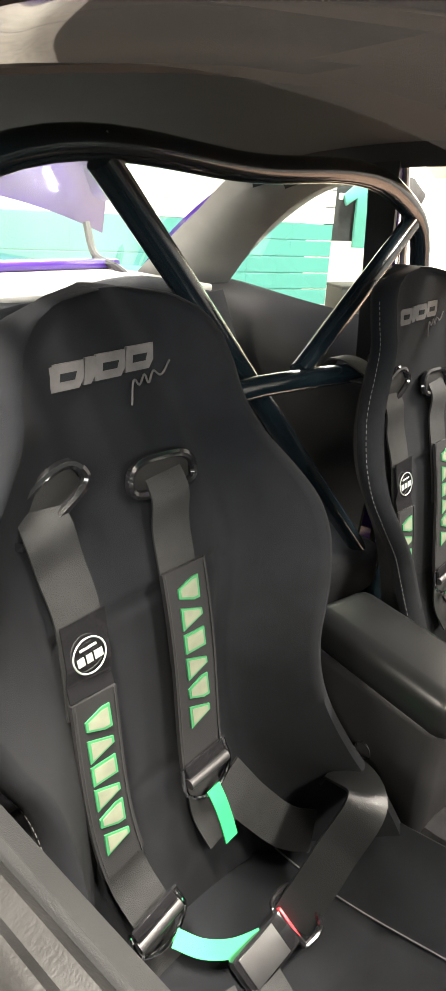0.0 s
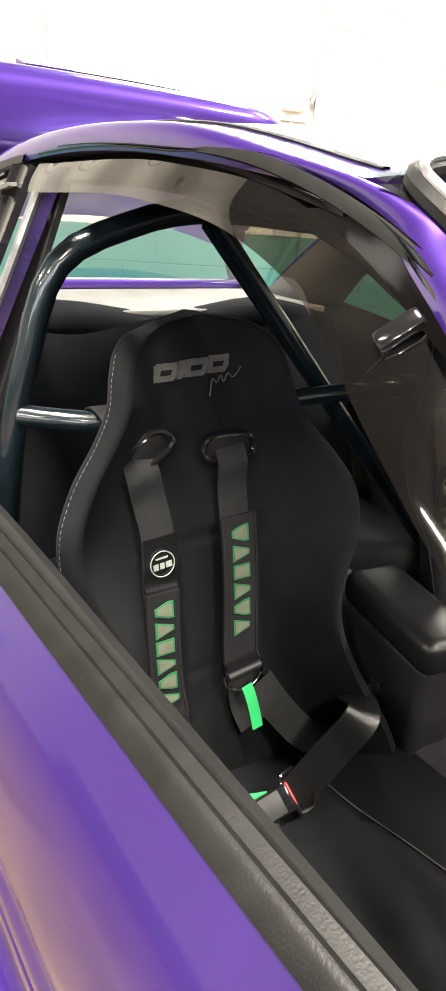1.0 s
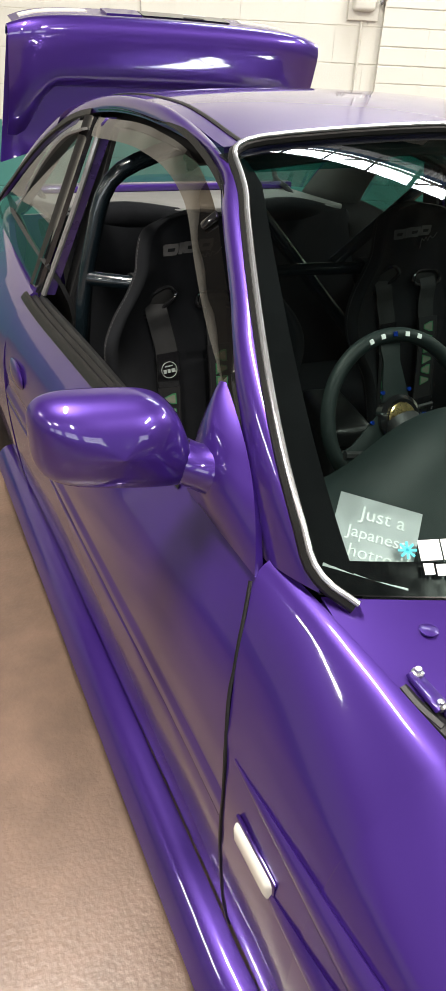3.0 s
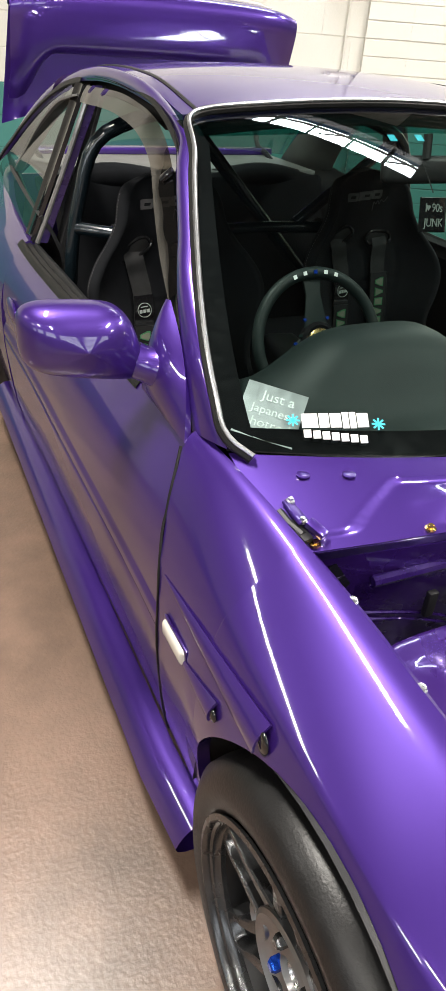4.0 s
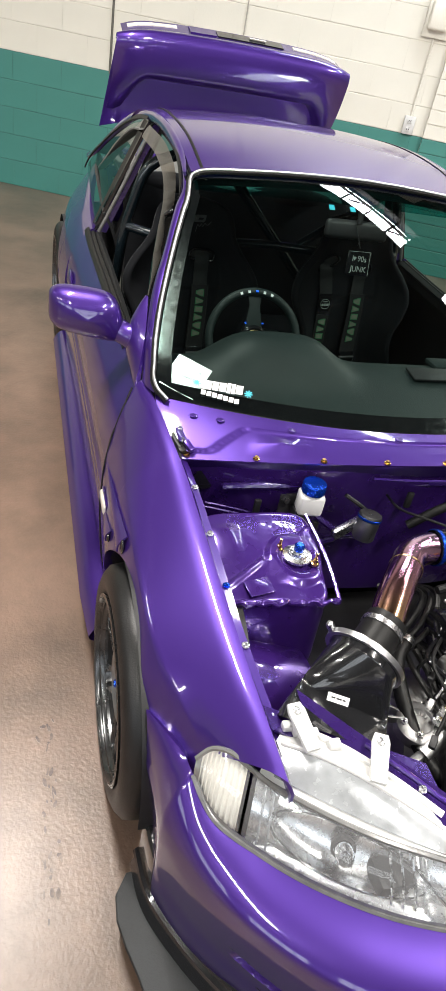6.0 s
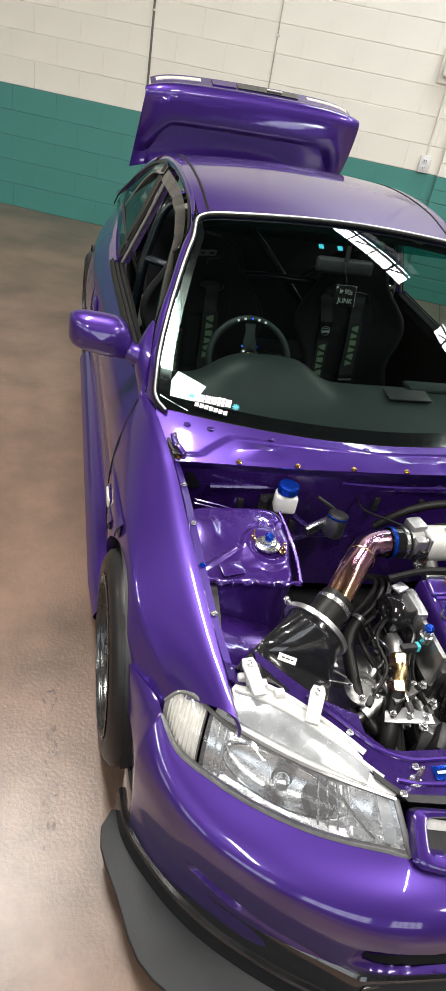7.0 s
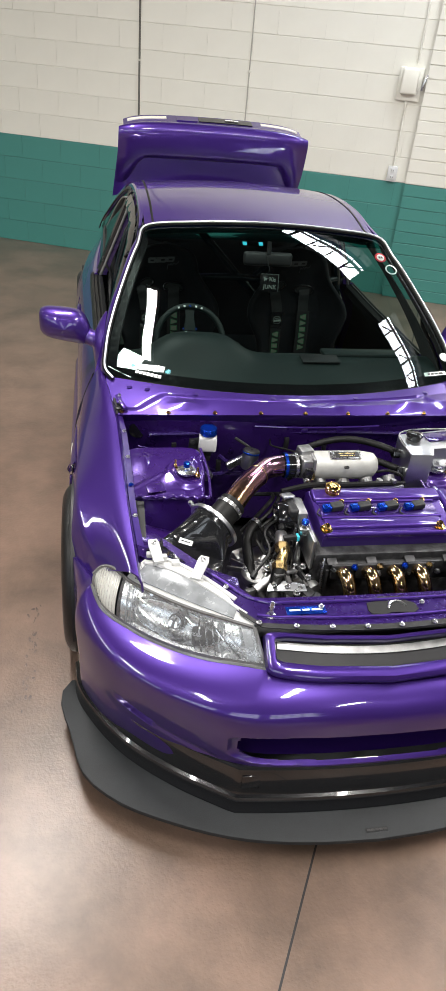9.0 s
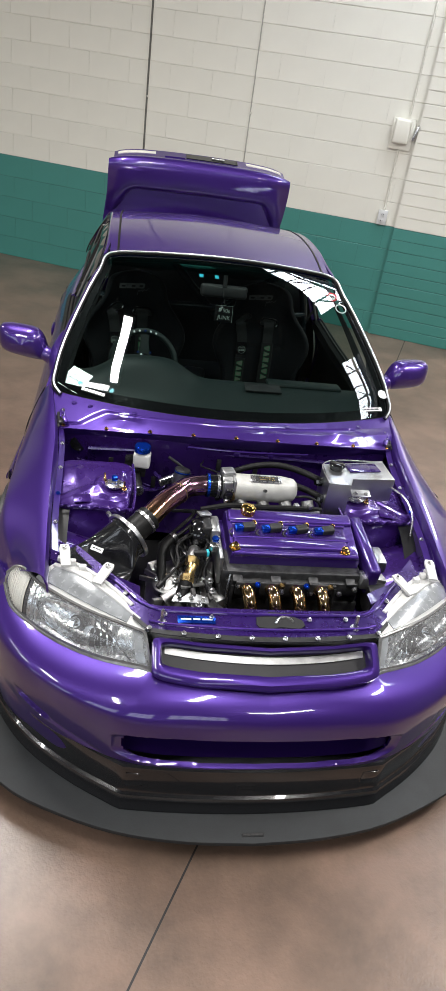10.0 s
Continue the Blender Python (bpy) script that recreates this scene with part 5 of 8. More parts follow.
def wing_mirror(s):
    def fl(bm):
        return bm if s < 0 else mirrored(bm)
    m = new("wing_mirror")
    m.parent = CAR

    # housing, taller towards the car, glass facing back
    def outline(a, k):
        c, si = math.cos(a), math.sin(a)
        px = abs(c) ** (2 / 4.2) * (1 if c > 0 else -1)
        pz = abs(si) ** (2 / 4.2) * (1 if si > 0 else -1)
        x = -0.873 + px * 0.104 * k - 0.024 * pz * max(0, px) * k
        z = 0.892 + (pz * (0.068 + 0.006 * px) - 0.008 * px) * k
        return px, pz, x, z

    def shell(u, v):
        k = (1 - (1 - v / 0.85) ** 3) ** (1 / 2.4) if v < 0.85 else 1 - 0.05 * ((v - 0.85) / 0.15) ** 2
        px, pz, x, z = outline(2 * math.pi * u, k)
        return (x, 0.812 + 0.092 * v - 0.018 * px * k + 0.010 * abs(pz) * (1 - v) * k, z)
    bm = skin(shell, 72, 30, closed=True)
    part("housing", fl(bm), PAINT, m, "purple mirror housing")

    def pane(u, v):
        px, _, x, z = outline(2 * math.pi * u, 0.92 * v)
        return (x, 0.902 - 0.020 * px * v, z)
    part("mirror_glass", fl(skin(pane, 40, 3, closed=True)), CHROME, m)
    part("arm", fl(tube([(-0.808, 0.862, 0.866), (-0.786, 0.852, 0.858), (-0.764, 0.840, 0.850), (-0.735, 0.826, 0.843)], lambda t: 0.033 + 0.008 * abs(2 * t - 1) ** 2, 18)), PAINT, m)
    # thin black ring drawn as the shadow line between arm and foot
    part("arm_joint", fl(tube([(-0.779, 0.848, 0.8555), (-0.777, 0.847, 0.855)], 0.0335, 20)), RUBBER, m)

    # triangular foot in the window's front corner
    def foot(u, v):
        a = Vector((-0.748, 0.664, 0.778)).lerp(Vector((-0.738, 0.90, 0.772)), u)
        t = Vector((-0.692, 0.892, 0.956))
        p = a.lerp(t, v * 0.96)
        return p + Vector((-0.030, -0.004, 0.0)) * math.sin(math.pi * v) ** 0.8 * math.sin(math.pi * 0.86 * u) + Vector((-0.006 - 0.006 * u, 0, 0)) + Vector((0.004, -0.024, 0.012)) * math.sin(math.pi * v) * (1 - u)
    part("foot", fl(thick(skin(foot, 14, 14), 0.012)), PAINT, m)
    ft = [Vector(p) for p in ((-0.728, 0.690, 0.772), (-0.716, 0.888, 0.770), (-0.678, 0.915, 0.950), (-0.686, 0.895, 0.940))]
    bm = bmesh.new()
    bm.faces.new([bm.verts.new(p) for p in ft])
    part("foot_backing", fl(thick(bm, 0.006)), RUBBER, m)
    return m


def boot():
    """Open boot lid with a duck-tail spoiler, standing up behind the rear window."""
    lid = new("boot_lid")
    lid.parent = CAR
    tilt = radians(-20)

    def xf(x, h, d):
        # h: up the lid from the hinge, d: out of its skin (towards the front)
        h = 1.04 * h
        y = 3.16 - d * math.cos(tilt) + h * math.sin(tilt) - 0.06 * (x / 0.6) ** 2 * 0.6
        return Vector((x, y, 0.985 + h * math.cos(tilt) + d * math.sin(tilt)))
    bm = skin(lambda u, v: xf((2 * u - 1) * (0.63 - 0.045 * v), 0.13 * (1 - (2 * u - 1) ** 2) * (1 - v) + (0.49 - 0.07 * abs(2 * u - 1) ** 8) * v, 0.02 + 0.025 * math.sin(math.pi * v) * (1 - (2 * u - 1) ** 2) - 0.02 * abs(2 * u - 1) ** 8), 24, 16)
    part("lid_skin", backed(bm, -0.02), PAINT, lid, "purple boot lid standing open")

    def tail(u, v):
        # section of the duck tail: out of the lid, up, and back
        x = 2 * u - 1
        k = 1 - 0.35 * abs(x) ** 9
        ends = min(1, max(0, (abs(x) - 0.70) / 0.24))
        ends = ends * ends * (3 - 2 * ends)
        prof = spline([(0.285, 0.02), (0.315, 0.075), (0.345, 0.10), (0.42, 0.115), (0.505, 0.105), (0.525, 0.085), (0.52, 0.03), (0.50, 0.0)])
        h, d = prof(v)
        w = 0.605 - 0.012 * v
        droop = 0.018 * x * x + 0.045 * abs(x) ** 8
        low = max(0, 1 - v / 0.42)
        return xf(x * w, h - droop * v - 0.17 * ends * low, 0.02 + d * k)
    part("spoiler", thick(skin(tail, 36, 24), 0.006), PAINT, lid, "purple duck-tail spoiler with blurred reflections")
    # end panel with lamp units and a dark badge strip, now turned upwards
    def end(x, v, lift=0.0):
        return xf(x, 0.522 + lift - 0.045 * abs(x / 0.6) ** 8 - 0.018 * (x / 0.6) ** 2 - 0.018 * v, 0.10 - 0.17 * v)
    part("end_panel", thick(skin(lambda u, v: end((2 * u - 1) * 0.565, v), 30, 5), 0.006), PAINT, lid)
    for s in (-1, 1):
        part("rear_lamp", thick(skin(lambda u, v: end(s * (0.30 + 0.24 * u), 0.62 + 0.20 * v, 0.004), 12, 3), 0.006), LENSW, lid, "pale rear lamp unit in the lid")
    part("badge_strip", thick(skin(lambda u, v: end(-0.10 + 0.34 * u, 0.45 + 0.40 * v, 0.006), 12, 3), 0.010), GLOSS, lid, "dark strip with white lettering bars")
    part("lid_grip", thick(skin(lambda u, v: end(-0.24 + 0.13 * u, 0.40 + 0.45 * v, 0.008), 8, 3), 0.010), PAINT, lid)
    e0, e1 = end(0.06, 0.65, 0.006), end(0.16, 0.65, 0.006)
    part("badge_writing", bars(basis(e0.lerp(e1, 0.5) + Vector((0, 0, 0.006)), e1 - e0, (0, 0.95, 0.1)), [0.018, 0.012, 0.016, 0.014, 0.012], 0.022, 0.003), WHITEL, lid)
    for s in (-1, 1):
        part("lid_hinge", tube([(s * 0.52, 2.80, 0.86), (s * 0.53, 2.92, 0.90), (s * 0.53, 3.03, 0.93), (s * 0.53, 3.07, 1.02)], 0.012, 8), BLACK, lid)
    # rear deck frame and tail, seen over the roof and through the windows
    part("rear_panel", thick(skin(lambda u, v: ((2 * u - 1) * 0.58, 3.36 + 0.03 * (1 - (2 * u - 1) ** 2), 0.25 + 0.50 * v), 8, 4), 0.02), PAINT, CAR)
    part("rear_bumper", thick(skin(lambda u, v: ((2 * u - 1) * 0.68, 3.40 + 0.08 * (1 - (2 * u - 1) ** 4), 0.20 + 0.32 * v), 12, 4), 0.02), PAINT, CAR)
    part("boot_floor", rbox(1.3, 0.75, 0.03, pose(0, 3.0, 0.42), 0.005), CARPET, CAR)
    part("scuttle", rbox(1.16, 0.08, 0.03, pose(0, 3.0, 0.905), 0.01), PAINT, CAR)


def fender_vents():
    for s in (-1, 1):
        def fl(bm):
            return bm if s < 0 else mirrored(bm)

        def blade(u, v):
            # upper blade: a thin wedge from the door gap, broad and hooded ahead
            y = 0.545 - 0.365 * u
            z = 0.603 + 0.026 * u + (v - 0.5) * (0.004 + 0.042 * u)
            lift = 0.013 * u ** 0.8 * math.sin(math.pi * (0.08 + 0.72 * (1 - v))) + 0.002 * u
            return (-(side_x(y, z) + 0.0005 + lift), y, z)

        def low(u, v):
            # lower blade below the indicator
            y = 0.455 - 0.165 * u
            z = 0.520 + 0.040 * u + (v - 0.5) * (0.006 + 0.030 * u)
            return (-(side_x(y, z) + 0.0005 + 0.012 * u * math.sin(math.pi * (0.08 + 0.72 * (1 - v)))), y, z)
        part("fender_vent", fl(thick(skin(blade, 24, 8), 0.004)), PAINT, CAR, "purple vent blade on the fender")
        part("fender_vent", fl(thick(skin(low, 16, 8), 0.004)), PAINT, CAR, "purple vent blade on the fender")
        # flattened black bodies stand for the darkness inside the vent openings
        for y, z, ry, rz in ((0.176, 0.624, 0.014, 0.021), (0.287, 0.556, 0.010, 0.012)):
            p = (-(side_x(y, z) + 0.004), y, z)
            part("vent_mouth", fl(lathe([(0.0, -1.0), (0.7, -0.7), (1.0, 0.0), (0.7, 0.7), (0.0, 1.0)], Matrix.Translation(p) @ Matrix.Diagonal((0.005, ry, rz, 1)), 16)), GLOSS, CAR)
        c = basis((-(side_x(0.458, 0.535)), 0.458, 0.535), (0, -1, 0.06), (0, 0.06, 1))
        part("side_indicator", fl(rbox(0.092, 0.032, 0.020, c, 0.009, 3)), LENSW, CAR, "clear white side indicator")
        part("indicator_base", fl(rbox(0.100, 0.040, 0.006, c, 0.003, 2)), PAINT_IN, CAR)


headlights()
nose_parts()
for side in (-1, 1):
    wing_mirror(side)
boot()
fender_vents()

# ---- engine bay ----


def bolt_on(p, r, material, parent, h=0.006, n=6, normal=(0, 0, 1)):
    m = Matrix.Translation(p) @ Vector((0, 0, 1)).rotation_difference(Vector(normal)).to_matrix().to_4x4()
    return part("bolt", lathe([(r * 1.5, 0), (r * 1.5, h * 0.3), (r, h * 0.35), (r, h), (r * 0.6, h * 1.1), (0, h * 1.1)], m, n), material, parent)


def bay():
    for s in (-1, 1):
        def fl(bm):
            return bm if s < 0 else mirrored(bm)

        def wall(u, v):
            y = -0.44 + 0.84 * u
            xi, zi = fend_in(y)
            x = xi - 0.012 - 0.075 * v ** 1.5 + 0.012 * math.sin(9 * v) * math.sin(7 * u)
            return (-x, y, zi - 0.012 - (zi - 0.30) * v)
        part("inner_fender", fl(skin(wall, 22, 10)), BAYTOP, CAR, "dark purple inner fender with seams")
        part("fender_flange", fl(thick(skin(lambda u, v: (-(fend_in(-0.42 + 0.80 * u)[0] - 0.016 - 0.020 * v), -0.42 + 0.80 * u, fend_in(-0.42 + 0.80 * u)[1] - 0.026 - 0.008 * v), 20, 2), 0.003)), PAINT, CAR)
        for k in range(5):
            y = -0.32 + 0.15 * k
            xi, zi = fend_in(y)
            bolt_on((s * (xi - 0.027), y, zi - 0.029), 0.006, STEEL if k != 2 else BLUEA, CAR)
        # wheel-house bulge ahead of the strut tower

        def house(u, v):
            a = math.pi * (0.05 + 0.9 * u)
            return (-(0.645 - 0.20 * v), -0.14 - 0.19 * math.cos(a) * (1 - 0.15 * v), 0.36 + 0.225 * math.sin(a) * (1 - 0.3 * v))
        part("wheel_house", fl(skin(house, 14, 8)), BAYTOP, CAR)

        # strut tower: a rounded box with a boss round the mount, a slanting bead and a crimped front edge
        def tower(u, v):
            a = 2 * math.pi * u
            c, si = math.cos(a), math.sin(a)
            px = abs(c) ** (2 / 5.5) * (1 if c > 0 else -1)
            py = abs(si) ** (2 / 5.5) * (1 if si > 0 else -1)
            k, z = TOWER(v)
            cx, cy = -0.520, 0.090
            x, y = cx + px * (0.142 - 0.014 * (py < 0) * px) * k, cy + py * 0.135 * k - 0.010 * px * (py < 0) * k
            up = min(1, max(0, (z - 0.64) / 0.02))
            z += 0.16 * (y - cy) * (z > 0.6)
            d = math.hypot(x + 0.452, y - 0.067)
            z += up * 0.010 * (1 - min(1, max(0, (d - 0.062) / 0.014)))
            z -= up * 0.006 * (1 - min(1, max(0, (d - 0.040) / 0.006)))
            line = (x + 0.60) * 0.55 + (y - 0.02) * -0.83
            z += up * 0.007 * math.exp(-(line / 0.007) ** 2) * (1 if d > 0.08 else 0)
            z += up * 0.004 * math.sin(46 * x) * math.exp(-((y + 0.030) / 0.022) ** 2)
            z += up * 0.006 * math.exp(-(((x + 0.605) / 0.030) ** 4 + ((y - 0.13) / 0.045) ** 4))
            return (x, y, z)
        TOWER = curve((0.0, (1.10, 0.30)), (0.16, (1.03, 0.50)), (0.30, (1.0, 0.640)), (0.36, (0.992, 0.655)), (0.42, (0.96, 0.662)), (0.6, (0.70, 0.667)), (0.8, (0.35, 0.671)), (1.0, (0.0, 0.672)))
        part("strut_tower", fl(skin(tower, 96, 90, closed=True)), BAYTOP, CAR, "purple strut tower")
        # crimped flange along the tower's front edge, and seam beads
        edge = [Vector((-0.655 + 0.27 * k / 24, -0.046 - 0.003 * math.sin(k * 1.3) - 0.012 * k / 24, 0.650 + 0.0035 * math.sin(k * 2.1))) for k in range(25)]
        part("tower_flange", fl(tube(edge, lambda t: 0.0065 + 0.002 * math.sin(t * 40), 8, 72)), BAYTOP, CAR)
        part("tower_flange", fl(tube([(-0.384, -0.055, 0.648), (-0.378, 0.02, 0.660), (-0.380, 0.12, 0.676), (-0.388, 0.20, 0.688)], 0.005, 8)), BAYTOP, CAR)
        part("seam_bead", fl(tube([(-0.655, -0.035, 0.662), (-0.660, 0.06, 0.682), (-0.664, 0.20, 0.702)], 0.006, 8)), PAINT_IN, CAR)
        part("tower_plate", fl(rbox(0.060, 0.042, 0.004, pose(-0.560, -0.008, 0.6585, 9, 0, 12), 0.0015)), BAYTOP, CAR)
        for bx, by in ((-0.575, -0.004), (-0.545, -0.010), (-0.62, 0.17), (-0.42, 0.16)):
            part("tower_plug", fl(lathe([(0.009, 0), (0.009, 0.003), (0.006, 0.005), (0, 0.005)], pose(bx, by, 0.664 + 0.16 * (by - 0.09)), 12)), PAINT, CAR)
        c = Vector((s * 0.452, 0.067, 0.675))
        part("strut_mount", lathe([(0.034, 0), (0.034, 0.006), (0.024, 0.010), (0.022, 0.014), (0.010, 0.015), (0.010, 0.026), (0, 0.026)], Matrix.Translation(c), 22), STEEL, CAR)
        part("strut_cap", lathe([(0.011, 0.02), (0.012, 0.034), (0.008, 0.038), (0, 0.038)], Matrix.Translation(c), 12), BLUEA, CAR)
        for dx, dy in ((-0.035, 0.028), (0.035, -0.026)):
            q = c + Vector((dx, dy, -0.002))
            part("strut_stud", lathe([(0.010, 0), (0.010, 0.004), (0.006, 0.006), (0.006, 0.014), (0.0035, 0.015), (0.0035, 0.032), (0, 0.032)], Matrix.Translation(q), 8), GOLD, CAR)
        part("chassis_rail", fl(rbox(0.10, 0.85, 0.10, pose(-0.44, -0.18, 0.36), 0.012)), PAINT_IN, CAR)
    part("firewall", thick(skin(lambda u, v: ((2 * u - 1) * 0.66, 0.335 + 0.10 * (2 * u - 1) ** 2 - 0.035 * v ** 3 + 0.012 * math.sin(7 * u) * math.sin(5 * v), 0.28 + v * (0.475 - 0.05 * (2 * u - 1) ** 2)), 24, 12), 0.006), BAYTOP, CAR, "dark purple firewall")
    part("firewall_rib", tube([(-0.56, 0.352, 0.665), (-0.2, 0.322, 0.69), (0.2, 0.322, 0.69), (0.58, 0.355, 0.66)], 0.010, 8), PAINT_IN, CAR)
    part("firewall_seal", tube([(-0.30, 0.30, 0.60), (-0.25, 0.26, 0.57), (-0.36, 0.25, 0.555), (-0.40, 0.27, 0.58)], 0.009, 8), PAINT_IN, CAR)
    # lines, clips and pressed edges on the firewall
    for k in range(2):
        z = 0.575 + 0.014 * k
        part("brake_line", tube([(-0.60, 0.345, z + 0.03), (-0.48, 0.322, z + 0.01), (-0.40, 0.314, z - 0.02), (-0.33, 0.308, z - 0.05), (-0.10, 0.303, z - 0.06 - 0.01 * k)], 0.003, 6), PAINT_IN, CAR)
    for x, y, z in ((-0.47, 0.312, 0.625), (-0.30, 0.296, 0.56), (-0.14, 0.292, 0.545), (-0.05, 0.288, 0.66), (0.10, 0.288, 0.655)):
        part("line_clip", rbox(0.018, 0.012, 0.050, pose(x, y, z), 0.003), BLACK, CAR)
    for x in (-0.52, -0.44, -0.12, 0.02, 0.16, 0.27):
        part("firewall_plug", lathe([(0.014, 0), (0.014, 0.004), (0.009, 0.006), (0, 0.006)], pose(x, 0.312 + 0.10 * (x / 0.66) ** 2, 0.705, 78), 14), PAINT, CAR)
    part("wiper_stay", tube([(-0.25, 0.275, 0.69), (-0.20, 0.262, 0.66), (-0.16, 0.27, 0.62)], 0.006, 8), BLACK, CAR)
    part("reservoir_bracket", plate([(-0.045, -0.05), (0.040, -0.05), (0.045, 0.02), (0.02, 0.045), (-0.04, 0.035)], 0, 0.006, pose(-0.375, 0.300, 0.635, 80, 0, -4), 0.001), BLACK, CAR, "black pedal bracket plate on the firewall")
    for x, z in ((-0.405, 0.665), (-0.345, 0.660), (-0.405, 0.605), (-0.345, 0.605), (-0.375, 0.585)):
        part("bracket_nut", lathe([(0.012, 0), (0.012, 0.004), (0.008, 0.005), (0.008, 0.012), (0, 0.012)], pose(x, 0.293, z, 80), 6), BLACK, CAR)
    part("master_cylinder", tube([(-0.375, 0.30, 0.600), (-0.365, 0.23, 0.592), (-0.360, 0.185, 0.588)], 0.017, 14), BLACK, CAR)
    part("cylinder_cap", lathe([(0.019, -0.008), (0.021, 0.0), (0.019, 0.010), (0, 0.012)], Matrix.Translation((-0.360, 0.180, 0.5875)) @ Matrix.Rotation(radians(92), 4, 'X'), 14), STEEL, CAR)
    part("throttle_cable", tube([(-0.11, 0.305, 0.665), (-0.13, 0.20, 0.70), (-0.10, 0.11, 0.735), (-0.045, 0.03, 0.755)], 0.0035, 8), RUBBER, CAR)
    part("firewall_edge", tube([(-0.18, 0.285, 0.735), (-0.05, 0.27, 0.737), (0.12, 0.27, 0.737), (0.30, 0.285, 0.735)], 0.004, 8), PAINT, CAR)
    part("bay_floor", rbox(1.2, 1.0, 0.02, pose(0, -0.12, 0.20), 0.002), BLACK, CAR)
    part("front_crossmember", rbox(1.0, 0.06, 0.12, pose(0, -0.585, 0.50), 0.01), BLACK, CAR)
    # solid black disc in place of the shade in a firewall hole
    part("wiring_hole", lathe([(0.032, 0), (0.032, 0.004), (0, 0.004)], pose(-0.60, 0.385, 0.665, 90), 20), GLOSS, CAR)
    part("headlamp_shelf", thick(skin(lambda u, v: (-0.66 + 0.30 * u, -0.30 - 0.16 * u - 0.035 + 0.05 * v, 0.648 - 0.02 * u), 8, 2), 0.006), PAINT_IN, CAR)
    part("headlamp_shelf", thick(skin(lambda u, v: (0.66 - 0.30 * u, -0.30 - 0.16 * u - 0.035 + 0.05 * v, 0.648 - 0.02 * u), 8, 2), 0.006), PAINT_IN, CAR)


def reservoirs():
    r = thing("brake_reservoir", "white plastic brake fluid reservoir with a blue cap", "reservoir")
    part("bottle", rbox(0.066, 0.052, 0.062, pose(-0.347, 0.262, 0.680, 0, 0, -8), 0.010, 3), WHITEP, r)
    part("neck", lathe([(0.028, 0.0), (0.026, 0.012)], pose(-0.347, 0.262, 0.710), 20), WHITEP, r)
    part("cap", lathe([(0.031, 0), (0.031, 0.022), (0.029, 0.025), (0, 0.025)], pose(-0.347, 0.262, 0.716), 28), BLUEA, r, "blue anodised cap")
    part("bracket", rbox(0.05, 0.06, 0.03, pose(-0.355, 0.288, 0.635), 0.006), BLACK, r)
    part("feed_hose", tube([(-0.36, 0.25, 0.65), (-0.40, 0.235, 0.61), (-0.41, 0.25, 0.55)], 0.007, 8), RUBBER, r)
    c = thing("clutch_reservoir", "small aluminium clutch reservoir with a blue cap", "reservoir")
    m = pose(-0.198, 0.205, 0.60, -10, 8, 0)
    part("canister", lathe([(0, 0), (0.026, 0), (0.030, 0.006), (0.030, 0.058), (0.024, 0.062)], m, 24), ALUB, c)
    part("cap", lathe([(0.031, 0.062), (0.031, 0.070), (0.029, 0.074), (0.006, 0.074), (0.005, 0.071), (0, 0.071)], m, 26), BLOCK, c)
    part("cap_ring", lathe([(0.0305, 0.060), (0.032, 0.061), (0.032, 0.066), (0.0305, 0.067)], m, 26), BLUEA, c)
    part("bracket", rbox(0.09, 0.02, 0.03, pose(-0.235, 0.232, 0.615, 0, -20, 15), 0.005), STEEL, c)
    t = thing("coolant_tank", "welded aluminium tank with a black cap beside the engine", "tank")
    bm = plate([(0.335, 0.015), (0.345, 0.165), (0.605, 0.215), (0.612, 0.075), (0.520, 0.065), (0.44, 0.06), (0.42, 0.012)], 0.60, 0.765, bevel=0.004)
    part("body", bm, ALUB, t)
    part("cap", lathe([(0.026, 0.765), (0.026, 0.776), (0.030, 0.777), (0.030, 0.788), (0.026, 0.791), (0, 0.791)], pose(0.39, 0.13, 0), 24), GLOSS, t)
    part("lid_plate", rbox(0.13, 0.06, 0.004, pose(0.50, 0.145, 0.768, 0, 0, 9), 0.001), PAINT_IN, t)
    part("weld", tube([(0.336, 0.016, 0.764), (0.346, 0.164, 0.764), (0.604, 0.214, 0.764)], 0.003, 6), ALU, t)
    part("mount_tab", rbox(0.075, 0.035, 0.004, pose(0.475, 0.040, 0.715, 15, 0, 0), 0.001), ALUB, t)
    for x in (0.455, 0.495):
        bolt_on((x, 0.036, 0.716), 0.007, STEEL, t)
    for y0, z0 in ((0.12, 0.71), (0.06, 0.67)):
        part("hose", tube([(0.345, y0, z0), (0.27, y0 + 0.05, z0 + 0.01), (0.17, y0 + 0.10, z0 + 0.005), (0.04, y0 + 0.11, z0 - 0.03), (-0.05, y0 + 0.12, z0 - 0.10)], 0.013, 10), RUBBER, t)
        part("hose_end", lathe([(0.016, -0.02), (0.018, -0.015), (0.018, 0.02), (0.014, 0.025)], basis((0.335, y0, z0), (0, 1, 0), (0, 0, 1)), 8), GLOSS, t)
    part("drain_line", tube([(0.60, 0.08, 0.73), (0.64, 0.03, 0.72), (0.655, -0.06, 0.69), (0.64, -0.12, 0.64)], 0.004, 6), STEEL, t)


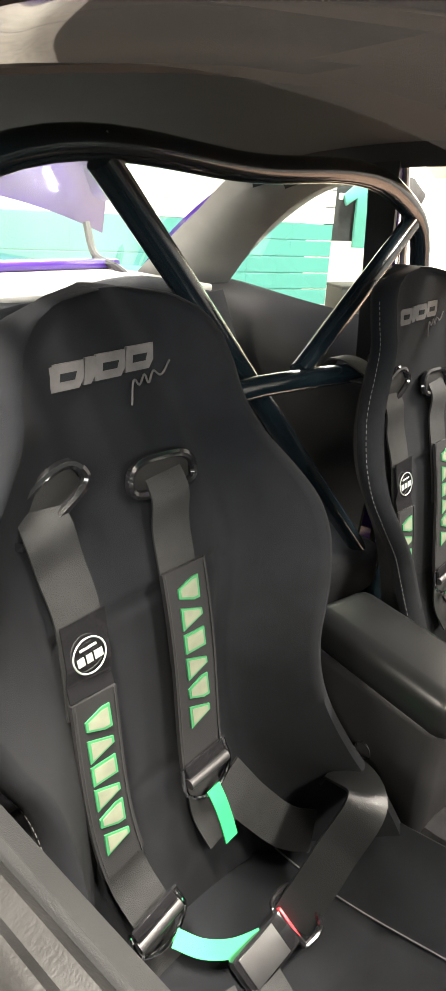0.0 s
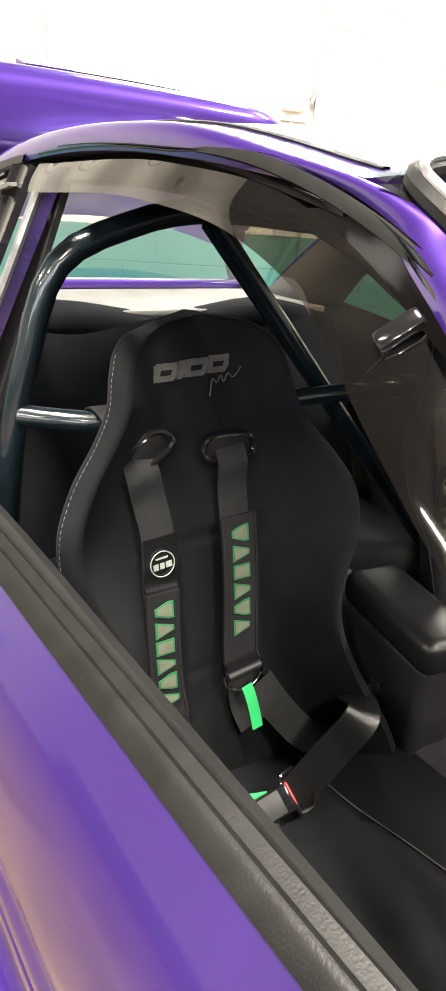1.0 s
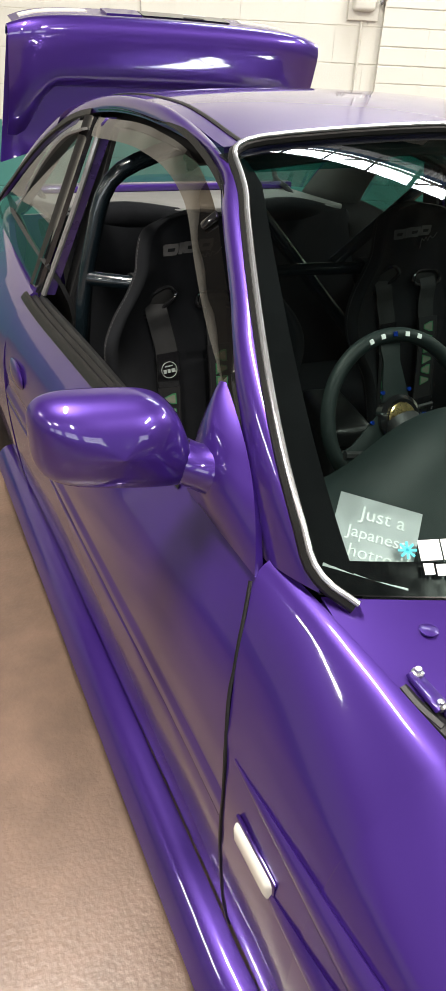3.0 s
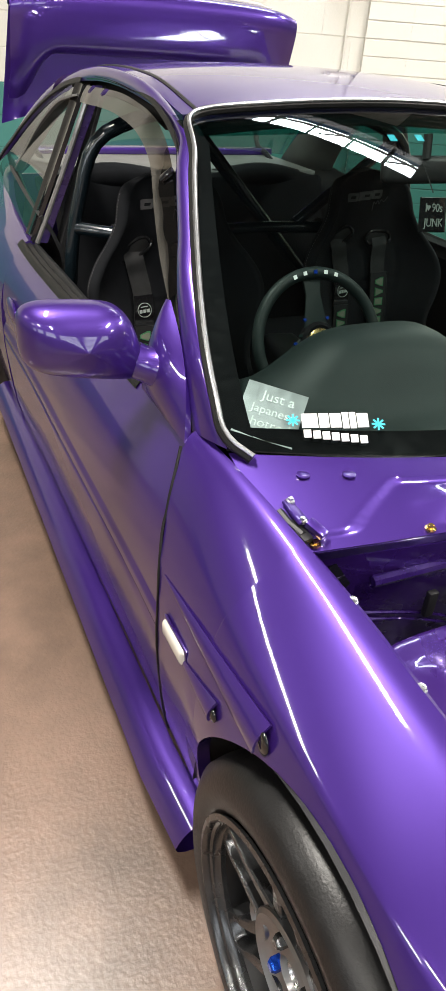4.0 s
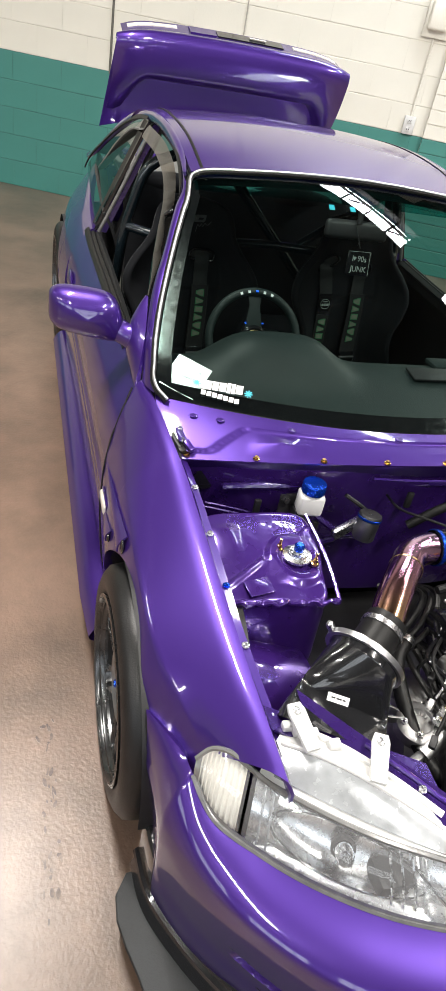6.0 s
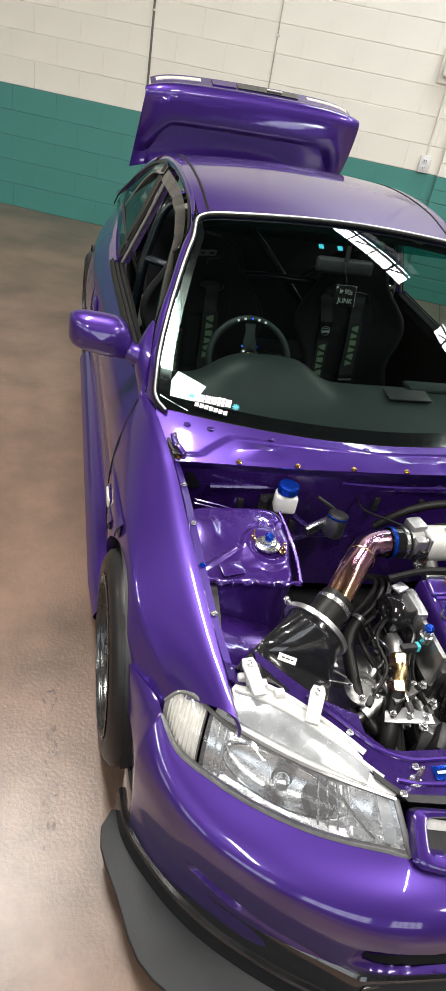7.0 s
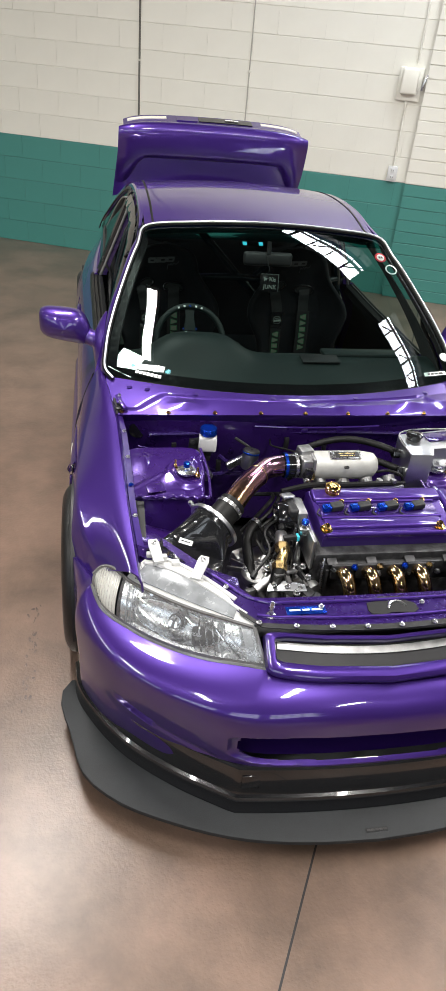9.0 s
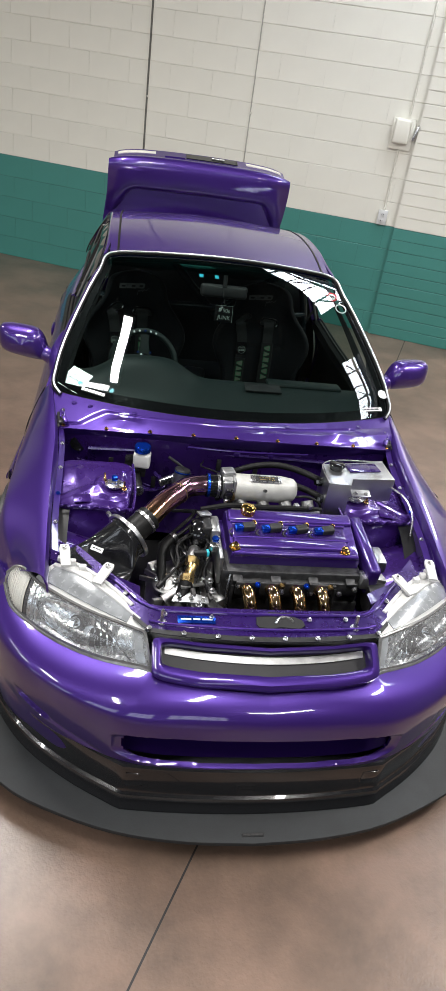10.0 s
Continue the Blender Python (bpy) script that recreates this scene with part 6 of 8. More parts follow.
def intake():
    """Carbon velocity funnel, silicone joiner and heat-tinted pipe to the throttle."""
    a = thing("air_intake", "carbon fibre intake funnel with a heat-tinted titanium pipe", "air intake")
    c0, c1 = Vector((-0.395, -0.222, 0.655)), Vector((-0.330, -0.165, 0.690))
    ax = (c1 - c0).normalized()

    def fun(u, v):
        # round at the ring, a wide flat mouth by the headlamp
        an = 2 * math.pi * u
        r0 = 0.080
        ring = c0 + (Vector((0.60, -0.62, -0.2)).normalized() * math.cos(an) + ax.cross(Vector((0.60, -0.62, -0.2)).normalized()) * math.sin(an)) * r0
        cc, ss = math.cos(an), math.sin(an)
        px = abs(cc) ** 0.55 * (1 if cc > 0 else -1)
        pz = abs(ss) ** 0.75 * (1 if ss > 0 else -1)
        mouth = Vector((-0.500, -0.345, 0.600)) + Vector((0.105, -0.040, -0.024)) * px * 1.0 + Vector((-0.02, -0.035, 0.05)) * -pz * -1
        neck = c0 + (ring - c0) * 0.95 + Vector((-0.012, -0.014, -0.006))
        s = v * v * (3 - 2 * v)
        if v < 0.15:
            return ring.lerp(neck, v / 0.15)
        q = (v - 0.15) / 0.85
        s = q * q * (3 - 2 * q)
        base = neck.lerp(mouth, s)
        return base
    part("funnel", skin(fun, 56, 28, closed=True), CARBON, a, "glossy carbon fibre funnel")
    m = Matrix.Translation(c0) @ Vector((0, 0, 1)).rotation_difference(ax).to_matrix().to_4x4()
    part("ring", lathe([(0.078, -0.004), (0.087, -0.004), (0.088, 0.008), (0.078, 0.012), (0.06, 0.013)], m, 40), ALUB, a, "silver clamp ring")
    part("ring_screw", rbox(0.03, 0.014, 0.014, m @ pose(-0.088, 0.03, 0.004, 0, 0, 20), 0.003), STEEL, a)
    part("label", rbox(0.042, 0.016, 0.001, basis((-0.492, -0.318, 0.668), (0.86, -0.42, -0.06), (0.3, 0.65, 0.6)), 0), PAPER, a, "small white label with bars of writing")
    part("label_writing", bars(basis((-0.492, -0.3185, 0.669), (0.86, -0.42, -0.06), (0.3, 0.65, 0.6)), [0.008, 0.010, 0.006], 0.003, 0.002), BLACK, a)
    part("joiner", tube([c0 + ax * 0.004, c0 + ax * 0.04, c1 + ax * 0.008], 0.045, 24), RUBBER, a)
    for k in (0.018, 0.078):
        part("joiner_clamp", lathe([(0.044, -0.006), (0.0475, -0.006), (0.0475, 0.006), (0.044, 0.006)], m @ pose(0, 0, k), 28), STEEL, a)
    pp = [c1, c1 + Vector((0.055, 0.075, 0.018)), Vector((-0.225, -0.03, 0.713)), Vector((-0.185, 0.015, 0.714)), Vector((-0.135, 0.035, 0.714)), Vector((-0.115, 0.037, 0.714))]
    part("pipe", tube(pp, 0.038, 28, 30), TITAN, a, "heat-tinted titanium pipe, gold to pink")
    part("weld", lathe([(0.0385, -0.002), (0.0395, 0), (0.0385, 0.002)], Matrix.Translation((-0.222, -0.027, 0.713)) @ Vector((0, 0, 1)).rotation_difference(Vector((0.6, 0.75, 0))).to_matrix().to_4x4(), 28), BRASS, a)
    mt = basis((-0.115, 0.037, 0.714), (0, 1, 0), (0, 0, 1))
    part("throttle_joiner", lathe([(0.042, -0.004), (0.042, 0.05)], mt, 28), GLOSS, a)
    for k in (0.004, 0.040):
        part("throttle_clamp", lathe([(0.0425, -0.005), (0.045, -0.005), (0.045, 0.005), (0.0425, 0.005)], mt @ pose(0, 0, k), 28), BLUEA if k < 0.02 else STEEL, a)


def engine():
    e = thing("engine", "four-cylinder engine with a purple valve cover and gold headers", "engine")
    # valve cover: long rounded box with a raised coil trough
    x0, x1, y0, y1 = -0.070, 0.392, -0.298, -0.080
    bm = plate([(x0 + 0.015, y0), (x1, y0 - 0.0), (x1 + 0.012, y1), (x0 + 0.01, y1)], 0.625, 0.688, bevel=0.014)
    part("valve_cover", bm, PAINT, e, "glossy purple valve cover")
    part("cover_flange", plate([(x0, y0 - 0.012), (x1 + 0.012, y0 - 0.012), (x1 + 0.022, y1 + 0.01), (x0, y1 + 0.01)], 0.615, 0.627, bevel=0.003), PAINT, e)
    part("cover_crown", rbox(0.40, 0.045, 0.02, pose(0.155, -0.252, 0.690), 0.009, 3), PAINT, e)
    part("cover_crown", rbox(0.45, 0.055, 0.02, pose(0.172, -0.115, 0.690), 0.009, 3), PAINT, e)
    part("coil_trough", rbox(0.40, 0.060, 0.006, pose(0.16, -0.184, 0.688), 0.003), PAINT_IN, e)
    for yy in (-0.222, -0.148):
        part("trough_edge", tube([(-0.045, yy, 0.690), (0.365, yy, 0.690)], 0.006, 8), PAINT, e)
    part("cover_ledge", tube([(-0.045, -0.290, 0.682), (0.385, -0.290, 0.682)], 0.010, 10), PAINT, e)
    part("timing_cover", rbox(0.045, 0.28, 0.12, pose(0.432, -0.215, 0.625, 0, 0, 2), 0.014, 3), PAINT, e, "purple timing belt cover")
    for k in range(4):
        x = 0.0 + 0.094 * k
        co = part("ignition_coil", rbox(0.044, 0.030, 0.024, pose(x + 0.014, -0.182, 0.703, 0, 0, 10), 0.006, 3), BLACK, e, "black ignition coil with a blue plug")
        part("coil_plug", rbox(0.030, 0.024, 0.020, pose(x - 0.020, -0.188, 0.702, 0, 0, 10), 0.004), BLUEA, co)
        part("coil_wire", tube([(x - 0.045, -0.19, 0.70), (x - 0.055, -0.205, 0.695), (x - 0.045, -0.215, 0.692)], 0.003, 6), BLACK, co)
        bolt_on((x + 0.035, -0.162, 0.700), 0.007, GOLD, e, 0.012)
    for x in (-0.041, 0.341):
        q = part("cover_nut", lathe([(0.020, 0), (0.020, 0.004), (0.013, 0.005), (0.013, 0.014), (0.008, 0.016), (0.007, 0.022), (0, 0.022)], pose(x, -0.272, 0.688), 12), GOLD, e)
    cap = part("oil_cap", lathe([(0.030, 0), (0.030, 0.006), (0.026, 0.007), (0.026, 0.012), (0.031, 0.013), (0.031, 0.030), (0.027, 0.033), (0.012, 0.033), (0, 0.033)], pose(0.019, -0.107, 0.698), 30), GOLD, e, "gold oil filler cap")
    for k in range(8):
        a = 2 * math.pi * k / 8
        part("cap_knurl", rbox(0.008, 0.006, 0.017, pose(0.019 + 0.031 * math.cos(a), -0.107 + 0.031 * math.sin(a), 0.7195, 0, 0, math.degrees(a)), 0.002), GOLD, cap)
    for ob in [cap] + list(cap.children):
        ob.data.transform(Matrix.Translation((0.019, -0.107, 0.696)) @ Matrix.Diagonal((0.80, 0.80, 0.85, 1)) @ Matrix.Translation((-0.019, 0.107, -0.696)))
    lean = Matrix.Translation((0, -0.095, 0.690)) @ Matrix.Rotation(radians(8), 4, 'X') @ Matrix.Translation((0, 0.095, -0.690))
    for ob in e.children_recursive:
        ob.data.transform(lean)
    # head, block, gearbox
    part("cylinder_head", rbox(0.49, 0.25, 0.13, pose(0.16, -0.205, 0.545), 0.012), BLOCK, e)
    part("head_face", rbox(0.46, 0.02, 0.05, pose(0.16, -0.338, 0.560), 0.006), BLOCK, e)
    for k in range(7):
        part("head_casting", rbox(0.036, 0.03, 0.03, pose(-0.03 + 0.065 * k, -0.336, 0.580 - 0.012 * (k % 2), 20), 0.006), BLOCK, e)
    part("block", rbox(0.48, 0.25, 0.26, pose(0.17, -0.215, 0.37), 0.015), BLOCK, e)
    for k in range(9):
        bolt_on((-0.03 + 0.05 * k, -0.364, 0.578 - 0.02 * (k % 2)), 0.007, STEEL, e, 0.012, 6, (0, -1, 0.2))
    for k in range(4):
        x = 0.002 + 0.083 * k
        h = part("header_pipe", tube([(x - 0.006, -0.36, 0.572), (x, -0.395, 0.574), (x + 0.006, -0.428, 0.545), (x + 0.012, -0.438, 0.49), (x + 0.016, -0.425, 0.42), (x + 0.02, -0.40, 0.36)], 0.0215, 20, 24), HEADER, e, "polished gold exhaust header")
        part("header_flange", rbox(0.07, 0.012, 0.055, pose(x - 0.006, -0.366, 0.570), 0.006), BLOCK, h)
        bolt_on((x + 0.03, -0.372, 0.592), 0.007, BLUEA if k % 2 == 0 else BRASS, e, 0.014, 6, (0, -1, 0.3))
    part("gearbox", lathe([(0.0, -0.02), (0.10, -0.02), (0.125, 0.03), (0.13, 0.10), (0.11, 0.17), (0.06, 0.20), (0, 0.20)], basis((-0.12, -0.24, 0.42), (0, 1, 0), (0, 0, 1)) @ Matrix.Rotation(math.pi, 4, 'X'), 18), ALU, e, "grimy cast gearbox housing")
    rnd = random.Random(5)
    for k in range(16):
        x, y = -0.30 + 0.22 * rnd.random(), -0.45 + 0.26 * rnd.random()
        part("gearbox_casting", rbox(0.03 + 0.05 * rnd.random(), 0.02 + 0.05 * rnd.random(), 0.04 + 0.06 * rnd.random(), pose(x, y, 0.44 + 0.10 * rnd.random(), rnd.uniform(-20, 20), rnd.uniform(-20, 20), rnd.uniform(0, 60)), 0.006), ALU if k % 3 else BLOCK, e)
    for k in range(10):
        x, y = -0.28 + 0.20 * rnd.random(), -0.44 + 0.18 * rnd.random()
        bolt_on((x, y, 0.54 + 0.02 * rnd.random()), 0.008, STEEL, e, 0.014)
    part("clutch_slave", tube([(-0.27, -0.36, 0.50), (-0.21, -0.33, 0.525), (-0.17, -0.32, 0.53)], 0.020, 14), ALU, e)
    part("gear_bracket", plate([(-0.05, -0.04), (0.05, -0.03), (0.04, 0.05), (-0.03, 0.04)], 0, 0.006, pose(-0.185, -0.33, 0.555, -12, 8, 20), 0.001), ALU, e)
    part("end_plate", rbox(0.015, 0.20, 0.11, pose(-0.088, -0.22, 0.60), 0.006), ALU, e)
    # distributor-side coil pack and thermostat housing
    d = part("distributor", lathe([(0, 0), (0.048, 0), (0.052, 0.01), (0.052, 0.045), (0.044, 0.055), (0.044, 0.06)], basis((-0.175, -0.150, 0.630), (0, 1, 0), (0, 0, 1)), 22), GLOSS, e, "black distributor with a square cap")
    part("distributor_cap", rbox(0.035, 0.085, 0.085, pose(-0.128, -0.150, 0.640, 0, 0, 4), 0.010, 3), BLACK, d)
    part("distributor_mount", rbox(0.035, 0.10, 0.09, pose(-0.098, -0.150, 0.632), 0.010), ALU, d)
    part("cap_lug", rbox(0.05, 0.03, 0.008, pose(-0.135, -0.115, 0.690, 0, 10, 30), 0.003), ALUB, d)
    part("sensor", lathe([(0.018, 0), (0.018, 0.02), (0.013, 0.022), (0.013, 0.035), (0.009, 0.036), (0, 0.036)], pose(-0.105, -0.245, 0.635), 12), STEEL, e)
    part("sensor_cap", lathe([(0.012, 0.035), (0.013, 0.045), (0.008, 0.05), (0, 0.05)], pose(-0.105, -0.245, 0.635), 8), BLUEA, e)
    part("connector", rbox(0.05, 0.018, 0.018, pose(-0.150, -0.262, 0.628, 0, 0, 6), 0.004), BLACK, e)
    part("connector_ring", rbox(0.010, 0.020, 0.020, pose(-0.128, -0.260, 0.628, 0, 0, 6), 0.003), CYAN, e)
    part("water_neck", tube([(-0.165, -0.205, 0.595), (-0.172, -0.245, 0.608), (-0.178, -0.27, 0.605)], 0.021, 16), ALU, e)
    f = part("brass_elbow", tube([(-0.178, -0.272, 0.604), (-0.182, -0.305, 0.600), (-0.196, -0.335, 0.578)], 0.017, 14), BRASS, e, "brass hose elbow")
    for q, r in (((-0.179, -0.280, 0.604), 0.024), ((-0.197, -0.338, 0.575), 0.024)):
        part("hex_nut", lathe([(r, -0.012), (r, 0.012), (r * 0.8, 0.014)], Matrix.Translation(q) @ Vector((0, 0, 1)).rotation_difference(Vector((-0.1, -0.8, -0.4))).to_matrix().to_4x4(), 6), BRASS, f)
    part("braided_hose", tube([(-0.198, -0.342, 0.572), (-0.215, -0.38, 0.535), (-0.235, -0.43, 0.50), (-0.245, -0.47, 0.42)], 0.021, 14), RUBBER, e)
    # intake plenum and throttle body
    m = basis((-0.062, 0.037, 0.714), (0, 1, 0), (0, 0, 1))
    part("throttle_body", lathe([(0.030, 0), (0.044, 0.0), (0.046, 0.01), (0.046, 0.045), (0.040, 0.05)], m, 24), ALU, e)
    part("throttle_flange", rbox(0.012, 0.102, 0.102, pose(-0.020, 0.037, 0.714), 0.005), ALU, e)
    for dy, dz in ((-0.04, -0.04), (-0.04, 0.04), (0.04, -0.04), (0.04, 0.04)):
        bolt_on((-0.028, 0.037 + dy, 0.714 + dz), 0.006, STEEL, e, 0.012, 6, (-1, 0, 0))
    part("throttle_sensor", rbox(0.030, 0.022, 0.042, pose(-0.040, -0.014, 0.712, 0, 12, 0), 0.005), GLOSS, e)
    part("throttle_spring", tube([(-0.046 + 0.010 * math.cos(k * 0.9), -0.016 - 0.0009 * k, 0.690 + 0.010 * math.sin(k * 0.9)) for k in range(28)], 0.0015, 5), STEEL, e)
    part("throttle_linkage", rbox(0.035, 0.03, 0.05, pose(-0.045, 0.00, 0.735), 0.008), ALU, e)
    part("throttle_cam", lathe([(0.020, 0), (0.020, 0.008), (0.006, 0.009), (0, 0.009)], pose(-0.035, -0.012, 0.70, 90), 16), BRASS, e)
    part("idle_valve", rbox(0.05, 0.05, 0.03, pose(-0.04, 0.055, 0.760, 0, 0, 10), 0.008), ALU, e)
    part("plenum", lathe([(0, 0.04), (0.046, 0.04), (0.050, 0.05), (0.050, 0.22), (0.042, 0.268), (0.030, 0.28), (0, 0.283)], m, 30), PLEN, e, "pale cast alloy intake plenum")
    pl = part("plenum_plate", rbox(0.115, 0.036, 0.004, pose(0.095, 0.022, 0.7625, 12), 0.001), STEEL, e, "metal name plate with bars of writing")
    part("plate_field", rbox(0.085, 0.024, 0.002, pose(0.10, 0.0215, 0.7645, 12), 0.0005), BLACK, pl)
    part("plate_writing", bars(pose(0.10, 0.026, 0.7665, 12), [0.018, 0.022, 0.012], 0.005, 0.004), BRASS, pl)
    part("plate_writing", bars(pose(0.10, 0.016, 0.7645, 12), [0.03, 0.02], 0.004, 0.004), BRASS, pl)
    part("vacuum_nipple", tube([(0.09, -0.015, 0.735), (0.09, -0.032, 0.745)], 0.006, 8), BLACK, e)
    for k in range(4):
        x = 0.01 + 0.085 * k
        part("intake_runner", tube([(x, 0.02, 0.68), (x + 0.01, -0.02, 0.63), (x + 0.01, -0.08, 0.59)], 0.024, 14), ALU, e)
    part("fuel_rail", tube([(-0.03, -0.055, 0.672), (0.30, -0.045, 0.672)], 0.009, 8), ALUB, e)
    part("vacuum_hose", tube([(0.21, 0.01, 0.70), (0.26, -0.01, 0.715), (0.30, -0.02, 0.70), (0.315, -0.01, 0.66)], 0.005, 8), RUBBER, e)
    part("plug_loom", tube([(-0.14, -0.06, 0.67), (-0.05, -0.05, 0.685), (0.10, -0.055, 0.69), (0.24, -0.05, 0.69), (0.31, -0.03, 0.675)], 0.010, 8), RUBBER, e)
    for k in range(3):
        part("loom_clip", rbox(0.018, 0.022, 0.016, pose(0.16 + 0.05 * k, -0.045, 0.697, 0, 0, 12 * k), 0.004), ALU, e)
    # hoses and cables round the gearbox
    part("radiator_hose", tube([(-0.225, -0.13, 0.60), (-0.265, -0.17, 0.58), (-0.275, -0.25, 0.54), (-0.265, -0.35, 0.50), (-0.20, -0.46, 0.46)], 0.017, 12), RUBBER, e)
    part("hose_clamp", lathe([(0.020, -0.007), (0.020, 0.007)], Matrix.Translation((-0.235, -0.138, 0.597)) @ Vector((0, 0, 1)).rotation_difference(Vector((-0.7, -0.6, -0.3))).to_matrix().to_4x4(), 14), STEEL, e)
    for k in range(6):
        a = rnd.uniform(-0.30, -0.16)
        part("cable", tube([(a, -0.10 - 0.02 * k, 0.56 + 0.01 * k), (a - 0.03 + 0.06 * rnd.random(), -0.20, 0.57 + 0.02 * rnd.random()), (a + 0.02, -0.32, 0.54), (a + 0.05 * rnd.random(), -0.46, 0.44)], 0.004 + 0.005 * rnd.random(), 8), RUBBER, e)
    for k in range(3):
        part("cable", tube([(-0.23 + 0.04 * k, 0.03, 0.60), (-0.16 + 0.02 * k, -0.04, 0.64), (-0.21 + 0.03 * k, -0.10, 0.62), (-0.28, -0.13 - 0.02 * k, 0.56)], 0.007, 8), RUBBER, e)
    # loom branches with plugs over the gearbox
    rn = random.Random(31)
    for k in range(9):
        a, b = Vector((-0.13 - 0.02 * rn.random(), -0.06 - 0.10 * rn.random(), 0.615 + 0.03 * rn.random())), Vector((rn.uniform(-0.31, -0.12), rn.uniform(-0.40, -0.22), rn.uniform(0.54, 0.585)))
        c = a.lerp(b, 0.35) + Vector((rn.uniform(-0.05, 0.03), rn.uniform(-0.03, 0.03), rn.uniform(0.01, 0.035)))
        d = a.lerp(b, 0.72) + Vector((rn.uniform(-0.04, 0.04), 0, rn.uniform(-0.01, 0.03)))
        w = part("loom_branch", tube([a, c, d, b], rn.uniform(0.0025, 0.006), 8), GLOSS if k % 3 else RUBBER, e)
        m = basis(b, (d - b).normalized(), (0, 0.3, 1))
        part("plug", rbox(0.026, 0.016, 0.014, m, 0.003), (BLACK, GREYL, BLACK, ALU)[k % 4], w)
    for k in range(5):
        x, y, z = rn.uniform(-0.24, -0.12), rn.uniform(-0.40, -0.16), rn.uniform(0.50, 0.545)
        part("housing_lug", lathe([(0.018, -0.03), (0.018, 0.0), (0.012, 0.003), (0.008, 0.003), (0.008, 0.010), (0, 0.010)], pose(x, y, z, rn.uniform(-25, 25), rn.uniform(-25, 25), 0), 12), ALU, e)
    # castings, ribs and brackets on the gearbox and below the cover
    for k in range(7):
        a = radians(-70 + 24 * k)
        part("gearbox_rib", rbox(0.006, 0.085, 0.020, pose(-0.255, -0.300, 0.520, 0, 0, 0) @ Matrix.Rotation(a, 4, 'Z') @ pose(0, 0.055, 0.004), 0.002), ALU, e)
    part("gearbox_boss", lathe([(0.050, -0.02), (0.050, 0.010), (0.042, 0.016), (0.030, 0.016), (0.026, 0.010), (0, 0.010)], pose(-0.255, -0.300, 0.520, 8, -6, 0), 26), ALU, e)
    for k in range(6):
        a = 2 * math.pi * k / 6
        bolt_on((-0.255 + 0.040 * math.cos(a), -0.300 + 0.040 * math.sin(a), 0.535), 0.005, STEEL, e, 0.010)
    part("shift_bracket", plate([(-0.060, -0.015), (0.060, -0.012), (0.055, 0.012), (0.0, 0.026), (-0.055, 0.014)], 0, 0.005, pose(-0.185, -0.405, 0.545, 14, -6, -12), 0.001), ALUB, e)
    for dx in (-0.04, 0.0, 0.04):
        bolt_on((-0.185 + dx, -0.405 - 0.2 * dx, 0.553), 0.006, STEEL, e, 0.010)
    for k in range(4):
        part("head_rib", rbox(0.010, 0.020, 0.075, pose(-0.045 + 0.118 * k, -0.345, 0.530), 0.003), BLOCK, e)
    part("dipstick", tube([(-0.055, -0.335, 0.60), (-0.062, -0.352, 0.56), (-0.058, -0.365, 0.46)], 0.004, 8), STEEL, e)
    part("alternator", lathe([(0, 0), (0.05, 0), (0.055, 0.01), (0.055, 0.06), (0.045, 0.07), (0, 0.07)], basis((0.425, -0.35, 0.53), (0, 1, 0), (0, 0, 1)), 20), BLACK, e)
    part("alternator_pulley", lathe([(0.02, 0), (0.035, 0.004), (0.032, 0.014), (0.035, 0.024), (0.01, 0.026), (0, 0.026)], basis((0.50, -0.35, 0.53), (0, 1, 0), (0, 0, 1)), 20), STEEL, e)
    part("engine_mount", rbox(0.07, 0.10, 0.05, pose(0.475, -0.22, 0.60), 0.010), ALUB, e)
    part("mount_bracket", rbox(0.10, 0.05, 0.05, pose(0.44, -0.315, 0.58, 0, 12, 10), 0.008), ALU, e)


bay()
reservoirs()
intake()
engine()

# ---- cabin ----


SEAT_LEAN = curve((0.20, 1.585), (0.40, 1.632), (0.63, 1.675), (0.80, 1.712), (0.95, 1.730), (1.04, 1.76))
SEAT_HALF = curve((0.20, 0.275), (0.32, 0.250), (0.42, 0.212), (0.50, 0.198), (0.57, 0.208), (0.63, 0.238), (0.69, 0.258), (0.74, 0.252), (0.79, 0.222), (0.84, 0.180), (0.89, 0.150), (0.94, 0.138), (0.975, 0.122), (1.0, 0.092), (1.012, 0.060), (1.018, 0.02))
SEAT_WING = curve((0.20, 0.20), (0.35, 0.16), (0.5, 0.10), (0.65, 0.085), (0.74, 0.070), (0.83, 0.040), (0.92, 0.022), (1.02, 0.008))


def seat_front(q, z):
    """The padded face of the backrest: x beside the middle, and y."""
    f = max(0, abs(q) - 0.50) / 0.50
    y = SEAT_LEAN(z) - SEAT_WING(z) * f ** 1.7 + 0.006 * (1 - q * q)
    y += 0.006 * math.exp(-((abs(q) - 0.52) / 0.03) ** 2) * min(1, max(0, (0.80 - z) / 0.05))
    if abs(q) < 0.52:
        y += 0.007 * math.exp(-((z - 0.668 - 0.02 * q) / 0.005) ** 2) + 0.006 * math.exp(-((z - 0.43) / 0.005) ** 2)
    return q * SEAT_HALF(z), y


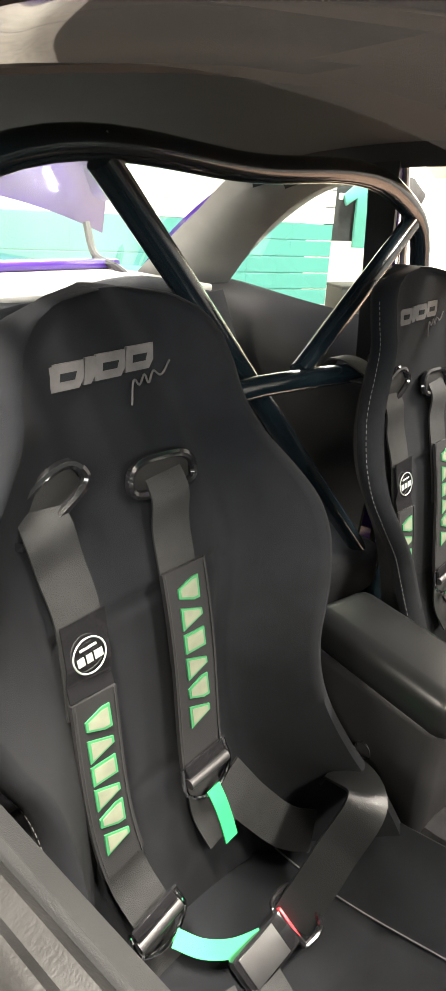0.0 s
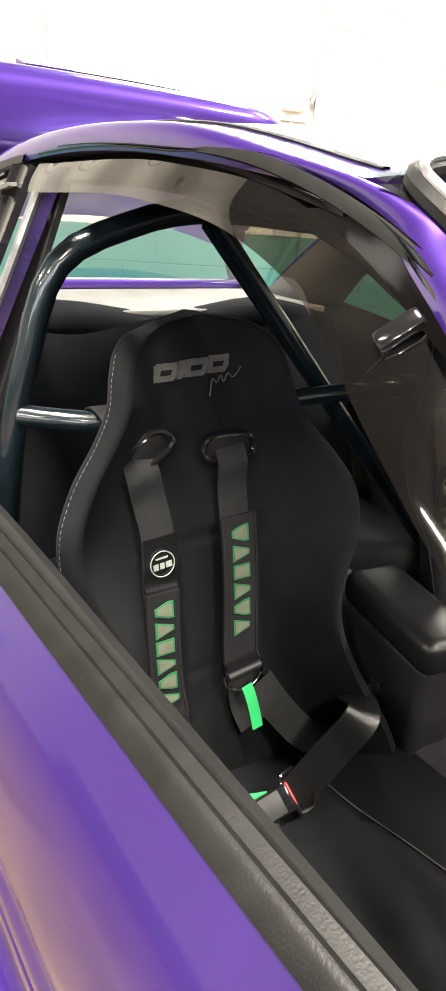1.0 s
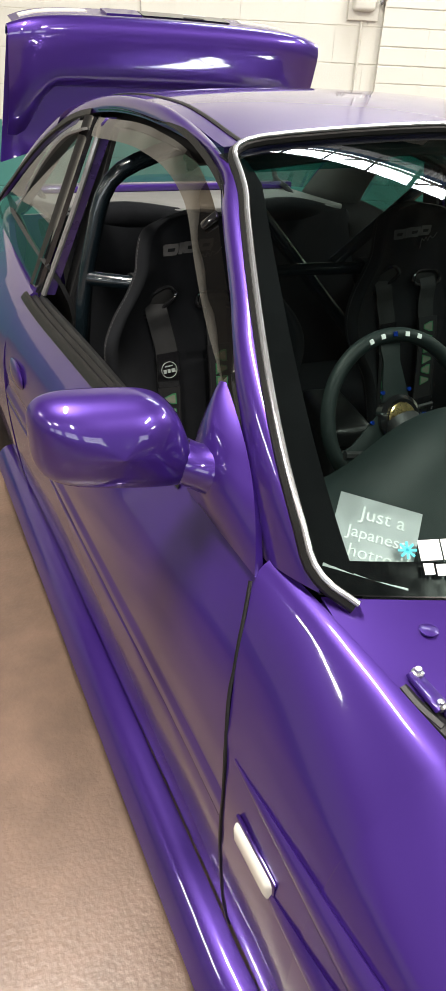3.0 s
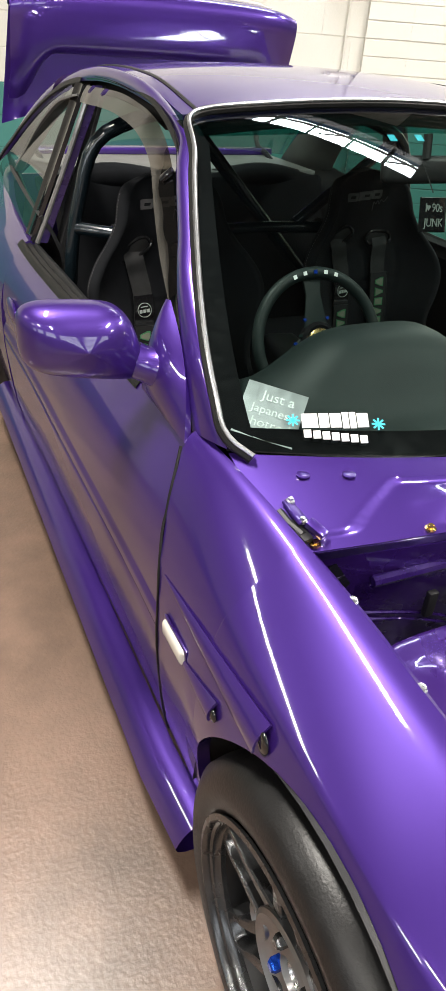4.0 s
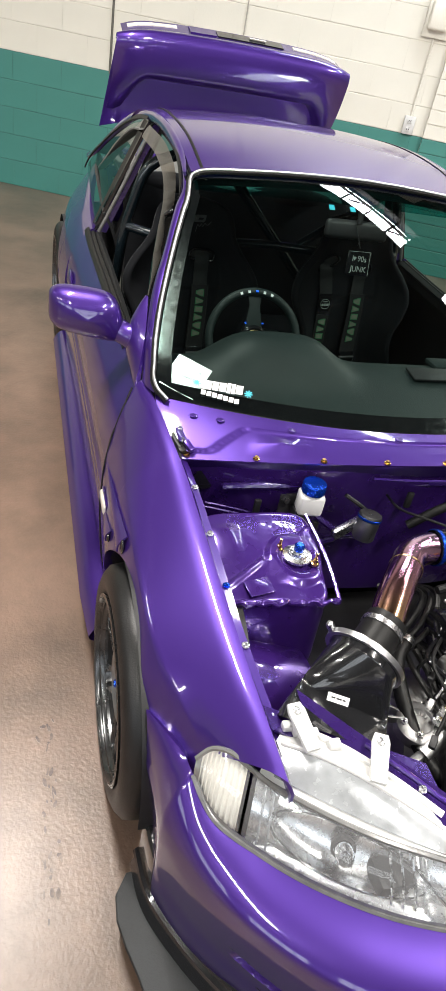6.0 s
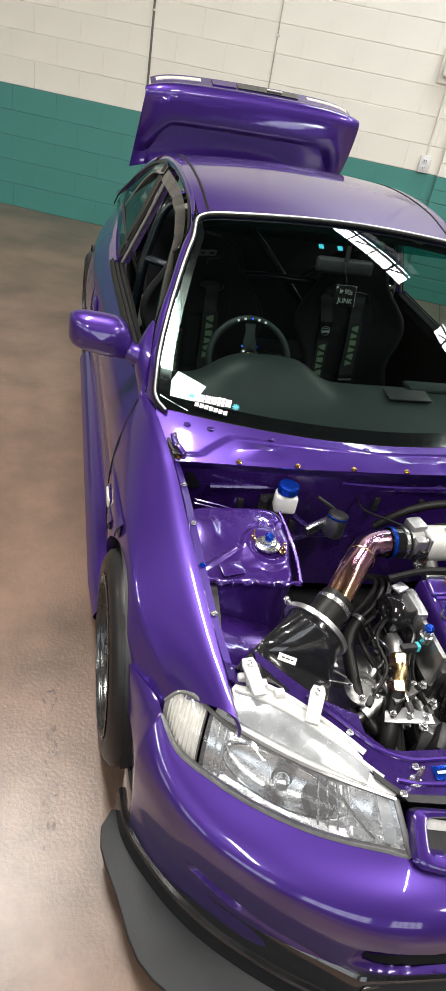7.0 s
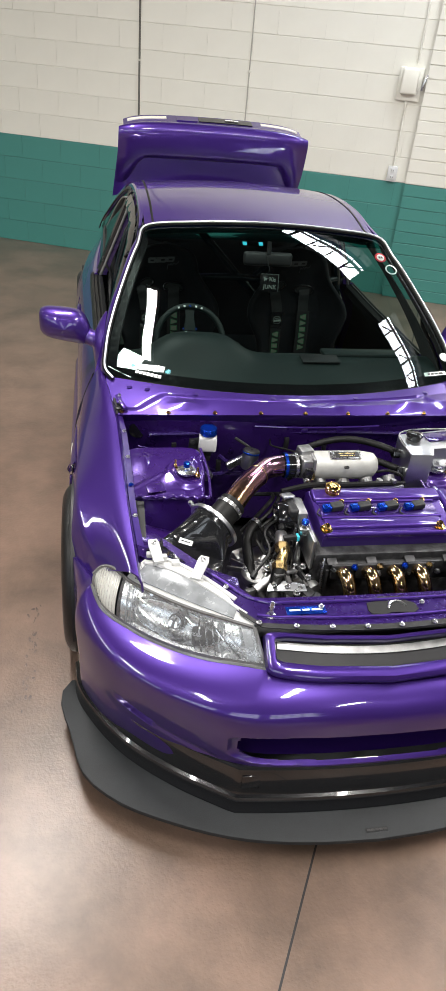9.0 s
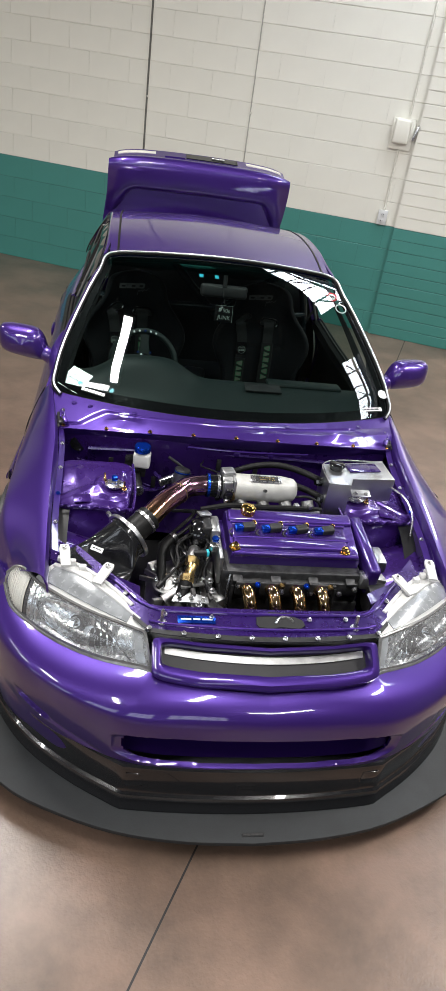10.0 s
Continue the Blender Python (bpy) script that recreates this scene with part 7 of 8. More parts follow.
def seat(cx, group, side):
    """A deep one-piece bucket seat: a padded shell with wings, slots for the belts."""
    s = thing("bucket_seat", "black cloth bucket race seat with grey lettering shapes on its headrest", "seat", group)
    NF, NR, NB = 56, 8, 12
    levels = list(np.linspace(0.20, 0.94, 80)) + [0.94 + 0.078 * math.sin(math.pi / 2 * k / 14) for k in range(1, 15)]

    def ring(z):
        r = 0.024 * min(1, 0.35 + (1.018 - z) / 0.05)
        pts = []
        for i in range(NF + 1):
            x, y = seat_front(2 * i / NF - 1, z)
            pts.append((x, y))
        xe, ye = pts[-1]
        deep = SEAT_LEAN(z) + 0.055
        for i in range(1, NR + 1):
            a = math.pi * i / NR
            pts.append((xe + r * math.sin(a), ye + r - r * math.cos(a)))
        xb, yb = pts[-1]
        for i in range(1, NB):
            w = i / NB
            x = xb * (1 - 2 * w)
            pts.append((x, yb + (deep - yb) * math.sin(math.pi * w) ** 0.5))
        for i in range(NR, 0, -1):
            a = math.pi * i / NR
            pts.append((-xe - r * math.sin(a), ye + r - r * math.cos(a)))
        return [(cx + x, y, z) for x, y in pts]
    bm = bmesh.new()
    g = [[bm.verts.new(p) for p in ring(z)] for z in levels]
    for a, b in zip(g, g[1:]):
        for k in range(len(a)):
            q = (k + 1) % len(a)
            bm.faces.new((a[k], a[q], b[q], b[k]))
    bm.faces.new(g[-1])
    part("backrest", bm, CLOTH, s, angle=70)
    # stitched seam round the outer edge, dash by dash
    for q in (-1, 1):
        st = bmesh.new()
        for k in range(86):
            z = 0.30 + 0.0078 * k
            w = [Vector((cx + q * (SEAT_HALF(h) + 0.0235), seat_front(q, h)[1] + 0.019, h)) for h in (z, z + 0.0045)]
            tube(w, 0.0006, 5, bm=st)
        part("stitching", st, STITCH, s, "pale stitching along the edge")

    def cushion(u, v):
        q = 2 * u - 1
        y = 1.66 - 0.60 * v
        rise = curve((0, 0.205), (0.3, 0.205), (0.7, 0.262), (0.93, 0.285), (1.0, 0.25))(v)
        f = max(0, abs(q) - 0.55) / 0.45
        z = rise + 0.115 * f ** 1.5 * (1 - 0.5 * v) + 0.012 * math.cos(q * 3) - 0.004 * math.exp(-((abs(q) - 0.60) / 0.03) ** 2)
        z -= 0.005 * math.exp(-((v - 0.45) / 0.012) ** 2) * (abs(q) < 0.6)
        return (cx + q * 0.270, y, z)
    part("cushion", thick(skin(cushion, 48, 40), -0.07), CLOTH, s)
    part("cushion_seam", tube([Vector(cushion(0.81 if side < 0 else 0.19, j / 16)) + Vector((0, 0, 0.0015)) for j in range(17)], 0.0014, 5), STITCH, s)
    # lettering on the headrest, as plain slanted shapes
    o = Vector((cx - 0.034, SEAT_LEAN(0.943) + 0.002, 0.941))
    mx = basis(o, (1, 0.02, 0.03), (0, 0.20, 1))
    for w, dx, cut in ((0.038, -0.080, 0.010), (0.036, -0.040, 0.010), (0.011, -0.012, 0), (0.037, 0.015, 0.011), (0.036, 0.056, 0.009)):
        m = mx @ Matrix.Translation((dx, 0.05 * dx, 0))
        e = part("head_mark", plate([(-w / 2 - 0.004, -0.013), (w / 2 - 0.006, -0.013), (w / 2 + 0.002, -0.004), (w / 2 + 0.005, 0.014), (-w / 2 + 0.003, 0.014)], -0.002, 0.0018, m), GREYL, s)
        if cut:
            part("mark_field", plate([(-w / 2 + 0.008, -0.004), (w / 2 - 0.010, -0.004), (w / 2 - 0.006, 0.004), (-w / 2 + 0.010, 0.004)], 0.0018, 0.0026, m), CLOTH, e)
    part("head_script", tube([mx @ Vector(p) for p in ((0.036, -0.046, 0.002), (0.046, -0.020, 0.002), (0.050, -0.026, 0.002), (0.060, -0.016, 0.002), (0.064, -0.026, 0.002), (0.074, -0.014, 0.002), (0.082, -0.020, 0.002), (0.100, -0.006, 0.002))], 0.0013, 5), GREYL, s)
    # belt slots
    for x, z, tilt in ((-0.118, 0.818, 30), (0.040, 0.812, -3)):
        y = SEAT_LEAN(z) - 0.002
        m = basis((cx + x, y, z), (math.cos(radians(tilt)), 0.06, math.sin(radians(tilt))), (0, 0.2, 1))
        loop = []
        for k in range(33):
            a = 2 * math.pi * k / 32
            c, si = math.cos(a), math.sin(a)
            loop.append(m @ Vector(((0.052 - 0.007 * si) * abs(c) ** 0.55 * (1 if c > 0 else -1), 0.021 * abs(si) ** 0.7 * (1 if si > 0 else -1), 0.003)))
        part("slot_trim", tube(loop, 0.0062, 8, 64), GLOSS, s, "glossy black belt slot trim")
        part("slot", rbox(0.090, 0.032, 0.006, m, 0.001), RUBBER, s)
    for q in (-1, 1):
        part("side_bolt", lathe([(0.014, 0), (0.014, 0.004), (0.008, 0.006), (0, 0.006)], pose(cx + q * 0.285, 1.52, 0.36, 0, q * 90), 12), STEEL, s)
    for q in (-0.19, 0.19):
        part("seat_rail", rbox(0.04, 0.45, 0.06, pose(cx + q, 1.40, 0.125), 0.006), BLACK, s)
    return s


MARKS = {"wedge": [(-0.5, 0.5), (0.5, 0.5), (0.5, 0.2), (0.2, -0.5), (-0.2, -0.5), (-0.5, 0.2)],
         "tent": [(-0.5, -0.5), (-0.14, 0.5), (0.14, 0.5), (0.5, -0.5)],
         "block": [(-0.42, -0.5), (-0.42, 0.5), (0.42, 0.5), (0.42, -0.5)]}


def harness(cx, group):
    h = thing("race_harness", "black race harness with green tabs lying on the seat", "harness", group)

    def on_back(x, z, out=0.012):
        return (cx + x, SEAT_LEAN(z) - out, z)

    def marks(top, bottom, xf, width, out, parent):
        """Six plain green-edged shapes down a pad."""
        step = (top - bottom) / 6
        for k, kind in enumerate(("wedge", "tent", "block", "tent", "wedge", "tent")):
            z = top - step * (k + 0.5)
            m = basis(on_back(xf(z), z, out), (0.0, -0.20, -1), (1, 0.0, 0.0))
            shape = [(x * step * 0.92, y * width) for x, y in MARKS[kind]]
            part("pad_mark", plate(shape, -0.001, 0.0012, m), LETTER, parent)
            part("mark_face", plate([(x * 0.74, y * 0.80) for x, y in shape], 0.0012, 0.0018, m), BEIGE, parent)
    # shoulder straps: webbing, a pad with shapes on it, the adjuster and its pull tab
    for side in (0, 1):
        line = curve((0.08, 0.02), (0.24, -0.052), (0.29, -0.078), (0.38, -0.100), (0.60, -0.108), (0.69, -0.104), (0.80, -0.126)) if not side else curve((0.30, 0.048), (0.43, 0.040), (0.60, 0.044), (0.80, 0.041))
        z_top, z_bot, wid = (0.605, 0.378, 0.060) if not side else (0.702, 0.430, 0.072)
        x0 = line(0.80)
        part("webbing", ribbon([(cx + x0, 1.775, 0.828), (cx + x0, 1.715, 0.818)] + [on_back(line(z), z, 0.016 if z > 0.79 else 0.010) for z in (0.795, 0.75, 0.70, 0.64, 0.58)], [(0, -0.4, 1), (0, -0.7, 0.7)] + [(0, -1, 0.2)] * 5, 0.058, 0.003), WEB, h)
        zs = np.linspace(z_top, z_bot, 7)
        pad = part("shoulder_pad", ribbon([on_back(line(z), z, 0.016) for z in zs], [(0.02, -1, 0.2)], wid, 0.006), PADC, h, "black shoulder pad with green-edged shapes")
        part("pad_piping", tube([Vector(on_back(line(z), z, 0.0225)) + Vector((-wid / 2 + 0.004, 0, 0)) for z in zs], 0.0012, 5), WEB, pad)
        part("pad_piping", tube([Vector(on_back(line(z), z, 0.0225)) + Vector((wid / 2 - 0.004, 0, 0)) for z in zs], 0.0012, 5), WEB, pad)
        marks(0.690 if side else 0.592, 0.492 if side else 0.405, line, 0.034, 0.0235, pad)
        if not side:
            sl = part("plastic_sleeve", ribbon([on_back(line(z), z, 0.0155 + 0.002 * math.sin(z * 200)) for z in np.linspace(0.694, 0.606, 6)], [(0.05, -1, 0.15)], 0.060, 0.002), GLOSS, h, "crumpled glossy plastic sleeve")
            m = basis(on_back(line(0.652), 0.652, 0.0205), (1, 0, 0.10), (0, 0.18, 1))
            part("round_mark", tube([m @ Vector((0.021 * math.cos(2 * math.pi * k / 24), 0.021 * math.sin(2 * math.pi * k / 24), 0)) for k in range(25)], 0.0011, 5, 48), GREYW, sl)
            part("mark_bars", bars(m @ pose(0, -0.003, 0), [0.009, 0.008, 0.011], 0.010, 0.0025), GREYW, sl)
            part("mark_bars", bars(m @ pose(0, 0.010, 0), [0.022], 0.003, 0.003), GREYW, sl)
        za = z_bot - (0.004 if side else 0.085)
        xa = line(za)
        ya = SEAT_LEAN(za) - (0.014 if side else 0.030)
        part("tail_webbing", ribbon([on_back(line(z_bot + 0.01), z_bot + 0.01, 0.010), (cx + (xa + line(z_bot)) / 2, SEAT_LEAN((za + z_bot) / 2) - 0.014, (za + z_bot) / 2), (cx + xa, ya, za), (cx + xa + 0.006, ya - 0.012, za - 0.07), (cx + xa + 0.016, ya - 0.035, za - 0.11)], [(0.02, -1, 0.2)], 0.056, 0.003), WEB, h)
        m = basis((cx + xa, ya - 0.014, za - 0.004), (1, 0, 0.10 if side else 0.30), (0, 0.25, 1))
        ad = part("adjuster", tube([m @ Vector(p) for p in ((-0.037, 0.030, 0), (-0.037, -0.010, 0), (-0.016, -0.026, 0.002), (0.016, -0.026, 0.002), (0.037, -0.010, 0), (0.037, 0.030, 0))], 0.0032, 8), CHROME, h, "bright steel strap adjuster")
        part("adjuster_roller", tube([m @ Vector((-0.034, 0.006, 0.003)), m @ Vector((0.034, 0.006, 0.003))], 0.008, 10), BLACK, ad)
        part("adjuster_plate", rbox(0.066, 0.030, 0.006, m @ pose(0, 0.018, 0.002), 0.002), GLOSS, ad)
        tab = [(0.0, -0.022, 0.004), (0.002, -0.045, 0.008), (0.004, -0.075, 0.010), (0.004, -0.106, 0.012)] if side else [(0.006, -0.026, 0.006), (0.022, -0.048, 0.030), (0.050, -0.066, 0.052), (0.082, -0.074, 0.068)]
        part("pull_tab", ribbon([m @ Vector(p) for p in tab], [(0.0, -1, 0.25)] if side else [(-0.3, -0.6, 0.7)], 0.022, 0.002), GREEN, h, "bright green pull tab")
    # lap strap folded over the side bolster, its pad, tongue and buckle
    lap = [(cx + 0.232, 1.60, 0.300), (cx + 0.222, 1.515, 0.375), (cx + 0.185, 1.450, 0.392), (cx + 0.125, 1.455, 0.325), (cx + 0.062, 1.468, 0.246)]
    part("lap_strap", ribbon(lap, [(-0.5, -0.3, 0.8), (-0.3, -0.4, 0.9), (-0.35, -0.75, 0.6), (-0.5, -0.8, 0.5), (-0.4, -0.7, 0.6)], 0.062, 0.004), WEBG, h, "glossy folded lap strap")
    part("lap_strap", ribbon([(cx + 0.08, 1.615, 0.385), (cx + 0.12, 1.585, 0.320), (cx + 0.16, 1.55, 0.275), (cx + 0.19, 1.53, 0.262)], [(-0.2, -1, 0.4)], 0.060, 0.004), WEB, h)
    part("lap_strap", ribbon([(cx - 0.25, 1.55, 0.36), (cx - 0.20, 1.50, 0.30), (cx - 0.12, 1.46, 0.245), (cx - 0.05, 1.445, 0.232)], [(0.5, -0.5, 1), (0.3, -0.5, 1), (0, -0.3, 1)], 0.056, 0.004), WEB, h)
    part("crotch_strap", ribbon([(cx - 0.005, 1.455, 0.236), (cx - 0.02, 1.40, 0.236), (cx - 0.02, 1.33, 0.250)], [(0, -0.1, 1)], 0.045, 0.004), WEB, h)
    mb = basis((cx + 0.012, 1.470, 0.246), (0.80, -0.02, 0.16), (-0.2, 0.75, 0.55))
    bu = part("buckle", rbox(0.088, 0.050, 0.022, mb, 0.006), GLOSS, h, "dark buckle with a red edge")
    part("buckle_face", rbox(0.060, 0.040, 0.003, mb @ pose(-0.006, 0, 0.0125), 0.001), BLACK, bu)
    part("buckle_edge", rbox(0.004, 0.044, 0.014, mb @ pose(0.046, 0, 0), 0.001), RED, bu)
    part("buckle_tongue", tube([mb @ Vector(p) for p in ((0.046, -0.034, 0.004), (0.046, 0.034, 0.004), (0.070, 0.034, 0.006), (0.074, -0.034, 0.006), (0.046, -0.034, 0.004))], 0.0042, 8), GLOSS, bu)
    return h


def cabin():
    # floor tub, tunnel, dash, door cards, rear bench, headlining
    part("cabin_floor", rbox(1.5, 2.3, 0.03, pose(0, 1.5, 0.10), 0.005), CARPET, CAR)
    part("tunnel", rbox(0.22, 1.9, 0.20, pose(0, 1.4, 0.20), 0.03), CARPET, CAR)
    part("toe_board", rbox(1.3, 0.03, 0.42, pose(0, 0.53, 0.40, 20), 0.005), CARPET, CAR)
    for s in (-1, 1):
        def fl(bm):
            return bm if s < 0 else mirrored(bm)
        part("door_card", fl(thick(skin(lambda u, v: (-(side_x(0.72 + 1.32 * u, 0.2 + 0.565 * v) - 0.055 - 0.02 * math.sin(v * 5)), 0.72 + 1.32 * u, 0.16 + 0.605 * v), 10, 10), 0.02)), VINYL, CAR)
        part("rear_side_trim", fl(backed(skin(side_trim, 14, 12), 0.012)), VINYL, CAR, "dark grey moulded rear side trim")
        part("post_trim", fl(backed(skin(lambda u, v: Vector(DLO(0.605)).lerp(Vector((-0.70, 2.09, 0.74)), u) + Vector((0.045, -0.030 + (v - 0.5) * 0.07, 0)), 8, 3), 0.01)), LINING, CAR)
        part("rail_trim", fl(backed(skin(lambda u, v: roof(0.03, u).lerp(Vector(DLO(0.35 + 0.41 * u)) + Vector((0.012, 0, 0.0)), v) + Vector((0.022, 0, -0.024)), 20, 4), 0.006)), LINING, CAR, "black roof edge lining")
        part("rear_pillar_trim", fl(backed(skin(lambda u, v: pillar_in(u, v), 14, 5), 0.006)), TRIMG, CAR, "light grey rear pillar trim")
        part("screen_pillar_trim", fl(backed(skin(lambda u, v: ws(0.012, u, -0.022).lerp(Vector(DLO(0.35 * u)) + Vector((0.03, 0.02, -0.01)), v) + Vector((0.02, 0.015, -0.006)), 14, 3), 0.004)), LINING, CAR)
    part("headlining", thick(skin(lambda u, v: roof(u, 0.02 + 0.96 * v) + Vector((0, 0, -0.028)), 14, 12), 0.006), LINING, CAR)
    part("header_trim", tube([roof(u, 0.0) + Vector((0, 0.03, -0.035)) for u in np.linspace(0.02, 0.98, 9)], 0.016, 8), LINING, CAR)
    part("parcel_shelf", rbox(1.16, 0.46, 0.02, pose(0, 2.78, 0.880), 0.006), TRIMG, CAR, "pale grey parcel shelf")
    part("rear_bench_back", thick(skin(lambda u, v: ((2 * u - 1) * 0.56, 2.36 + 0.20 * v - 0.02 * math.sin(3.1 * v), 0.30 + 0.53 * v + 0.02 * math.cos(6 * (2 * u - 1))), 20, 10), 0.08), CLOTH, CAR, "black cloth rear bench")
    part("rear_bench_seat", rbox(1.15, 0.50, 0.14, pose(0, 2.14, 0.27), 0.04, 3), CLOTH, CAR)
    part("bench_top_roll", tube([(-0.60, 2.57, 0.82), (-0.36, 2.575, 0.868), (0.0, 2.575, 0.832), (0.36, 2.575, 0.868), (0.60, 2.57, 0.82)], 0.05, 12), CLOTH, CAR)

    def dash(u, v):
        x = (2 * u - 1) * 0.66
        hump = 0.085 * math.exp(-((x + 0.345) / 0.185) ** 4)
        prof = spline([(0.44 + 0.28 * x * x, 0.785), (0.55 + 0.1 * x * x, 0.808), (0.70, 0.836 + hump), (0.775, 0.826 + hump), (0.81, 0.775 + 0.8 * hump), (0.80, 0.58), (0.74, 0.40)])
        y, z = prof(v)
        return (x, y, z)
    part("dashboard", thick(skin(dash, 48, 24), 0.012), DASH, CAR, "dark grey moulded dashboard with an instrument hood")
    part("dash_vent", rbox(0.16, 0.07, 0.008, pose(0.16, 0.68, 0.842, 4), 0.003), BLACK, CAR)
    part("dash_tray", rbox(0.34, 0.08, 0.02, pose(0.36, 0.76, 0.838, -4), 0.01), DASH, CAR)
    # console with a padded armrest
    part("console", rbox(0.10, 0.36, 0.28, pose(-0.045, 1.58, 0.335, 0, 0, -8), 0.02, 3), BLACK, CAR)
    part("armrest", rbox(0.125, 0.27, 0.072, pose(-0.062, 1.510, 0.512, 1, 0, -11), 0.026, 4), ARMV, CAR, "glossy dark vinyl armrest")
    part("gear_lever", tube([(0.0, 1.02, 0.30), (0.0, 1.02, 0.50)], 0.008, 8), STEEL, CAR)
    part("gear_knob", lathe([(0, 0), (0.018, 0.004), (0.024, 0.03), (0.016, 0.05), (0, 0.055)], pose(0, 1.02, 0.49), 16), BLACK, CAR)
    # steering wheel
    w = new("steering_wheel")
    w.parent = CAR
    m = basis((-0.352, 0.915, 0.822), (1, 0, 0), (0, 0.42, 0.9))
    ring = [m @ Vector((0.143 * math.cos(2 * math.pi * k / 48), 0.143 * math.sin(2 * math.pi * k / 48), 0)) for k in range(49)]
    part("rim", tube(ring, 0.0125, 14, 96), DASH, w, "black leather steering wheel rim")
    for a in (90, 208, 332):
        a = radians(a)
        pl = plate([(0.02, -0.030), (0.10, -0.017), (0.14, -0.022), (0.14, 0.022), (0.10, 0.017), (0.02, 0.030)], -0.008, -0.004, m @ Matrix.Rotation(a, 4, 'Z'), 0.001)
        part("spoke", pl, DASH, w)
    part("horn_push", lathe([(0.042, -0.012), (0.042, 0.004), (0.034, 0.010), (0.030, 0.008), (0, 0.010)], m, 24), GLOSS, w)
    part("horn_face", lathe([(0.028, 0.009), (0.026, 0.0115), (0, 0.0125)], m, 24), BRASS, w)
    for k in range(6):
        a = 2 * math.pi * k / 6
        part("boss_bolt", lathe([(0.004, 0), (0.004, 0.004), (0, 0.004)], m @ pose(0.055 * math.cos(a), 0.055 * math.sin(a), -0.004), 6), BLUEA, w)
    for k in range(5):
        a = radians(70 + 10 * k)
        part("grip_mark", rbox(0.008, 0.008, 0.002, m @ pose(0.143 * math.cos(a), 0.143 * math.sin(a), 0.0125, 0, 0, math.degrees(a)), 0), WHITEL if k != 2 else BLUEA, w)
    part("column", tube([(-0.352, 0.91, 0.815), (-0.352, 0.76, 0.74)], 0.034, 14), BLACK, w)
    part("column_shroud", rbox(0.12, 0.14, 0.09, pose(-0.352, 0.82, 0.762, 22), 0.02), BLACK, w)
    for q in (-1, 1):
        part("column_stalk", tube([(-0.352 + q * 0.05, 0.85, 0.79), (-0.352 + q * 0.14, 0.865, 0.80)], 0.008, 8), BLACK, w)


Q_IN = spline([(-0.590, 2.02, 1.185), (-0.600, 2.20, 1.150), (-0.628, 2.36, 1.070), (-0.658, 2.50, 0.970), (-0.685, 2.590, 0.890)])
R_IN = spline([(-0.48, 2.24, 1.225), (-0.500, 2.42, 1.170), (-0.535, 2.58, 1.075), (-0.565, 2.75, 0.975), (-0.600, 2.90, 0.890)])


def pillar_in(u, v):
    """Wide trim between the rear window and the side window."""
    p = Vector(R_IN(u)).lerp(Vector(Q_IN(u)), v)
    return p + Vector((0.02, -0.01, -0.012)) * math.sin(math.pi * v)


def side_trim(u, v):
    """Moulded panel below the rear side window."""
    y = 2.02 + 0.90 * u
    top = curve((2.06, 0.845), (2.3, 0.862), (2.59, 0.892), (2.92, 0.895))(y)
    z = 0.20 + (top - 0.20) * v
    x = 0.645 - 0.02 * u + 0.065 * max(0, (v - 0.72) / 0.28) ** 2 + 0.03 * math.sin(math.pi * min(1, v / 0.75)) - 0.10 * max(0, u - 0.62) * v
    return (-x, y, z)


def cage():
    c = thing("roll_cage", "dark painted steel roll cage behind the seats", "roll cage")
    R = 0.021
    hoop = [(-0.655, 1.93, 0.12), (-0.650, 1.93, 0.60), (-0.605, 1.92, 0.92), (-0.545, 1.91, 1.08), (-0.42, 1.90, 1.140), (0.0, 1.90, 1.155), (0.42, 1.90, 1.140), (0.545, 1.91, 1.08), (0.605, 1.92, 0.92), (0.650, 1.93, 0.60), (0.655, 1.93, 0.12)]
    part("main_hoop", tube(hoop, R, 16, 70), CAGE, c)
    part("diagonal_brace", tube([(-0.275, 1.905, 1.148), (0.60, 1.93, 0.25)], R, 16), CAGE, c)
    part("diagonal_brace", tube([(0.50, 1.905, 1.085), (0.125, 1.87, 0.838)], R * 0.9, 16), CAGE, c)
    part("harness_bar", tube([(-0.62, 1.915, 0.835), (-0.55, 1.865, 0.832), (0.0, 1.862, 0.830), (0.55, 1.865, 0.826), (0.62, 1.915, 0.826)], R * 0.9, 16), CAGE, c)
    for s in (-1, 1):
        part("foot_plate", rbox(0.10, 0.10, 0.006, pose(s * 0.655, 1.93, 0.118), 0.001), CAGE, c)
    for x in (-0.498, -0.331, 0.232, 0.391):
        lp = ribbon([(x, 1.77, 0.832), (x, 1.845, 0.856), (x, 1.868, 0.853), (x, 1.886, 0.832), (x, 1.866, 0.808), (x, 1.842, 0.82)], [(0, -0.2, 1), (0, 0, 1), (0, 0.7, 0.7), (0, 1, 0), (0, 0, -1), (0, -1, 0)], 0.05, 0.003)
        part("belt_loop", lp, WEB, c)


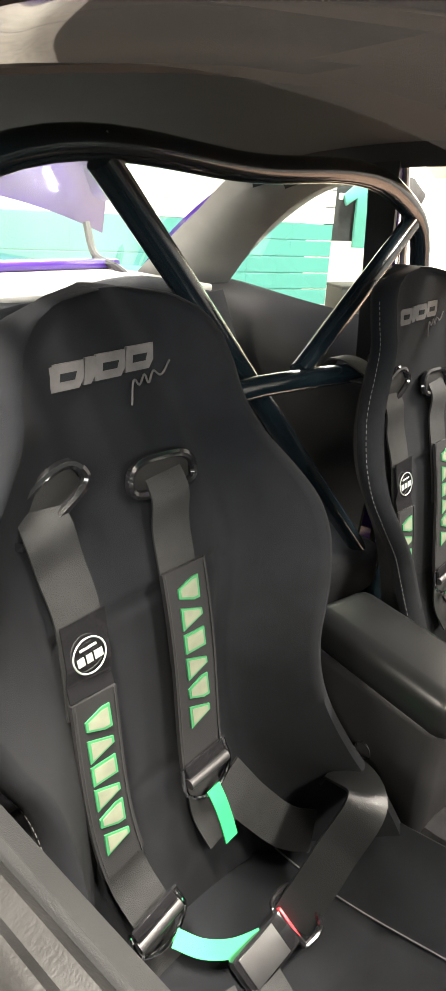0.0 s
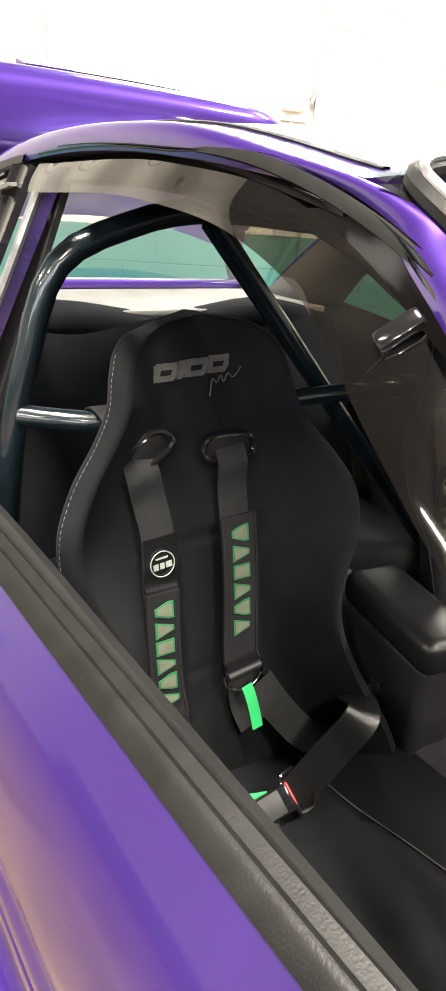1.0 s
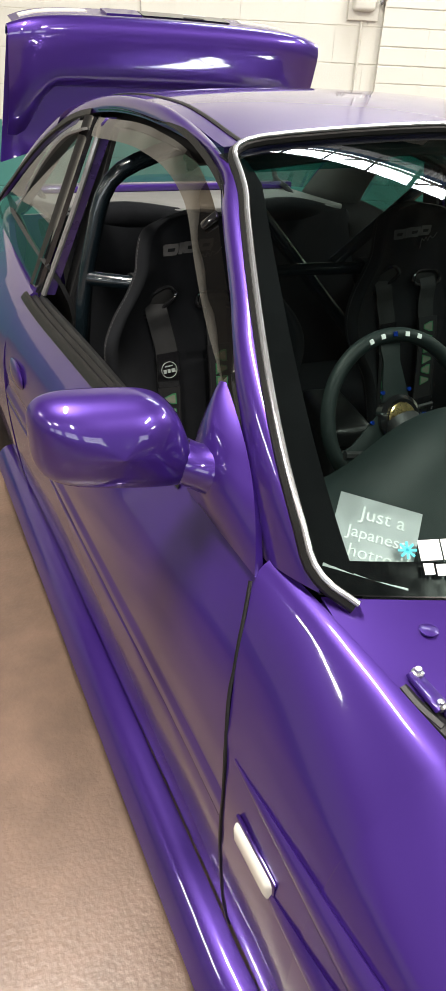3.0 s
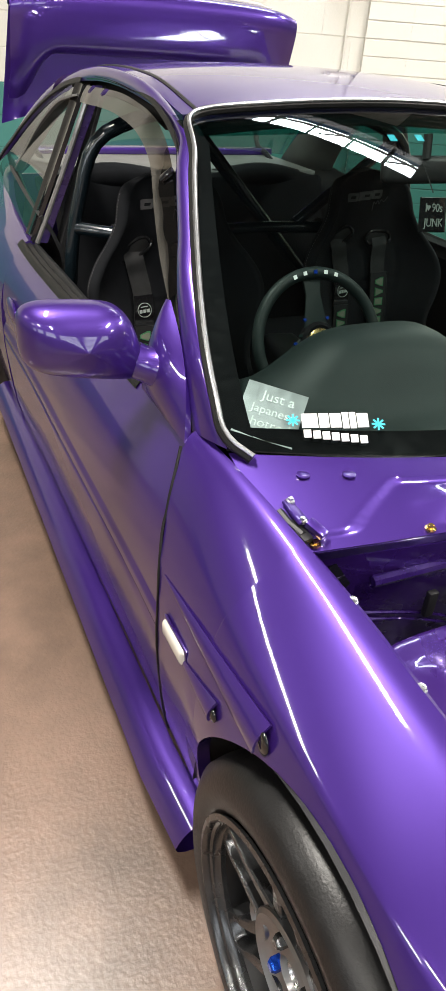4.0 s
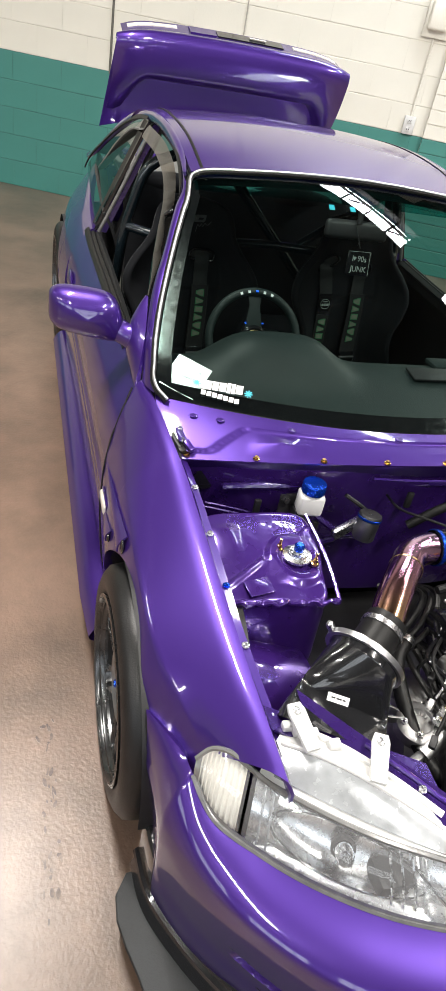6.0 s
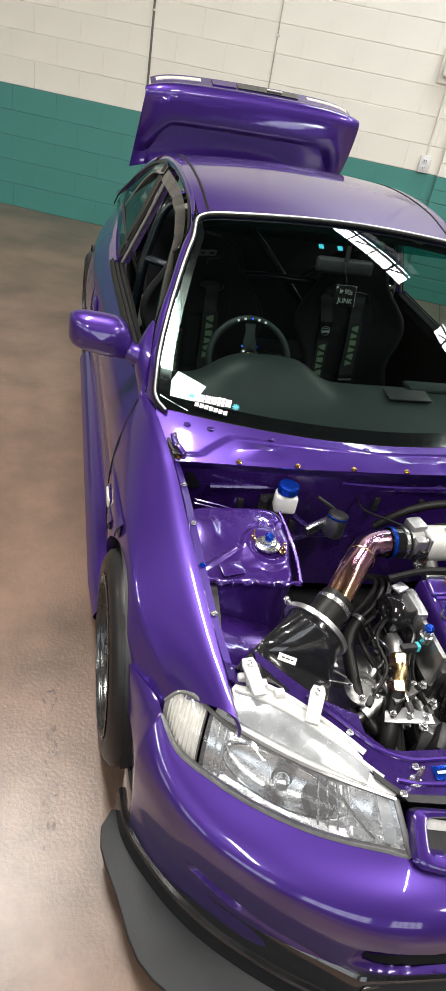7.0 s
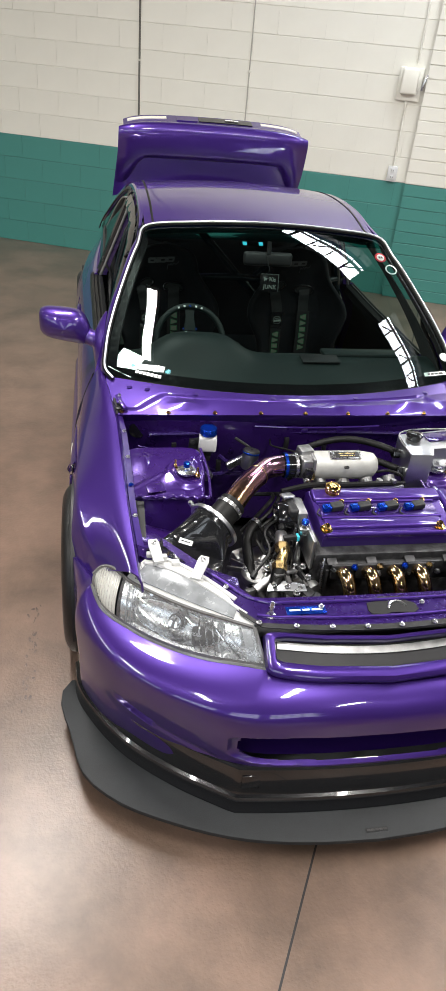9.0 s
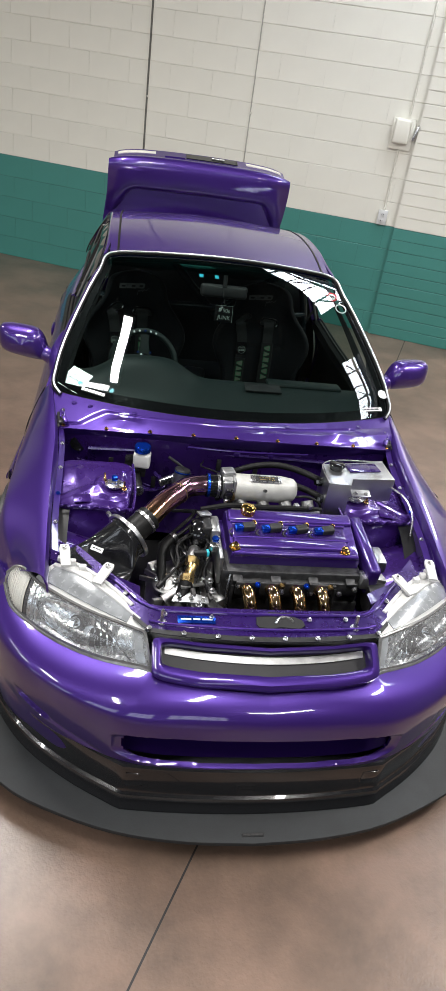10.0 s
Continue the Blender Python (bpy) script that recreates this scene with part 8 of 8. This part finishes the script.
def mirror_and_stickers():
    r = new("interior_mirror")
    r.parent = CAR
    part("mirror_body", rbox(0.22, 0.03, 0.06, pose(0.0, 1.13, 1.125, -10), 0.018, 3), BLACK, r)
    part("mirror_stem", tube([(0.0, 1.12, 1.15), (0.0, 1.13, 1.20)], 0.01, 8), BLACK, r)
    # toll tag panels at the top of the screen
    for u in (0.397, 0.46):
        m = basis(ws(u, 0.85, -0.004), (1, 0, 0), (0, 0.8, 0.45))
        part("screen_tag", rbox(0.018, 0.020, 0.0015, m, 0), CYAN, r)
    # decals on the screen
    d = new("screen_decals")
    d.parent = CAR
    m = basis(ws(0.112, 0.052, 0.004), (1, -0.42, 0.0), (0, 0.86, 0.5))
    x = -0.054
    for w in (0.026, 0.016, 0.018, 0.010, 0.010, 0.018):
        part("script_bar", bars(m @ pose(x + w / 2, 0.012 + 0.06 * x, 0, 0, 0, 4), [w], 0.026 if w > 0.011 else 0.030, 0.0), WHITEL, d)
        x += w + 0.002
    for k in range(7):
        part("script_bar", bars(m @ pose(-0.045 + 0.015 * k, -0.015 - 0.001 * k, 0, 0, 0, 4), [0.012], 0.014, 0.0), WHITEL, d)
    for q in (-0.068, 0.070):
        for a in (0, 45, 90, 135):
            part("star_decal", bars(m @ pose(q, 0.008, 0.0005, 0, 0, a), [0.022], 0.003, 0), CYAN, d)
    # round and square stickers low on the far side
    m = basis(ws(0.985, 0.12, 0.004), (1, 0.25, 0), (0, 0.85, 0.5))
    part("round_sticker", lathe([(0.022, 0), (0.022, 0.001), (0, 0.001)], m, 24), WHITEL, d)
    m = basis(ws(0.934, 0.043, 0.004), (1, 0.22, 0), (0, 0.85, 0.5))
    part("strip_sticker", bars(m, [0.105], 0.018, 0, 0.001), WHITEL, d)
    part("strip_writing", bars(m @ pose(0, 0, 0.001), [0.012, 0.014, 0.016, 0.02], 0.008, 0.004), BLACK, d)
    # round stickers on the far quarter of the screen
    m = basis(ws(0.947, 0.79, -0.003), (1, 0.2, 0), (0, 0.85, 0.5))
    part("round_sticker", lathe([(0.027, 0), (0.027, 0.001), (0, 0.001)], m, 24), RED, d)
    part("sticker_field", lathe([(0.018, 0.001), (0.018, 0.002), (0, 0.002)], m, 20), WHITEL, d)
    part("sticker_writing", bars(m @ pose(0, 0, 0.003), [0.008, 0.008], 0.012, 0.003), BLACK, d)
    m = basis(ws(0.960, 0.70, -0.003), (1, 0.2, 0), (0, 0.85, 0.5))
    part("ring_sticker", lathe([(0.028, 0), (0.028, 0.001), (0.022, 0.001), (0.022, 0)], m, 24), WHITEL, d)
    # card behind the screen
    p = thing("paper_card", "square silver foil card with white words behind the windscreen", "card")
    m = basis((-0.630, 0.600, 0.846), (0.86, -0.42, -0.02), (0.30, 0.78, 0.52)) @ pose(0, 0, 0, 0, 0, -14)
    part("card", rbox(0.104, 0.104, 0.0012, m, 0), CARD, p)
    part("card_words", letters("Just a", 0.026, m @ pose(0.006, 0.022, 0.0012)), WHITEL, p)
    part("card_words", letters("Japanese", 0.022, m @ pose(0.004, -0.004, 0.0012)), WHITEL, p)
    part("card_words", letters("hotrod", 0.024, m @ pose(0.006, -0.030, 0.0012)), WHITEL, p)
    j = thing("window_sticker", "dark square sticker with white hand lettering", "sticker")
    m = basis((0.015, 1.06, 1.040), (1, 0.10, -0.06), (0, 0.25, 1)) @ Matrix.Diagonal((0.85, 0.85, 1, 1))
    part("backing", rbox(0.104, 0.088, 0.002, m, 0.001), GLOSS, j)
    part("border", tube([m @ Vector((x, y, 0.002)) for x, y in ((-0.05, 0.042), (0.05, 0.042), (0.05, -0.042))], 0.0008, 5, 2), GREYW, j)
    part("words", letters("I  90s", 0.030, m @ pose(0, 0.008, 0.002)), GREYW, j)
    part("heart", plate([(0, -0.008), (0.008, 0.001), (0.006, 0.006), (0.002, 0.006), (0, 0.003), (-0.002, 0.006), (-0.006, 0.006), (-0.008, 0.001)], 0, 0.001, m @ pose(-0.022, 0.018, 0.002)), GREYW, j)
    part("words", letters("JUNK", 0.030, m @ pose(0.002, -0.030, 0.002)), GREYW, j)
    part("hanger", tube([(0.015, 1.075, 1.085), (0.0, 1.12, 1.15)], 0.0015, 5), BLACK, j)


for seat_x, slid in ((-0.382, 0.0), (0.345, 0.03)):
    seat(seat_x, "front bucket seats", math.copysign(1, seat_x)).location.y = slid
    harness(seat_x, "race harnesses").location.y = slid
cabin()
cage()
mirror_and_stickers()

# the body's middle line lies a little towards the passenger's side
for ob in CAR.children_recursive:
    if ob.type == 'MESH':
        for v in ob.data.vertices:
            v.co.x += 0.017 * max(0, v.co.x + 0.70)

# ---- wall: painted blocks, brick pier, conduit ----


def wall_pieces():
    COURSE, LONG, BAND = 0.2, 0.40, 1.0

    def block_mesh(name, w, h, d, material, seed):
        bm = bmesh.new()
        bmesh.ops.create_cube(bm, size=1)
        bmesh.ops.scale(bm, vec=(w, d, h), verts=bm.verts)
        lon = [e for e in bm.edges if abs(e.verts[0].co.x - e.verts[1].co.x) > w * 0.5]
        bmesh.ops.bevel(bm, geom=lon, offset=0.0035, segments=2, affect='EDGES', profile=0.5)
        r = random.Random(seed)
        for v in bm.verts:
            v.co += Vector((r.uniform(-1, 1), r.uniform(-1, 1), r.uniform(-1, 1))) * 0.0008
        me = bpy.data.meshes.new(name)
        bm.to_mesh(me)
        bm.free()
        me.materials.append(material)
        return me
    # blocks in running bond; the joints are painted over
    part("mortar", rbox(8.0, 0.01, CEIL, Matrix.Translation((-0.5, -0.0060, CEIL / 2)), 0), GROUT, NORTH, smooth=False)
    part("mortar", rbox(8.0, 0.001, BAND, Matrix.Translation((-0.5, -0.0118, BAND / 2)), 0), GROUT_T, NORTH, smooth=False)
    kinds = {m: [block_mesh("block", LONG - 0.003, COURSE - 0.004, 0.03, m, k) for k in range(4)] for m in (CREAM, TEAL)}
    rnd = random.Random(3)
    for j in range(16):
        z = (j + 0.5) * COURSE
        material = TEAL if j < 5 else CREAM
        for i in range(-6, 11):
            x = (i + (0.5 if j % 2 else 0.0)) * LONG
            if x > 3.85 or x < -2.4:
                continue
            ob = new("block", kinds[material][rnd.randrange(4)])
            ob.parent = NORTH
            ob.location = (x, rnd.uniform(-0.0008, 0.0008), z)
    # brick pier
    PX0, PX1, PZ = 3.49, 4.50, 0.1
    part("mortar", rbox(PX1 - PX0, 0.02, CEIL, Matrix.Translation(((PX0 + PX1) / 2, -0.039, CEIL / 2)), 0), GROUT, NORTH, smooth=False)
    part("mortar", rbox(PX1 - PX0 + 0.002, 0.004, BAND, Matrix.Translation(((PX0 + PX1) / 2, -0.0495, BAND / 2)), 0), GROUT_T, NORTH, smooth=False)
    bk = {m: [block_mesh("brick", 0.299, PZ - 0.006, 0.026, m, k) for k in range(3)] for m in (CREAM, TEAL)}
    for j in range(30):
        for i in range(4):
            x = PX0 + 0.15 + i * 0.30 
            ob = new("brick", bk[TEAL if j < 10 else CREAM][rnd.randrange(3)])
            ob.parent = NORTH
            ob.location = (x, -0.0425 + rnd.uniform(-0.0012, 0.0012), (j + 0.5) * PZ)
    # movement joint and conduits
    for x, r in ((0.99, 0.009), (1.99, 0.005)):
        c = thing("wall_conduit", "thin painted conduit running up the block wall", "conduit")
        c.matrix_world = ROOM
        part("pipe", tube([(x, -0.018, 0.985), (x, -0.018, CEIL)], r, 8), SEAM if r > 0.006 else FADED, c)
        for z in (1.72, 2.9):
            part("clip", rbox(0.03, 0.012, 0.018, Matrix.Translation((x, -0.02, z)), 0.003), GROUT, c)
    b = thing("junction_box", "cream painted switch box on the wall with conduit", "switch box")
    b.matrix_world = ROOM
    X = 3.36
    part("back_plate", rbox(0.19, 0.03, 0.24, Matrix.Translation((X, -0.03, 1.75)), 0.004), CREAM, b)
    part("cover", rbox(0.14, 0.06, 0.19, Matrix.Translation((X - 0.005, -0.07, 1.77)), 0.02, 3), CREAM, b)
    part("lever", rbox(0.02, 0.05, 0.12, pose(X + 0.115, -0.06, 1.77, 0, 14), 0.006), STEEL, b)
    part("conduit", tube([(X + 0.03, -0.025, 1.90), (X + 0.03, -0.025, CEIL)], 0.008, 10), CREAM, b)
    part("conduit", tube([(X, -0.025, 1.66), (X, -0.025, 1.12)], 0.008, 10), CREAM, b)
    o = thing("wall_socket", "white double socket plate low on the wall", "socket")
    o.matrix_world = ROOM
    part("plate", rbox(0.085, 0.03, 0.125, Matrix.Translation((X, -0.03, 1.065)), 0.006), WHITEP, o)
    for dz in (-0.028, 0.028):
        part("outlet", rbox(0.036, 0.008, 0.032, Matrix.Translation((X, -0.047, 1.065 + dz)), 0.006), WHITEP, o)
        for dx in (-0.007, 0.007):
            part("slot", rbox(0.004, 0.004, 0.011, Matrix.Translation((X + dx, -0.0505, 1.068 + dz)), 0), GLOSS, o)
    # saw-cut joints in the floor
    for a, bb in (((-0.10, -0.83), (-0.85, -2.20)), ((-0.10, -0.83), (3.5, 6.7))):
        a, bb = Vector((*a, 0.001)), Vector((*bb, 0.001))
        d = bb - a
        m = basis((a + bb) / 2, d, (0, 0, 1))
        f = part("floor_joint", rbox(d.length, 0.0016, 0.006, m, 0), BLACK)
        tagged(f, "dark narrow joint in the concrete floor", "floor joint", kind="structure")


def shirt_rack():
    """A rail of dark shirts in the bright side room."""
    r = thing("clothes_rack", "steel clothes rail hung with dark printed shirts", "clothes rack")
    r.matrix_world = ROOM @ pose(6.95, 2.75, -0.10)
    for x in (-0.6, 0.6):
        part("upright", tube([(x, 0, 0.13), (x, 0, 1.62)], 0.014, 8), STEEL, r)
        part("foot", rbox(0.04, 0.5, 0.03, pose(x, 0, 0.115), 0.006), STEEL, r)
    part("rail", tube([(-0.6, 0, 1.60), (0.6, 0, 1.60)], 0.014, 8), STEEL, r)
    out = [(-0.22, 0.0), (0.22, 0.0), (0.23, 0.50), (0.36, 0.42), (0.40, 0.52), (0.20, 0.68), (0.08, 0.70), (0.0, 0.66), (-0.08, 0.70), (-0.20, 0.68), (-0.40, 0.52), (-0.36, 0.42), (-0.23, 0.50)]
    for i, (x, z) in enumerate(((-0.34, 0.86), (0.30, 0.86), (-0.02, 0.80))):
        sh = part("shirt", plate(out, -0.02, 0.02, pose(x, -0.03 - 0.05 * i, z, 90), 0.01), DRESS if i < 2 else TEAL, r)
        part("shirt_print", bars(pose(x, -0.056 - 0.05 * i, z + 0.45, 90), [0.05, 0.07, 0.04], 0.06, 0.01), WHITEL if i != 1 else CYAN, sh)
        part("hook", tube([(x, -0.02, z + 0.69), (x, 0, 1.60)], 0.004, 6), STEEL, r)
    for x, m in ((-0.35, BLACK), (0.15, WHITEP)):
        b = thing("storage_crate", "open plastic crate of folded goods on the floor", "crate", "crates under the shirts")
        b.matrix_world = ROOM @ pose(6.95 + x, 2.40, 0)
        part("box", rbox(0.42, 0.32, 0.34, pose(0, 0, 0.17), 0.02), m, b)
        part("crate_rim", rbox(0.46, 0.36, 0.03, pose(0, 0, 0.33), 0.01), m, b)


wall_pieces()
shirt_rack()
